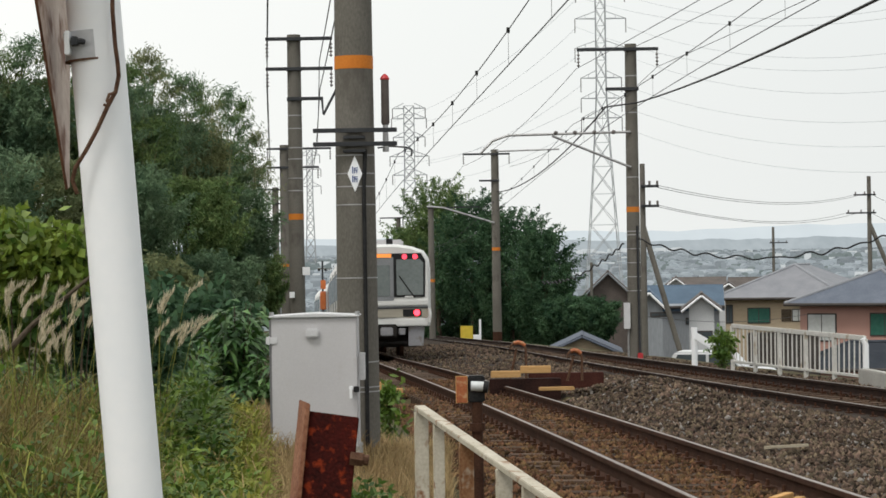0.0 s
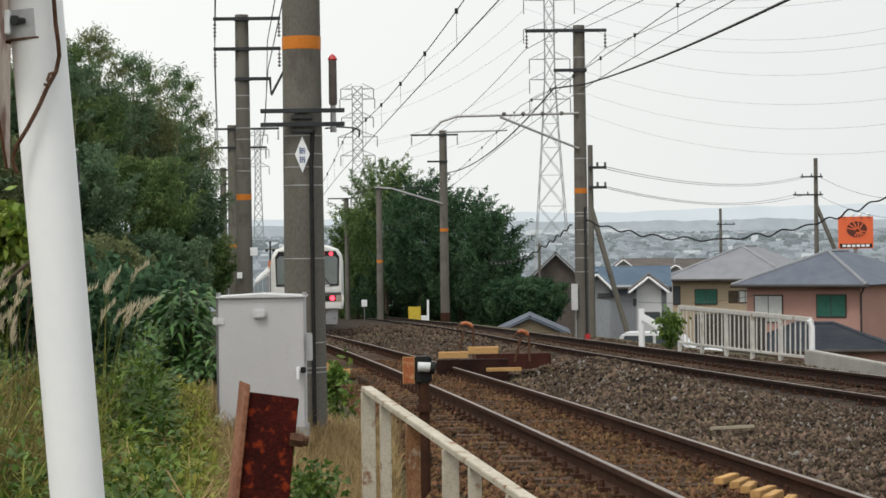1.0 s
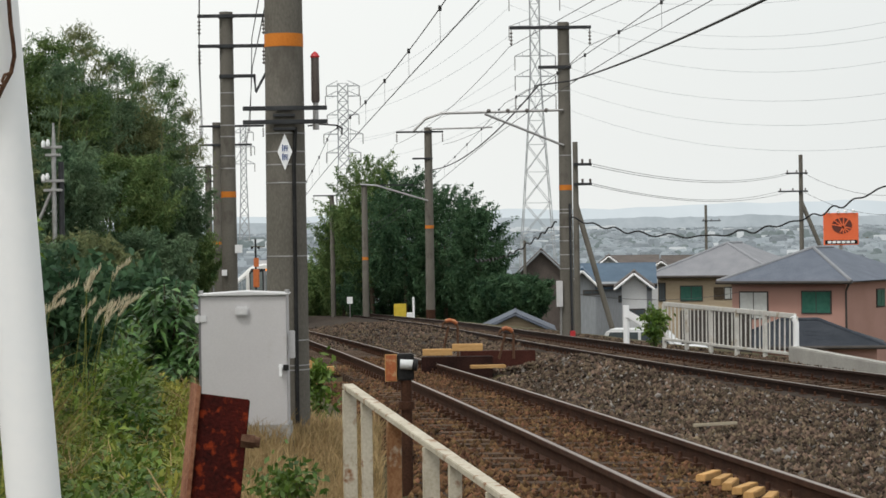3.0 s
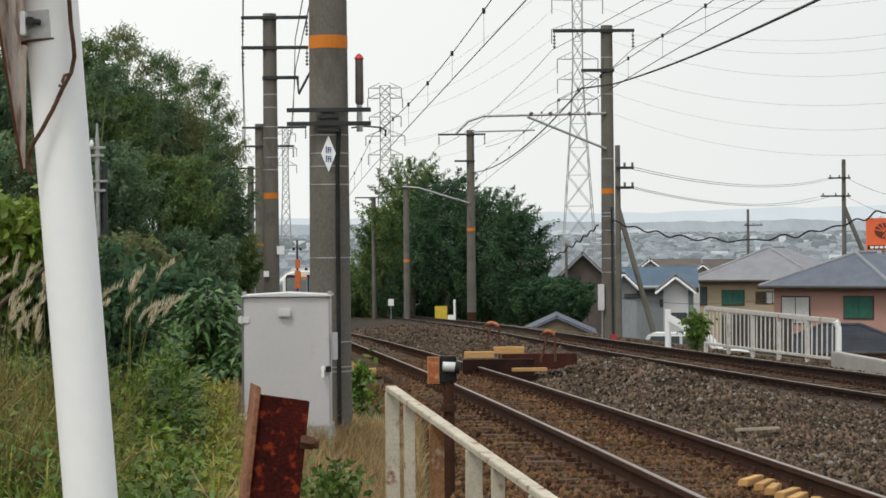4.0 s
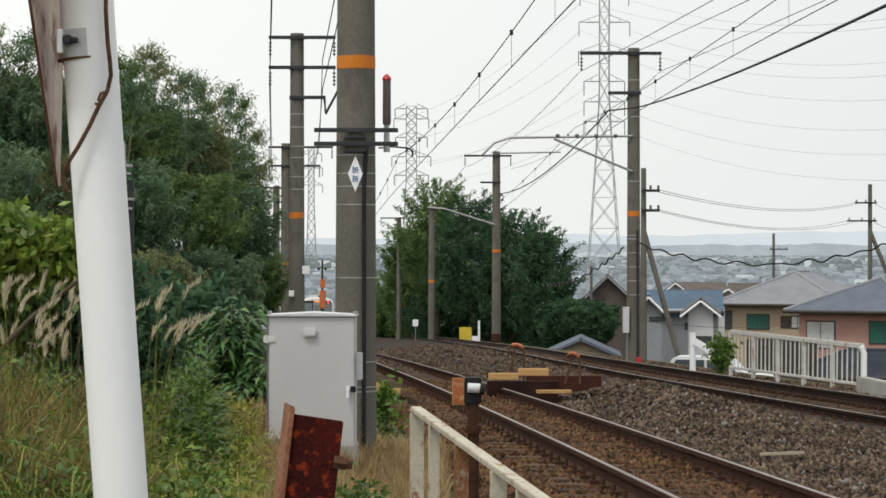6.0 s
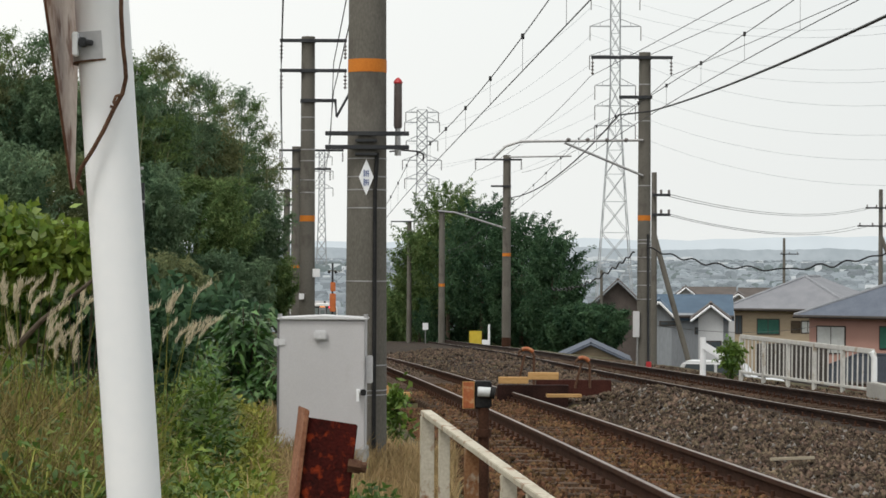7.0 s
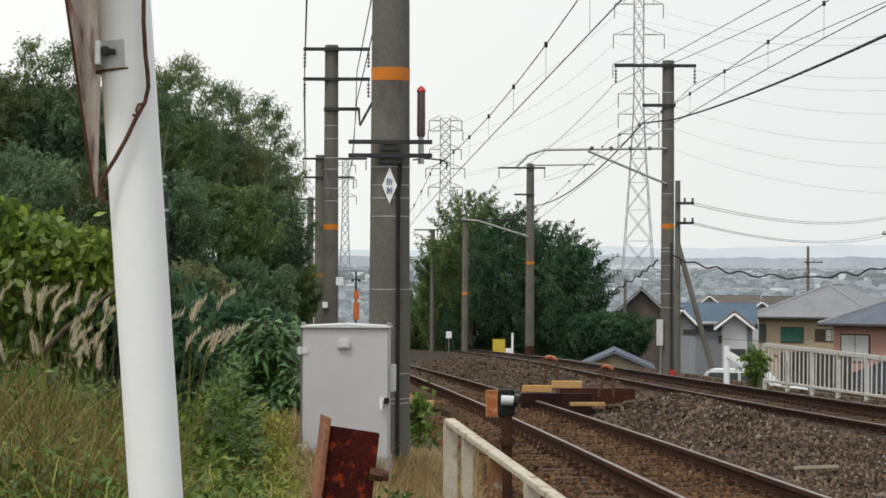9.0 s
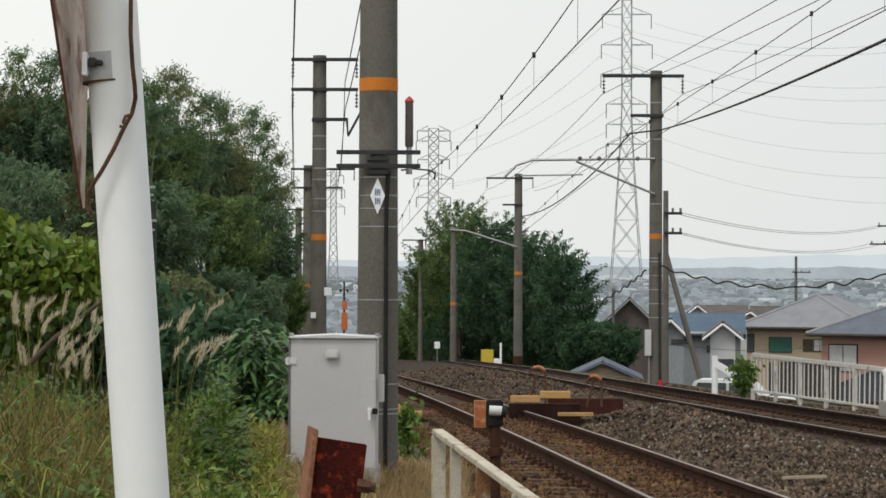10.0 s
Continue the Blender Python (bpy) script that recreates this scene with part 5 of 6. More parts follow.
def parked_car(x, y, z, rz, paint, label):
    car = thing("parked_car", None, label, "car", "parked cars below the line", "", pose(x, y, z, 0, 0, rz))
    part("body", Shape().prism([(-2.0, 0.3), (2.0, 0.3), (2.05, 0.75), (1.85, 0.92), (-1.9, 0.95), (-2.05, 0.7)], -0.8, 0.8), paint, car, "", 0.06)
    part("cabin", Shape().prism([(-1.6, 0.9), (1.15, 0.9), (0.6, 1.48), (-1.25, 1.5)], -0.72, 0.72), paint, car, "", 0.08)
    for s in (-1, 1):
        part("side_window", Shape().prism([(-1.35, 0.97), (-0.2, 0.97), (-0.2, 1.4), (-1.15, 1.4)], s * 0.72 - 0.02, s * 0.72 + 0.02), GLASS, car)
        part("side_window", Shape().prism([(-0.1, 0.97), (0.9, 0.97), (0.5, 1.4), (-0.1, 1.4)], s * 0.72 - 0.02, s * 0.72 + 0.02), GLASS, car)
        for w in (-1.25, 1.25):
            wheel = part("wheel", Shape().tube([(w, s * 0.62, 0.3), (w, s * 0.82, 0.3)], 0.3, 18), BLACK, car)
            part("rim", Shape().tube([(w, s * 0.8, 0.3), (w, s * 0.835, 0.3)], 0.18, 14), STEEL, wheel)


for px_, py_, d_, rz_, paint_, label_ in ((9.114, 0, 80.0, -15, CAR_WHITE, "white parked car beyond the barrier post"),):
    parked_car(px_, d_, -3.2, rz_, paint_, label_)
    yard = part("pavement", Shape().box(px_ - 4.0, d_ - 9, -5.5, px_ + 3.0, d_ + 7, -3.2), CONCRETE_PALE, None, "", 0.05)
    tagged(yard, "pale concrete yard below the embankment", "pavement", kind="structure")

# added plain panel, dark in place of windows and shade behind the railing
backing_panel = part("dark_backing", Shape().box(12.558, 98.0, -6.5, 15.521, 98.2, -1.725), TRIM_DARK, None, "", 0.03)
tagged(backing_panel, "added dark panel for the windows and shade behind the railing", "garden wall")


def utility_pole(px, d, ztop, r, label, arms=(), strut=None):
    pole, gz, rad = shaft(px, d, ztop, r, r * 0.75, "utility_pole", label, "utility pole", "utility poles", CONCRETE)
    for z, a, b in arms:
        arm = part("crossarm", Shape().box(a, -0.25, z - gz - 0.05, b, -0.13, z - gz + 0.05), STEEL_DARK, pole, "", 0.01)
        for k in range(3):
            x = a + (b - a) * (0.08 + 0.42 * k)
            part("insulator", Shape().tube([(x, -0.19, z - gz + 0.05), (x, -0.19, z - gz + 0.2)], 0.045, 8), CERAMIC, arm)
    if strut:
        part("strut", Shape().tube([(0, 0, strut[0] - gz), (strut[1], 0, strut[2] - gz)], r * 0.8, 12), CONCRETE, pole, "leaning strut pole")
    return pole, gz


utility_pole(26.987, 150.0, 6.285, 0.17, "concrete utility pole with a strut and crossarms",
             [(5.106, -1.0, 0.4), (3.963, -1.5, 0.4)], (3.316, 1.4, -0.091))
utility_pole(32.028, 230.0, 4.001, 0.17, "slim utility pole with a crossarm", [(2.468, -0.4, 1.4)])
utility_pole(7.604, 90.0, 5.017, 0.13, "utility pole with insulators and a leaning strut",
             [(4.155, -0.1, 0.6), (3.405, -0.1, 0.6)], (2.658, 1.6714, -3.369))
utility_pole(9.36, 150.0, 1.096, 0.12, "slim utility pole among the roofs")
wires("service_wire", [((8.159, 90, 4.194), (26.054, 150, 5.12), 0.58), ((8.158, 90, 4.108), (26.698, 150, 5.182), 0.66), ((8.148, 90, 3.444), (25.428, 150, 3.951), 0.58), ((8.147, 90, 3.38), (26.501, 150, 4.042), 0.68),
    ((27.055, 150, 5.176), (34.894, 150, 3.91), 0.8), ((27.036, 150, 3.998), (34.875, 150, 2.66), 0.8), ((7.589, 90, -0.77), (18.406, 120, -1.575), 0.3)], 0.011, WIRE, "thin dark service wire above the roofs", "service wires")

# slim steel mast before the wooded bank
x, d = -6.183, 46.0
gz = ground_z(x, d) - 0.1
mast = thing("steel_mast", (x, d, gz), "slim galvanised steel mast with clamps before the wooded bank", "steel mast")
zt = 3.855 - gz
part("mast_tube", Shape().tube([(0, 0, 0), (0, 0, zt - 0.5), (0, 0, zt)], [0.05, 0.045, 0.02], 10), STEEL, mast, smooth=True)
part("support_tube", Shape().tube([(0.13, 0.05, 0), (0.13, 0.05, zt - 0.75)], 0.055, 10), STEEL_DARK, mast, "darker support tube", smooth=True)
for k, wide in ((0.47, 0.2), (0.62, 0.16), (1.12, 0.24), (1.3, 0.2), (2.35, 0.42)):
    part("clamp", Shape().box(-wide, -0.06, zt - k - 0.025, wide * 0.8, 0.06, zt - k + 0.025), STEEL, mast, "", 0.008)
for x0, k in ((-0.19, 0.47), (-0.1, 0.45), (-0.2, 1.12), (-0.12, 1.1)):
    part("insulator", Shape().tube([(x0, -0.06, zt - k), (x0, -0.06, zt - k + 0.06), (x0, -0.06, zt - k + 0.13)], [0.03, 0.045, 0.02], 10), WHITE, mast, "white porcelain insulator", smooth=True)
part("stay", Shape().tube([(0, 0, zt - 1.2), (-0.5, 0.1, zt - 2.3)], 0.035, 6), STEEL, mast)

# orange billboard beyond the roofs
EMBLEM = material("dark_red_emblem", (0.1, 0.02, 0.012), (0.13, 0.028, 0.016), 0.5, 0, 2, 20, 0)
BILL = material("orange_billboard", (0.8, 0.14, 0.045), (0.85, 0.17, 0.06), 0.5, 0, 0.5, 5, 0)
bx, bz = 58.962, 1.46
gz = ground_z(bx, 300) - 0.5
bill = thing("billboard", (bx, 300.0, gz), "orange billboard with a dark leaf-like emblem on a mast", "billboard")
hw, hh = 2.2143, 2.0357
zc = bz - gz
part("panel", Shape().box(-hw, -0.2, zc - hh, hw, 0.2, zc + hh), BILL, bill, "orange panel", 0.03)
part("mast", Shape().tube([(0, 0.3, 0), (0, 0.3, zc)], 0.25, 12), STEEL, bill)
disc = [(1.3 * math.cos(k * math.pi / 12), 1.02 * math.sin(k * math.pi / 12)) for k in range(24)]
emblem = part("emblem", Shape().prism(disc, -0.24, -0.2, "y", Matrix.Translation((0.1, 0, zc + 0.42))), EMBLEM, bill, "dark oval emblem")
for k in range(5):
    c, s = math.cos(radians(170 - 30 * k)), math.sin(radians(170 - 30 * k))
    part("emblem_stripe", Shape().prism([(-0.9 * c - 0.07 * s + 0.3, -0.9 * s + 0.07 * c - 0.2), (1.3 * c - 0.07 * s, 1.05 * s + 0.07 * c), (1.3 * c + 0.07 * s, 1.05 * s - 0.07 * c), (-0.9 * c + 0.07 * s + 0.3, -0.9 * s - 0.07 * c - 0.2)], -0.27, -0.24, "y", Matrix.Translation((0.1, 0, zc + 0.42))), BILL, emblem)
part("lettering_bar", Shape().box(-hw + 0.15, -0.23, zc - hh + 0.12, hw - 0.15, -0.2, zc - hh + 0.62), BLACK, bill, "dark lettering band")
for k in range(6):
    part("letter_bar", Shape().box(-1.75 + 0.6 * k, -0.25, zc - hh + 0.22, -1.3 + 0.6 * k, -0.23, zc - hh + 0.52), WHITE, bill)
for k in (-1.6, -0.4, 0.6, 1.6):
    part("flood_lamp", Shape().tube([(k, -0.5, zc + hh + 0.15), (k, 0.1, zc + hh + 0.25)], 0.2, 8), WHITE, bill)


# ---- pylons ----
def pylon(x, y, zb, zt, half_top, half_bot, arms, r, label):
    p = thing("pylon", (x, y, zb), label, "pylon", "transmission pylons")
    H = zt - zb
    levels = [0, 0.12, 0.22, 0.31, 0.39, 0.46, 0.53, 0.59, 0.65, 0.7, 0.75, 0.8, 0.85, 0.9, 0.95, 1.0]
    hw = lambda t: half_top + (half_bot - half_top) * max(0, 1 - t / 0.62) ** 1.15
    lace = Shape()
    for sx in (-1, 1):
        for sy in (-1, 1):
            part("leg", Shape().tube([(sx * hw(t), sy * hw(t), t * H) for t in levels], r * 1.5, 5), PYLON, p, "tapering lattice leg")
    for a, b in zip(levels, levels[1:]):
        for s in (-1, 1):
            lace.tube([(-hw(a), s * hw(a), a * H), (hw(b), s * hw(b), b * H)], r, 4)
            lace.tube([(hw(a), s * hw(a), a * H), (-hw(b), s * hw(b), b * H)], r, 4)
            lace.tube([(s * hw(a), -hw(a), a * H), (s * hw(b), hw(b), b * H)], r, 4)
        lace.tube([(-hw(b), -hw(b), b * H), (hw(b), -hw(b), b * H)], r, 4)
    part("lacing", lace, PYLON, p)
    for z, reach, depth in arms:
        zz = z - zb
        t = zz / H
        for s in (-1, 1):
            arm = Shape().tube([(s * hw(t), -hw(t), zz), (s * reach, 0, zz)], r * 1.2, 4).tube([(s * hw(t), hw(t), zz), (s * reach, 0, zz)], r * 1.2, 4)
            arm.tube([(s * hw(t), 0, zz + depth), (s * reach, 0, zz)], r * 1.2, 4).tube([(s * (hw(t) + reach) / 2, 0, zz), (s * (hw(t) + reach) / 2, 0, zz + depth / 2)], r, 4)
            a = part("arm", arm, PYLON, p, "lattice arm")
            part("insulator", Shape().tube([(s * reach, 0, zz), (s * reach, 0, zz - depth * 1.9)], r * 1.6, 6), CERAMIC, a)
    return p


pylon(47.464, 700.0, -12.0, 89.206, 1.4167, 5.5, [(z, r, 2.2) for z, r in ((80.201, 7.2), (71.201, 7.5), (62.534, 7.6), (53.701, 6.0), (47.701, 6.0), (41.867, 6.0))], 0.085, "tall grey lattice transmission pylon")
pylon(-12.168, 900.0, -10.0, 59.02, 1.9286, 4.2857, [(z, r, 2.0) for z, r in ((58.159, 6.2), (54.302, 6.6), (47.23, 6.0), (39.945, 7.4), (32.873, 6.5))], 0.11, "distant lattice pylon above the trees")
pylon(-77.962, 1400.0, -10.0, 67.168, 1.6667, 3.3333, [(z, r, 2.5) for z, r in ((62.83, 6.0), (54.497, 6.6), (44.497, 6.6))], 0.14, "far hazy lattice pylon")
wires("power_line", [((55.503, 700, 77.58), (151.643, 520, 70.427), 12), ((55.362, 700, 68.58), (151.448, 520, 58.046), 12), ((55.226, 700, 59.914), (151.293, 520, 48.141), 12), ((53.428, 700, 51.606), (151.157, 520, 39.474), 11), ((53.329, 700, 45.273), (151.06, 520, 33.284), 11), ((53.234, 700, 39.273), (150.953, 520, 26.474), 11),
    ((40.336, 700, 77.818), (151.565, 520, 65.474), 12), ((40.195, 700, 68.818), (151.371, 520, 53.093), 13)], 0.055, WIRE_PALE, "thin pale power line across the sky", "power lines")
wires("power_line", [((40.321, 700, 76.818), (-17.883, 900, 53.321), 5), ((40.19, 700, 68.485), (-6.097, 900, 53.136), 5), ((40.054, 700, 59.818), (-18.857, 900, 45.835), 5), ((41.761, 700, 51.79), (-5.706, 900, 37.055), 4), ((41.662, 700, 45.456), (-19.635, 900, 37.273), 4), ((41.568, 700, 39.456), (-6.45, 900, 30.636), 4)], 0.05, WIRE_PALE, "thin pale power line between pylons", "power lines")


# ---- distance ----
# distance haze is put into colour and emission; the lit base is nearly off
def haze_glow_material(name, a, b, scale, strength, **more):
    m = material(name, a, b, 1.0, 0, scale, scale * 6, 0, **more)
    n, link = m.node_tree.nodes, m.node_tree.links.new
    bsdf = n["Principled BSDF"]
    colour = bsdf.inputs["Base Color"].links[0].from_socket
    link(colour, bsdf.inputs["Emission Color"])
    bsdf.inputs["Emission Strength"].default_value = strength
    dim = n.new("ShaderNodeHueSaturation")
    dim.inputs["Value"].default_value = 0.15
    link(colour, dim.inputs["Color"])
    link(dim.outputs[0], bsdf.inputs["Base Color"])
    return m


# hills and valley floor glow in the colour of the haze before them
HILL_FAR = haze_glow_material("hazy_far_hills", (0.56, 0.62, 0.65), (0.6, 0.66, 0.69), 0.004, 1.0)
HILL_NEAR = haze_glow_material("hazy_wooded_ridge", (0.33, 0.375, 0.4), (0.4, 0.445, 0.47), 0.02, 1.0)
VALLEY = haze_glow_material("hazy_valley_floor", (0.17, 0.205, 0.215), (0.25, 0.285, 0.295), 0.015, 1.0)


def ridge(name, y, z0, heights, mat, label, step=25.0, rough=6.0, seed=0):
    v, f = [], []
    x, i = -2200.0, 0
    while x <= 2200:
        t = (x + 2200) / 4400 * (len(heights) - 1)
        k = min(int(t), len(heights) - 2)
        s = smooth(0, 1, t - k)
        z = heights[k] * (1 - s) + heights[k + 1] * s + rough * (noise.noise(Vector((x * 0.012, seed, 0))) + 0.5 * noise.noise(Vector((x * 0.05, seed, 3))) + 0.3 * noise.noise(Vector((x * 0.16, seed, 5))))
        v += [(x, y, z0), (x, y + 40, z)]
        if i:
            f.append((2 * i - 2, 2 * i, 2 * i + 1, 2 * i - 1))
        i += 1
        x += step
    ob = new(name, raw_mesh(name, v, f, mat))
    tagged(ob, label, "hills", kind="structure")


ridge("backdrop_far_hills", 3600.0, -40, (60, 42, 34, 22, 30, 36, 44, 30, 24, 30), HILL_FAR, "far hills with pale blue haze in their colour", 40, 8, 1)
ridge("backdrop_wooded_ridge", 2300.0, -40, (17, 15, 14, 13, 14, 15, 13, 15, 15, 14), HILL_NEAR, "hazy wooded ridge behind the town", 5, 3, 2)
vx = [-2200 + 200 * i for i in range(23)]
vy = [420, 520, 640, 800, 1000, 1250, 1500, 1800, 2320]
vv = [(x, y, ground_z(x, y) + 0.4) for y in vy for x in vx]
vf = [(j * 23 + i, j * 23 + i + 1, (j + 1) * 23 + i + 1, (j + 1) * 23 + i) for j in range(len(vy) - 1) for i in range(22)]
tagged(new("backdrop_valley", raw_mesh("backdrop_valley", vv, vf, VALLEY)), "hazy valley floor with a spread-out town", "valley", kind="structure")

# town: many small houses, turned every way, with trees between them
# town and tree colours hold the haze too, and glow with it
TOWN = haze_glow_material("hazy_town_walls_and_roofs", (0.22, 0.255, 0.275), (0.3, 0.335, 0.355), 0.02, 0.95, vary=0.3, island=True)
TOWN_TREES = haze_glow_material("hazy_town_trees", (0.14, 0.172, 0.172), (0.2, 0.235, 0.235), 0.05, 0.95)
TOWN_WHITE = haze_glow_material("hazy_white_blocks", (0.45, 0.49, 0.5), (0.55, 0.58, 0.59), 0.02, 0.95)
rng = np.random.default_rng(5)


def house_block(verts, faces, x, y, w, dd, h, rise, turn):
    """Walls and a gabled roof with no floor, turned about the upright."""
    z = ground_z(x, y) - 0.5
    c, s = math.cos(turn), math.sin(turn)
    i = len(verts)
    for a, b, k in ((-w, -dd, 0), (w, -dd, 0), (w, dd, 0), (-w, dd, 0), (-w, -dd, h), (w, -dd, h), (w, dd, h), (-w, dd, h), (-w, 0, h + rise), (w, 0, h + rise)):
        verts.append((x + (a * c - b * s) / 2, y + (a * s + b * c) / 2, z + k))
    faces += [(i, i + 1, i + 5, i + 4), (i + 1, i + 2, i + 6, i + 5), (i + 2, i + 3, i + 7, i + 6), (i + 3, i, i + 4, i + 7),
              (i + 4, i + 5, i + 9, i + 8), (i + 6, i + 7, i + 8, i + 9)]


tv, tf, wv, wf = [], [], [], []
for k in range(9000):
    y = 800 + 1500 * rng.random()
    x = (rng.random() - 0.5) * 0.56 * y
    if noise.noise(Vector((x * 0.01, y * 0.004, 7))) < -0.12:
        continue
    house_block(tv, tf, x, y, rng.uniform(3, 6.5), rng.uniform(3, 5), rng.uniform(1.6, 3.4), rng.uniform(0.5, 1.2), rng.uniform(0, 3.14))
for k in range(260):
    y = 1000 + 1250 * rng.random()
    x = (rng.random() - 0.5) * 0.56 * y
    house_block(wv, wf, x, y, rng.uniform(2.5, 8), rng.uniform(3, 6), rng.uniform(2, 4), 0.2, rng.uniform(-0.4, 0.4))
for k in range(11):
    house_block(wv, wf, 128 + 9 * k + rng.uniform(-3, 3), 2150 + rng.uniform(-60, 60), rng.uniform(7, 13), 9, rng.uniform(4, 7), 0.2, rng.uniform(-0.3, 0.3))
tagged(new("distant_town", raw_mesh("distant_town", tv, tf, TOWN)), "houses of a distant valley town, paled by painted haze", "town", kind="stuff")
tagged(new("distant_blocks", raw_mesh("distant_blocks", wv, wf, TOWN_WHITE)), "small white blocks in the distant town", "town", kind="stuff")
gv, gf = [], []
for k in range(7000):
    y = 620 + 1660 * rng.random()
    x = (rng.random() - 0.5) * 0.56 * y
    if noise.noise(Vector((x * 0.012, y * 0.005, 3))) < 0.0 and rng.random() < 0.7:
        continue
    r, z = rng.uniform(0.9, 2.6), ground_z(x, y) - 0.5
    i = len(gv)
    for lift, q in ((0, 1.0), (0.55, 1.15), (1.0, 0.7)):
        for j in range(7):
            e = q * rng.uniform(0.75, 1.2)
            gv.append((x + math.cos(j * 0.9) * r * e, y + math.sin(j * 0.9) * r * e, z + r * 1.2 * lift * rng.uniform(0.85, 1.15)))
    gv.append((x, y, z + r * 1.45))
    gf += [(i + 7 * a + j, i + 7 * a + (j + 1) % 7, i + 7 * (a + 1) + (j + 1) % 7) for a in (0, 1) for j in range(7)]
    gf += [(i + 7 * a + j, i + 7 * (a + 1) + (j + 1) % 7, i + 7 * (a + 1) + j) for a in (0, 1) for j in range(7)]
    gf += [(i + 14 + j, i + 14 + (j + 1) % 7, i + 21) for j in range(7)]
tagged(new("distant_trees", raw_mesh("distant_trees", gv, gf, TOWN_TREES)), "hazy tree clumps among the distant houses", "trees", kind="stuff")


# ---- plants ----
def unit(v):
    return v / np.maximum(np.linalg.norm(v, axis=-1, keepdims=True), 1e-6)


def leaf_cloud(rng, pts, length, width, droop=0.3, out=None):
    """One four-cornered leaf at each point."""
    n = len(pts)
    d = rng.normal(size=(n, 3))
    d[:, 2] -= droop
    if out is not None:
        d = unit(d) + out
    d = unit(d)
    s = unit(np.cross(d, rng.normal(size=(n, 3))))
    L = length * rng.uniform(0.6, 1.4, (n, 1))
    W = width * rng.uniform(0.6, 1.3, (n, 1))
    v = np.stack([pts, pts + d * L * 0.45 + s * W / 2, pts + d * L, pts + d * L * 0.45 - s * W / 2], 1).reshape(-1, 3)
    return v, np.arange(4 * n).reshape(-1, 4)


def clumps(rng, k, per, rx, ry, rz, spread, inner=0.45):
    """Points in k clumps set unevenly over an ellipsoid."""
    c = unit(rng.normal(size=(k, 3))) * rng.uniform(inner, 1.0, (k, 1))
    size = rng.uniform(0.5, 1.3, (k, 1, 1)) * spread
    p = (c[:, None, :] * (rx, ry, rz) + rng.normal(size=(k, per, 3)) * size * (1, 1, 0.75)).reshape(-1, 3)
    return p


def tufts(rng, k, per, rx, ry, rz, tall, wide):
    """Points in upright feathery tufts that arch outward over an ellipsoid."""
    c = unit(rng.normal(size=(k, 3))) * rng.uniform(0.62, 1.06, (k, 1))
    s = rng.uniform(0, 1, (k, per, 1))
    L = tall * rng.uniform(0.5, 1.3, (k, 1, 1))
    base = (c * (rx, ry, rz))[:, None, :]
    way = np.concatenate([c[:, :2] * 0.4 + rng.normal(size=(k, 2)) * 0.12, np.ones((k, 1))], 1)[:, None, :]
    bow = np.concatenate([c[:, :2], -0.35 * np.ones((k, 1))], 1)[:, None, :]
    p = base + way * L * (s - 0.5) + bow * L * 0.35 * s**3 + rng.normal(size=(k, per, 3)) * wide * (1.15 - 0.9 * s)
    return p.reshape(-1, 3)


def tree(x, y, zc, rx, rz, seed, mat, label, leaf=0.22, k=70, per=110, feather=0.0, category="tree", group="trees of the wooded bank"):
    rng = np.random.default_rng(seed)
    gz = ground_z(x, y) - 0.2
    t = thing("tree", (x, y, gz), label, category, group)
    hc = max(zc - gz, 0.4 * rz)
    r = min(0.2, 0.05 + rx * 0.05)
    lean = Vector((rng.uniform(-0.1, 0.1) * rx, rng.uniform(-0.1, 0.1) * rx, 0))
    trunk = Shape().tube([(0, 0, 0), tuple(lean * 0.5 + Vector((0, 0, hc * 0.5))), tuple(lean + Vector((0, 0, hc))), tuple(lean + Vector((0, 0, hc + rz * 0.6)))], [r, r * 0.8, r * 0.5, r * 0.15], 8)
    for i in range(6):
        a = rng.uniform(0, 6.28)
        b = Vector((math.cos(a) * rx * 0.7, math.sin(a) * rx * 0.7, hc + rz * rng.uniform(-0.4, 0.6)))
        trunk.tube([tuple(lean * 0.7 + Vector((0, 0, hc * rng.uniform(0.5, 0.9)))), tuple(b * 0.5 + Vector((0, 0, hc * 0.5))), tuple(b)], [r * 0.45, r * 0.3, r * 0.1], 6)
    part("trunk", trunk, BARK, t, "dark trunk with limbs", smooth=True)
    p = tufts(rng, k, per, rx, rx * 0.9, rz, 0.5 * rz + 0.35, 0.055 * (rx + rz) / 2 + 0.03)
    p = np.concatenate([p, clumps(rng, k // 2, per // 2, rx * 0.95, rx * 0.85, rz * 0.95, 0.12 * rx, 0.6)])
    if feather:
        # long arching sprays at the top
        q = []
        for i in range(int(46 * feather)):
            a, u = rng.uniform(0, 6.28), rng.uniform(0.1, 0.85)
            b = np.array([math.cos(a) * rx * u, math.sin(a) * rx * u * 0.9, rz * math.sqrt(max(0.05, 1 - u * u)) * 0.9])
            tip = b + np.array([math.cos(a) * 0.7, math.sin(a) * 0.7, 1.0]) * rng.uniform(0.5, 1.25) * min(1.5, rz * 0.5)
            s = rng.uniform(0, 1, (70, 1))
            q.append(b + (tip - b) * s + np.array([0.25, 0, -0.25]) * s**3 + rng.normal(size=(70, 3)) * 0.13 * (1.15 - s))
        p = np.concatenate([p] + q)
    v, f = leaf_cloud(rng, p + (lean.x, lean.y, hc), leaf, leaf * 0.33, 0.7)
    part("crown", raw_mesh("crown", v, f, mat), mat, t, "dense uneven crown of small leaves")
    return t


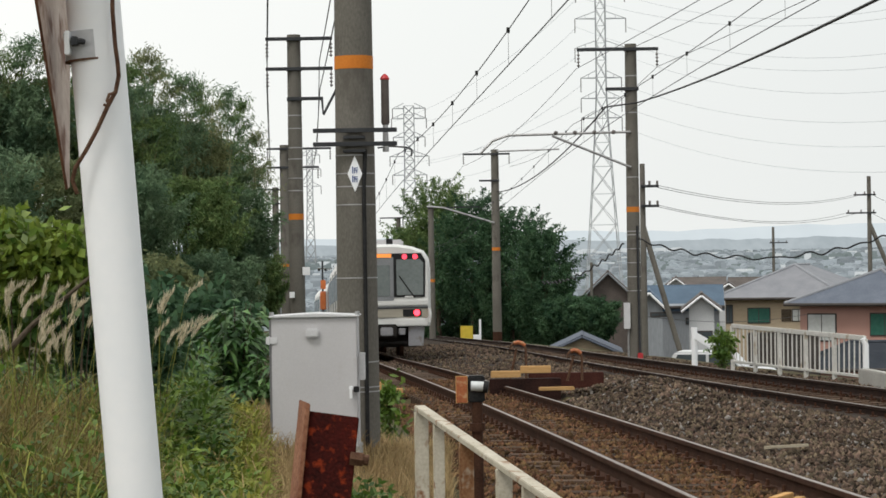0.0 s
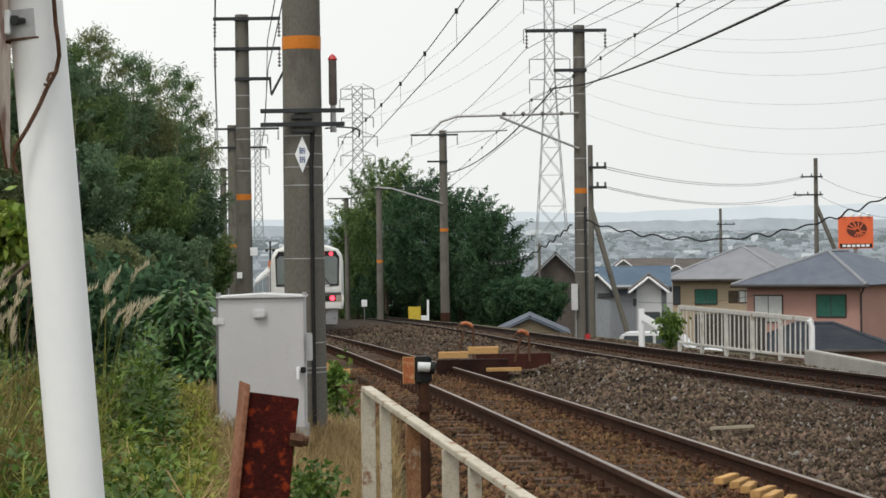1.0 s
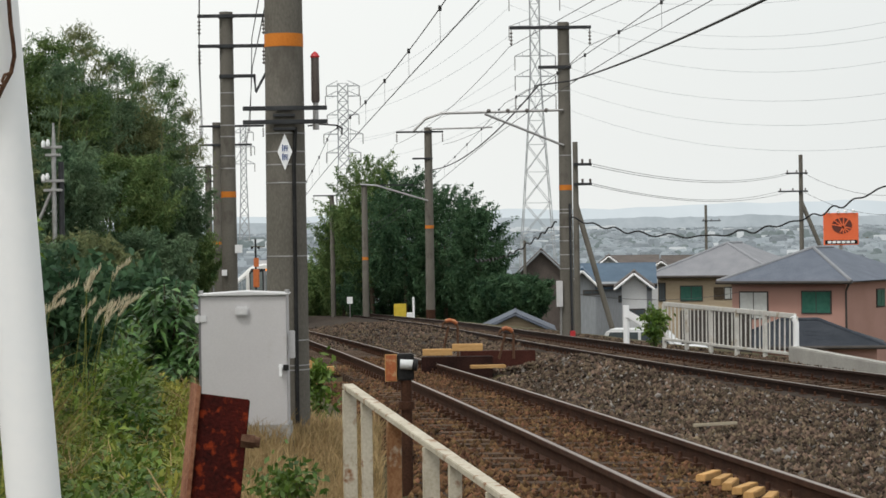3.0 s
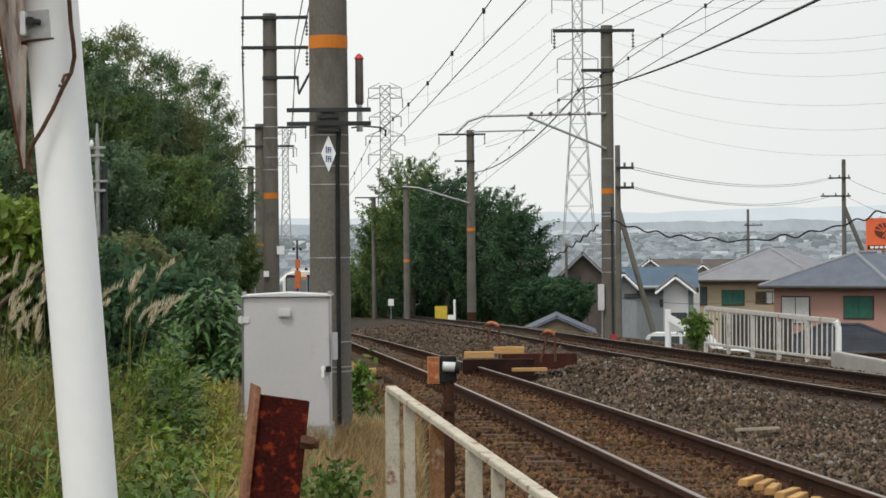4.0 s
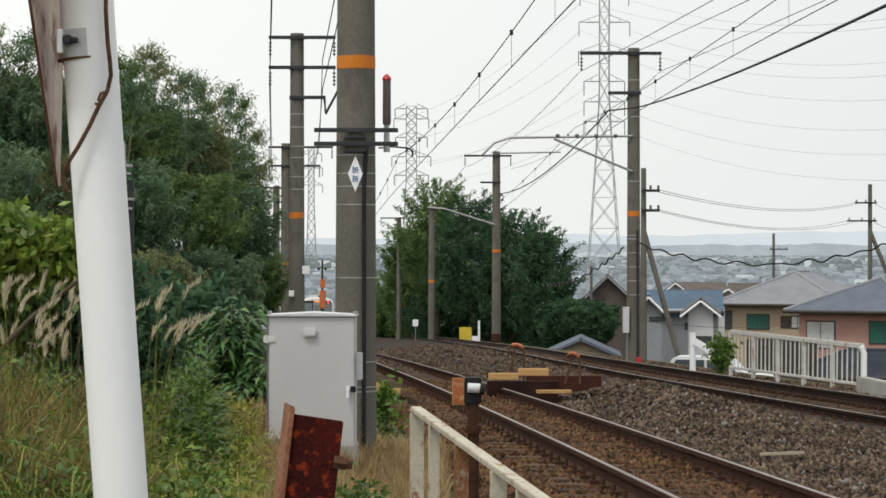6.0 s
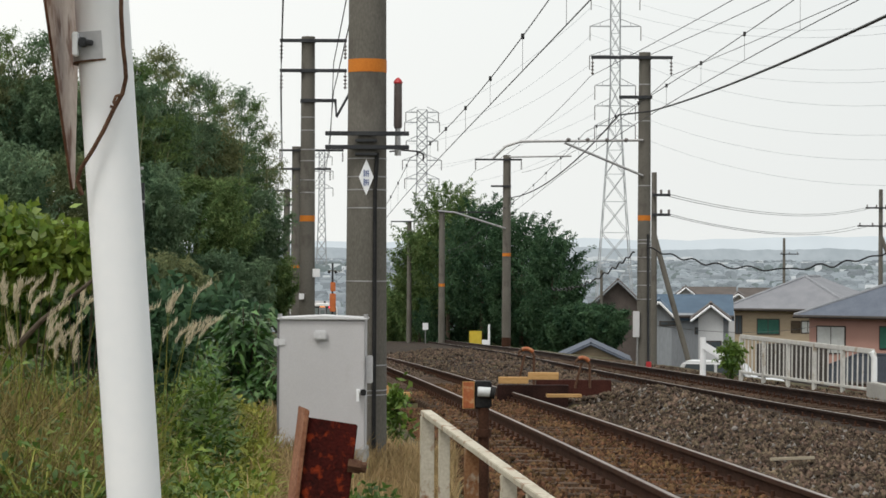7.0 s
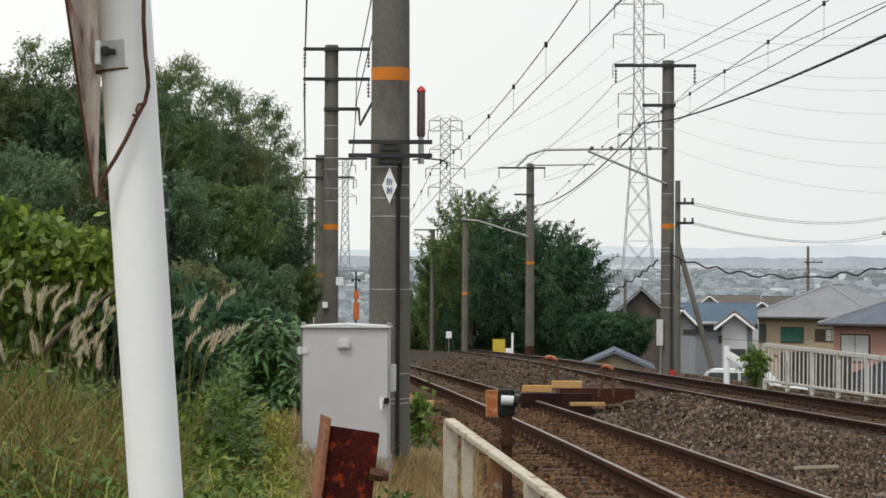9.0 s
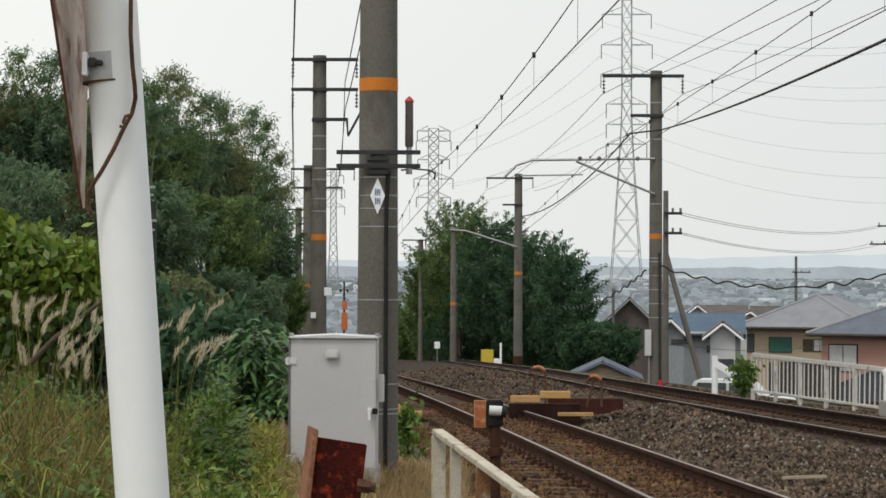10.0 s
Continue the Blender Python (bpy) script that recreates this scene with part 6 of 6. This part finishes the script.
# wooded bank on the left: (x, y, crown height, radius, half height)
BANK = [((-6.943, 74, 4.123), 0.881, 1.2333, 1), ((-7.313, 68, 4.354), 1.0038, 1.3276, 1), ((-7.915, 64, 4.468), 0.8381, 1.4019, 1), ((-9.311, 62, 5.039), 1.2548, 1.6976, 0), ((-10.51, 60, 4.98), 1.1429, 1.3571, 0),
        ((-12.149, 60, 5.22), 1.4286, 1.6429, 0), ((-5.969, 68, 2.26), 1.0038, 1.4571, 1), ((-6.481, 60, 2.202), 1.2143, 1.5714, 1), ((-7.443, 55, 2.437), 1.244, 1.5714, 0), ((-8.582, 52, 2.54), 1.3619, 1.4857, 0),
        ((-10.036, 50, 2.651), 1.5476, 1.5476, 0), ((-5.894, 75, 0.71), 0.75, 1.1071, 1), ((-5.403, 56, 0.818), 1.0, 1.0, 0), ((-5.754, 46, 0.869), 0.9857, 0.8762, 0), ((-6.652, 42, 1.054), 1.1, 0.9, 0), ((-11.2, 61, 5.0), 1.2, 1.4, 0), ((-13.0, 61, 4.2), 1.4, 2.0, 0)]
for i, ((x, y, z), rx, rz, f) in enumerate(BANK):
    tree(x, y, z, rx, rz * 0.78, 20 + i, (LEAF_BANK, LEAF_OLIVE, LEAF_BANK, LEAF_WOOD)[i % 4], "feathery bamboo-like tree on the wooded bank" if f else "dark leafy tree on the wooded bank", 0.125, 125, 175, 0.5 if f else 0.3)


def bamboo(tip, seed):
    rng = np.random.default_rng(seed)
    x, y, zt = tip
    zt += 0.2
    bend = rng.uniform(-0.5, 0.6)
    gz = ground_z(x - bend, y) - 0.2
    b = thing("bamboo", (x - bend, y, gz), "tall arching bamboo with feathery leaf sprays", "bamboo", "bamboo of the wooded bank")
    h = zt - gz
    pts = [Vector((bend * max(0, t - 0.45) ** 2 * 3.3, 0, h * (t if t < 0.8 else 0.8 + (t - 0.8) * 0.95))) for t in (0, 0.25, 0.5, 0.65, 0.75, 0.83, 0.9, 0.96, 1.0)]
    part("culm", Shape().tube(pts, [0.04, 0.038, 0.034, 0.028, 0.022, 0.017, 0.012, 0.008, 0.004], 7), CULM, b, "yellow-green culm", smooth=True)
    cloud = []
    for k in range(38):
        t = 0.3 + 0.7 * rng.random() ** 0.8
        i = t * 8
        p = np.array(pts[min(7, int(i))].lerp(pts[min(8, int(i) + 1)], i - int(i)))
        a = rng.uniform(0, 6.28)
        reach = (1.15 - t) * 1.1 + 0.15
        q = p + np.array([math.cos(a) * reach, math.sin(a) * reach, rng.uniform(0.0, 0.35)])
        s = rng.uniform(0.15, 1, (42, 1))
        cloud.append(p + (q - p) * s + rng.normal(size=(42, 3)) * 0.09 * s)
    v, f = leaf_cloud(rng, np.concatenate(cloud), 0.16, 0.03, 0.9)
    mat = (LEAF_BANK, LEAF_WOOD, LEAF_OLIVE)[seed % 3]
    part("sprays", raw_mesh("sprays", v, f, mat), mat, b, "feathery leaf sprays")["kind"] = "stuff"


CULM = material("bamboo_culm", (0.09, 0.11, 0.04), (0.18, 0.19, 0.08), 0.5, 0, 2, 20, 0)
for i, tip in enumerate(((-7.75, 63, 7.003), (-7.529, 64, 6.702), (-8.226, 62, 6.38), (-7.457, 66, 6.385), (-7.062, 66, 6.505), (-6.925, 68, 6.356), (-6.802, 70, 6.041), (-6.488, 71, 6.487), (-6.035, 72, 6.239), (-5.857, 73, 5.256), (-7.711, 60, 5.793), (-8.547, 62, 6.681), (-9.692, 60, 7.039), (-10.477, 60, 7.094), (-11.262, 60, 7.135), (-5.748, 75, 4.369), (-6.848, 66, 5.165), (-7.242, 62, 5.11))):
    bamboo(tip, 200 + i)

# clump of trees beyond the far track
CLUMP = [((-0.361, 172, 2.63), 2.539, 3.8905, 1), ((-2.568, 180, -0.289), 1.7143, 3.8571, 1), ((2.022, 168, 0.968), 2.8, 4.4, 0), ((4.723, 165, 0.15), 2.5536, 4.3214, 0), ((6.473, 160, -0.598), 1.9048, 3.8095, 0), ((0.585, 174, -2.76), 2.85, 2.45, 0), ((5.1, 172, -2.99), 3.2, 2.5, 0), ((7.999, 150, -2.634), 1.7857, 1.3571, 0), ((-4.337, 190, -3.083), 2.2619, 2.2619, 1), ((9.302, 148, -2.6), 1.4095, 1.1981, 0)]
for i, ((x, y, z), rx, rz, f) in enumerate(CLUMP):
    tree(x, y, z, rx, rz, 60 + i, LEAF_WOOD if f else LEAF_DARK, "dark green tree in a clump beyond the far track", 0.25, 140, 160, 0.6, group="trees beyond the far track")


def shrub(x, y, zc, rx, rz, seed, mat, leaf, k, per, label, wide=0.5):
    rng = np.random.default_rng(seed)
    gz = ground_z(x, y) - 0.1
    s = thing("shrub", (x, y, gz), label, "shrub", "shrubs of the bank")
    hc = max(zc - gz, 0.3)
    for i in range(5):
        a = rng.uniform(0, 6.28)
        tip = Vector((math.cos(a) * rx * 0.7, math.sin(a) * rx * 0.7, hc + rz * rng.uniform(0.0, 0.8)))
        part("stem", Shape().tube([(0, 0, 0), tuple(tip * 0.5), tuple(tip)], [0.005, 0.004, 0.002], 6), BARK, s)
    p = clumps(rng, k, per, rx, rx, rz, 0.12 * (rx + rz) / 2 + 0.04)
    v, f = leaf_cloud(rng, p + (0, 0, hc), leaf, leaf * wide, 0.7)
    part("leaves", raw_mesh("leaves", v, f, mat), mat, s, "layered pointed leaves")


def drooping_shrub(x, y, height, wide, seed, stems, mat, leaf, label):
    """Arching stems with long pointed leaves that hang outward."""
    rng = np.random.default_rng(seed)
    gz = ground_z(x, y) - 0.1
    s = thing("shrub", (x, y, gz), label, "shrub", "shrubs of the bank")
    pts, way = [], []
    for i in range(stems):
        a = rng.uniform(0, 6.28)
        out = np.array([math.cos(a), math.sin(a), 0]) * wide * rng.uniform(0.2, 1)
        h = height * rng.uniform(0.55, 1.0) * (1 - 0.35 * np.linalg.norm(out) / wide)
        line = [out * t**1.5 + np.array([0, 0, h * t]) for t in (0, 0.35, 0.7, 1)]
        part("stem", Shape().tube(line, [0.012, 0.009, 0.006, 0.003], 6), BARK, s)
        for t in rng.uniform(0.2, 1.0, 60):
            b = rng.uniform(0, 6.28)
            o = np.array([math.cos(b), math.sin(b), rng.uniform(-0.75, 0.25)])
            pts.append(out * t**1.5 + np.array([0, 0, h * t]) + o * leaf * rng.uniform(0.1, 0.9))
            way.append(o)
    v, f = bent_leaves(rng, np.array(pts), np.array(way), leaf, leaf * 0.27)
    part("leaves", raw_mesh("leaves", v, f, mat), mat, s, "long pointed drooping leaves")


def bent_leaves(rng, pts, way, length, width):
    """Pointed leaves along given directions, each bent down at its middle."""
    n = len(pts)
    d = unit(way + rng.normal(size=(n, 3)) * 0.25)
    s = unit(np.cross(d, np.array([0, 0, 1.0]) + rng.normal(size=(n, 3)) * 0.35))
    L, W = length * rng.uniform(0.6, 1.35, (n, 1)), width * rng.uniform(0.7, 1.3, (n, 1))
    down = np.array([0, 0, -1.0]) * L
    mid = pts + d * L * 0.5 - down * 0.03
    v = np.stack([pts, mid + s * W / 2, mid - s * W / 2, pts + d * L + down * 0.22], 1).reshape(-1, 3)
    k = 4 * np.arange(n)[:, None]
    return v, np.concatenate([k + (0, 1, 2), k + (1, 3, 2)], 0)


def fan_spot(rng, span):
    """A spot on the bank in a fan (side slope from, to, distance from, to)."""
    y = rng.uniform(span[2], span[3])
    return rng.uniform(span[0], span[1]) * y, y


def tussocks(name, count, span, per, height, width, spread, droop, mat, label, seed, category="grass"):
    """Tufts of arching blades."""
    rng = np.random.default_rng(seed)
    v = []
    s = np.array([0, 0.35, 0.7, 1.0])[None, :, None]
    for i in range(count):
        x, y = fan_spot(rng, span)
        h = height * rng.uniform(0.55, 1.2)
        a, c = rng.uniform(0, 6.28, per), rng.uniform(0, 6.28, per)
        root = np.stack([x + rng.normal(size=per) * 0.05, y + rng.normal(size=per) * 0.05, np.full(per, ground_z(x, y) - 0.02)], 1)[:, None, :]
        d = np.stack([np.cos(a), np.sin(a), 0 * a], 1)[:, None, :] * (h * spread * rng.uniform(0.1, 1, per))[:, None, None]
        hb = (h * rng.uniform(0.5, 1.05, per))[:, None, None]
        line = root + d * s**1.6 + np.array([0, 0, 1.0]) * hb * (s * (1 + droop) - droop * s**2.4)
        side = np.stack([np.cos(c), np.sin(c), 0 * c], 1)[:, None, :] * width / 2 * np.array([1, 0.95, 0.65, 0.06])[None, :, None]
        v.append(np.stack([line - side, line + side], 2).reshape(-1, 3))
    v = np.concatenate(v)
    k = 8 * np.arange(len(v) // 8)[:, None]
    f = np.concatenate([k + (2 * j, 2 * j + 1, 2 * j + 3, 2 * j + 2) for j in range(3)], 0)
    return tagged(new(name, raw_mesh(name, v, f, mat)), label, category, kind="stuff")


def leaf_mounds(name, count, span, per, r, h, leaf, width, mat, label, seed):
    """Low leafy plants: domes of leaves that point outward and hang."""
    rng = np.random.default_rng(seed)
    pts, way = [], []
    for i in range(count):
        x, y = fan_spot(rng, span)
        u = unit(rng.normal(size=(per, 3)))
        u[:, 2] = np.abs(u[:, 2])
        k = rng.uniform(0.5, 1.3)
        pts.append(np.array([x, y, ground_z(x, y) + 0.02]) + u * (r * k, r * k, h * k * rng.uniform(0.6, 1.3)) * rng.uniform(0.35, 1, (per, 1)))
        way.append(u * (1, 1, 0.7) + (0, 0, -0.15))
    v, f = bent_leaves(rng, np.concatenate(pts), np.concatenate(way), leaf, width)
    return tagged(new(name, raw_mesh(name, v, f, mat)), label, "weeds", kind="stuff")


drooping_shrub(-2.2, 25, 1.55, 0.5, 3, 16, LEAF_GLOSS, 0.2, "glossy shrub with drooping pointed leaves beside the cabinet")
drooping_shrub(-1.95, 24.3, 0.85, 0.42, 4, 13, LEAF_GLOSS, 0.16, "low glossy shrub on the grassy bank")
drooping_shrub(-2.55, 23.5, 0.8, 0.4, 6, 12, LEAF_GLOSS, 0.15, "low glossy shrub on the grassy bank")
shrub(*(-3.039, 28, 0.948), 0.5333, 0.5333, 7, LEAF_DARK, 0.14, 50, 40, "dark shrub on the grassy bank")
shrub(*(-2.6, 28, 0.6), 0.5, 0.55, 14, LEAF_DARK, 0.13, 50, 40, "dark shrub on the grassy bank")
shrub(*(-2.873, 16, 1.683), 0.3429, 0.2667, 8, LEAF_LIME, 0.085, 60, 30, "bright lime-green climber on the bank", 0.6)
shrub(*(-3.215, 16, 1.746), 0.3048, 0.3048, 18, LEAF_LIME, 0.085, 55, 30, "bright lime-green climber on the bank", 0.6)
shrub(*(-2.937, 17, 1.302), 0.4857, 0.3238, 19, LEAF_BRIGHT, 0.1, 60, 34, "leafy undergrowth on the bank", 0.6)
shrub(*(-3.463, 17, 1.31), 0.4857, 0.3238, 21, LEAF_LIME, 0.1, 50, 34, "leafy undergrowth on the bank", 0.6)
shrub(*(-2.373, 17, 1.131), 0.4048, 0.3643, 22, LEAF_DARK, 0.08, 70, 40, "leafy undergrowth on the bank", 0.6)
shrub(*(-2.492, 16, 1.658), 0.2095, 0.2095, 9, LEAF_LIME, 0.1, 24, 26, "bright lime-green climber on the bank", 0.6)
shrub(*(-2.192, 18, 1.013), 0.2143, 0.3857, 10, LEAF_DARK, 0.1, 40, 40, "dark weedy shrub on the bank")
shrub(*(-0.615, 25, 0.032), 0.0833, 0.3571, 11, LEAF_BRIGHT, 0.09, 22, 24, "leafy weeds behind the pole")
shrub(*(-0.323, 9, 0.66), 0.09, 0.06, 13, LEAF_WEED, 0.035, 26, 20, "low green weeds at the foot of the steel post")
shrub(*(6.225, 53, -0.517), 0.3029, 0.4038, 12, LEAF_BRIGHT, 0.12, 30, 30, "small bush beside the white railing")


def blades(name, count, region, height, width, mat, label, seed, lean=0.5):
    """Short bent blades of grass over a fan of ground: x from, x to (at the far end), y from, y to, bareness."""
    rng = np.random.default_rng(seed)
    v, f = [], []
    while len(v) < 6 * count:
        y = rng.uniform(region[2], region[3])
        x = rng.uniform(region[0], region[1]) * y / region[3]
        if noise.noise(Vector((x * 2.2, y * 0.9, seed))) < region[4] - 0.3 * rng.random() or x > near_x(y) - 1.25:
            continue
        z = ground_z(x, y) - 0.02
        h = height * rng.uniform(0.45, 1.3)
        a, b = rng.uniform(0, 6.28), rng.uniform(0, 6.28)
        dx, dy = math.cos(a) * h * lean * rng.random(), math.sin(a) * h * lean * rng.random()
        sx, sy = math.cos(b) * width / 2, math.sin(b) * width / 2
        v += [(x - sx, y - sy, z), (x + sx, y + sy, z), (x + dx * 0.35 + sx * 0.8, y + dy * 0.35 + sy * 0.8, z + h * 0.6), (x + dx * 0.35 - sx * 0.8, y + dy * 0.35 - sy * 0.8, z + h * 0.6),
              (x + dx + sx * 0.1, y + dy + sy * 0.1, z + h * 0.95), (x + dx - sx * 0.1, y + dy - sy * 0.1, z + h * 0.95)]
        i = len(v) - 6
        f += [(i, i + 1, i + 2, i + 3), (i + 3, i + 2, i + 4, i + 5)]
    return tagged(new(name, raw_mesh(name, v, f, mat)), label, "grass", kind="stuff")


blades("dry_grass", 24000, (-1.9, 0.05, 7, 24, -0.5), 0.2, 0.009, GRASS_DRY, "dry straw-coloured grass round the cabinet", 2, 0.9)
# long grass: a browning mound, silver grass leaves and green tufts
tussocks("brown_grass", 70, (-0.215, -0.15, 11.0, 13.4), 34, 0.62, 0.007, 1.3, 1.7, GRASS_BROWN, "fine browning grass drooping over the bank", 4)
tussocks("green_mound_grass", 45, (-0.215, -0.15, 10.8, 13.0), 22, 0.5, 0.011, 1.2, 1.5, GRASS, "green blades through the browning grass", 6)
tussocks("tall_grass", 34, (-0.215, -0.14, 13.4, 16.0), 26, 0.85, 0.012, 0.8, 0.6, GRASS_BROWN, "long arching leaves of silver grass", 3)
tussocks("green_tall_grass", 22, (-0.215, -0.145, 14.0, 17.0), 24, 0.7, 0.014, 0.8, 0.7, GRASS, "tall arching green grass on the bank", 7)
tussocks("grass", 90, (-0.205, -0.11, 10.2, 12.6), 22, 0.26, 0.014, 1.1, 1.2, LEAF_BRIGHT, "rough green grass on the bank", 1)
tussocks("low_grass", 240, (-0.14, -0.078, 14.0, 23.0), 20, 0.2, 0.015, 1.3, 1.2, GRASS, "low yellow-green grass on the bank", 8)
tussocks("straw", 70, (-0.145, -0.075, 12.0, 22.0), 12, 0.34, 0.009, 1.3, 1.0, GRASS_DRY, "stray straw stalks among the weeds", 5)

# ---- weeds, plumes and ballast ----
leaf_mounds("dark_weeds", 380, (-0.205, -0.095, 11.0, 22.0), 60, 0.18, 0.28, 0.08, 0.032, LEAF_WEED, "dark green leafy weeds on the bank", 33)
leaf_mounds("weeds", 420, (-0.145, -0.077, 13.5, 22.5), 50, 0.15, 0.2, 0.1, 0.024, LEAF_YELLOW, "yellow-green leafy weeds on the bank", 31)
leaf_mounds("ground_weeds", 280, (-0.205, -0.085, 10.5, 20.0), 44, 0.14, 0.22, 0.09, 0.034, LEAF_BRIGHT, "low green leafy weeds on the bank", 32)
leaf_mounds("tall_weeds", 110, (-0.132, -0.1, 17.0, 21.5), 80, 0.2, 0.55, 0.1, 0.034, LEAF_WEED, "tall leafy weeds below the plumes", 34)
leaf_mounds("bright_tall_weeds", 60, (-0.135, -0.105, 15.5, 20.0), 60, 0.16, 0.5, 0.1, 0.03, LEAF_LIME, "bright leafy weeds among the silver grass", 36)
leaf_mounds("mound_weeds", 210, (-0.215, -0.145, 10.6, 14.5), 60, 0.2, 0.55, 0.075, 0.028, LEAF_WEED, "leafy weeds under the browning grass", 35)


def plumes(count, seed):
    rng = np.random.default_rng(seed)
    for k in range(count):
        y = rng.uniform(11.5, 15.0)
        x = (rng.uniform(-0.212, -0.15) if k % 6 else rng.uniform(-0.132, -0.12)) * y
        z = ground_z(x, y)
        top = 1.6 - rng.uniform(0.012, 0.042) * y
        p = thing("silver_grass", (x, y, z), "silver grass stem with a pale feathery plume", "silver grass", "silver grass on the bank")
        h = max(0.5, top - z)
        a = rng.uniform(-0.25, 0.35)
        part("stalk", Shape().tube([(0, 0, 0), (a * 0.3 * h, 0, h * 0.6), (a * 0.6 * h, 0, h)], [0.0025, 0.0018, 0.0012], 5), GRASS, p)
        n = 90
        t = rng.uniform(0, 1, (n, 1))
        bow = np.array([a * 0.2 + 0.035, 0, -0.02])
        pts = np.array([a * 0.6 * h, 0, h - 0.03]) + t * np.array([a * 0.12, 0, 0.13]) + bow * t**2 + rng.normal(size=(n, 3)) * 0.006 * (1.1 - t)
        v, f = leaf_cloud(rng, pts, 0.045, 0.004, 0.0, np.array([a * 1.2 + 0.8, 0, 3.2]))
        part("plume", raw_mesh("plume", v, f, PLUME), PLUME, p, "pale feathery plume")


plumes(44, 41)
branch = Shape().tube([(-2.197, 12, 1.169), (-2.074, 12, 1.298), (-1.959, 12, 1.388), (-1.785, 12, 1.528)], [0.016, 0.013, 0.012, 0.008], 8)
tagged(part("dead_branch", branch, BARK, None, "", smooth=True), "bare brown branch lying across the weeds", "branch")


def stones(name, count, y0, y1, lo, hi, size, mat, label, seed, power=1.6):
    rng = np.random.default_rng(seed)
    base = np.array([(1, 0, 0), (-1, 0, 0), (0, 1, 0), (0, -1, 0), (0, 0, 1), (0, 0, -1)], float)
    tri = np.array([(0, 2, 4), (2, 1, 4), (1, 3, 4), (3, 0, 4), (2, 0, 5), (1, 2, 5), (3, 1, 5), (0, 3, 5)])
    y = y0 + (y1 - y0) * rng.random(count) ** power
    c = np.empty((count, 3))
    for i in range(count):
        a, b = lo(y[i]), hi(y[i])
        x = a + (b - a) * rng.random()
        c[i] = (x, y[i], ground_z(x, y[i]) + rng.uniform(-0.01, 0.025))
    s = size * rng.uniform(0.5, 1.25, (count, 1, 1)) * (1 + 0.35 * (y - y0) / (y1 - y0))[:, None, None]
    v = base[None] * rng.uniform(0.55, 1.15, (count, 6, 1)) * s + rng.normal(size=(count, 6, 3)) * s * 0.22
    a = rng.uniform(0, 6.28, count)
    rot = np.zeros((count, 3, 3))
    rot[:, 0, 0], rot[:, 0, 1], rot[:, 1, 0], rot[:, 1, 1], rot[:, 2, 2] = np.cos(a), -np.sin(a), np.sin(a), np.cos(a), 1
    v = np.einsum("nij,nkj->nki", rot, v) + c[:, None, :]
    f = tri[None] + 6 * np.arange(count)[:, None, None]
    tagged(new(name, raw_mesh(name, v.reshape(-1, 3), f.reshape(-1, 3), mat)), label, "ballast", kind="stuff")


stones("pale_ballast", 3000, 13, 55, lambda y: near_x(y) + 0.75, lambda y: far_x(y) - 1.1, 0.034, STONE_PALE, "scattered pale stones in the ballast", 56)
stones("ballast", 58000, 13, 62, lambda y: near_x(y) + 0.75, lambda y: far_x(y) - 1.0, 0.034, STONE, "loose grey ballast stones between the tracks", 51)
stones("track_ballast", 17000, 11, 50, lambda y: near_x(y) - 0.5, lambda y: near_x(y) + 0.5, 0.03, STONE_RUST, "rust-stained ballast between the near rails", 52)
stones("side_ballast", 17000, 10, 45, lambda y: near_x(y) - 1.75, lambda y: near_x(y) - 0.62, 0.033, STONE_RUST, "brown ballast shoulder beside the near track", 53)
stones("distant_ballast", 9000, 58, 125, lambda y: near_x(y) - 1.5, lambda y: far_x(y) + 1.6, 0.055, STONE, "distant ballast round the tracks", 55, 1.1)
stones("far_track_ballast", 6500, 24, 90, lambda y: far_x(y) - 0.5, lambda y: far_x(y) + 0.5, 0.03, STONE_DARK, "dark ballast between the far rails", 57)
stones("far_ballast", 17000, 24, 90, lambda y: far_x(y) + 0.65, lambda y: far_x(y) + 3.2, 0.038, STONE, "grey ballast beside the far rails", 54)


# ---- what moves ----
def motions():
    rear = [(0, 76.4), (0.5, 86), (1, 96.5), (1.5, 108.5), (2, 121), (2.5, 133), (3, 145), (3.5, 156.5), (4, 168.5), (4.5, 180), (5.5, 204), (7, 240), (8.5, 276), (10, 312)]
    for k, car in enumerate(cars):
        rows = []
        for t, y in rear:
            a = y + 20.3 * k
            b = a + 15.0
            dx, dz = (near_x(b) - near_x(a)) / 15, (near_z(b) - near_z(a)) / 15
            shift = 0.27 * max(0, 1 - t)
            rows.append((t, pose(near_x(a) + shift, a, near_z(a), math.degrees(math.atan(dz)), 0, -math.degrees(math.atan(dx)))))
        walk(car, rows)


motions()
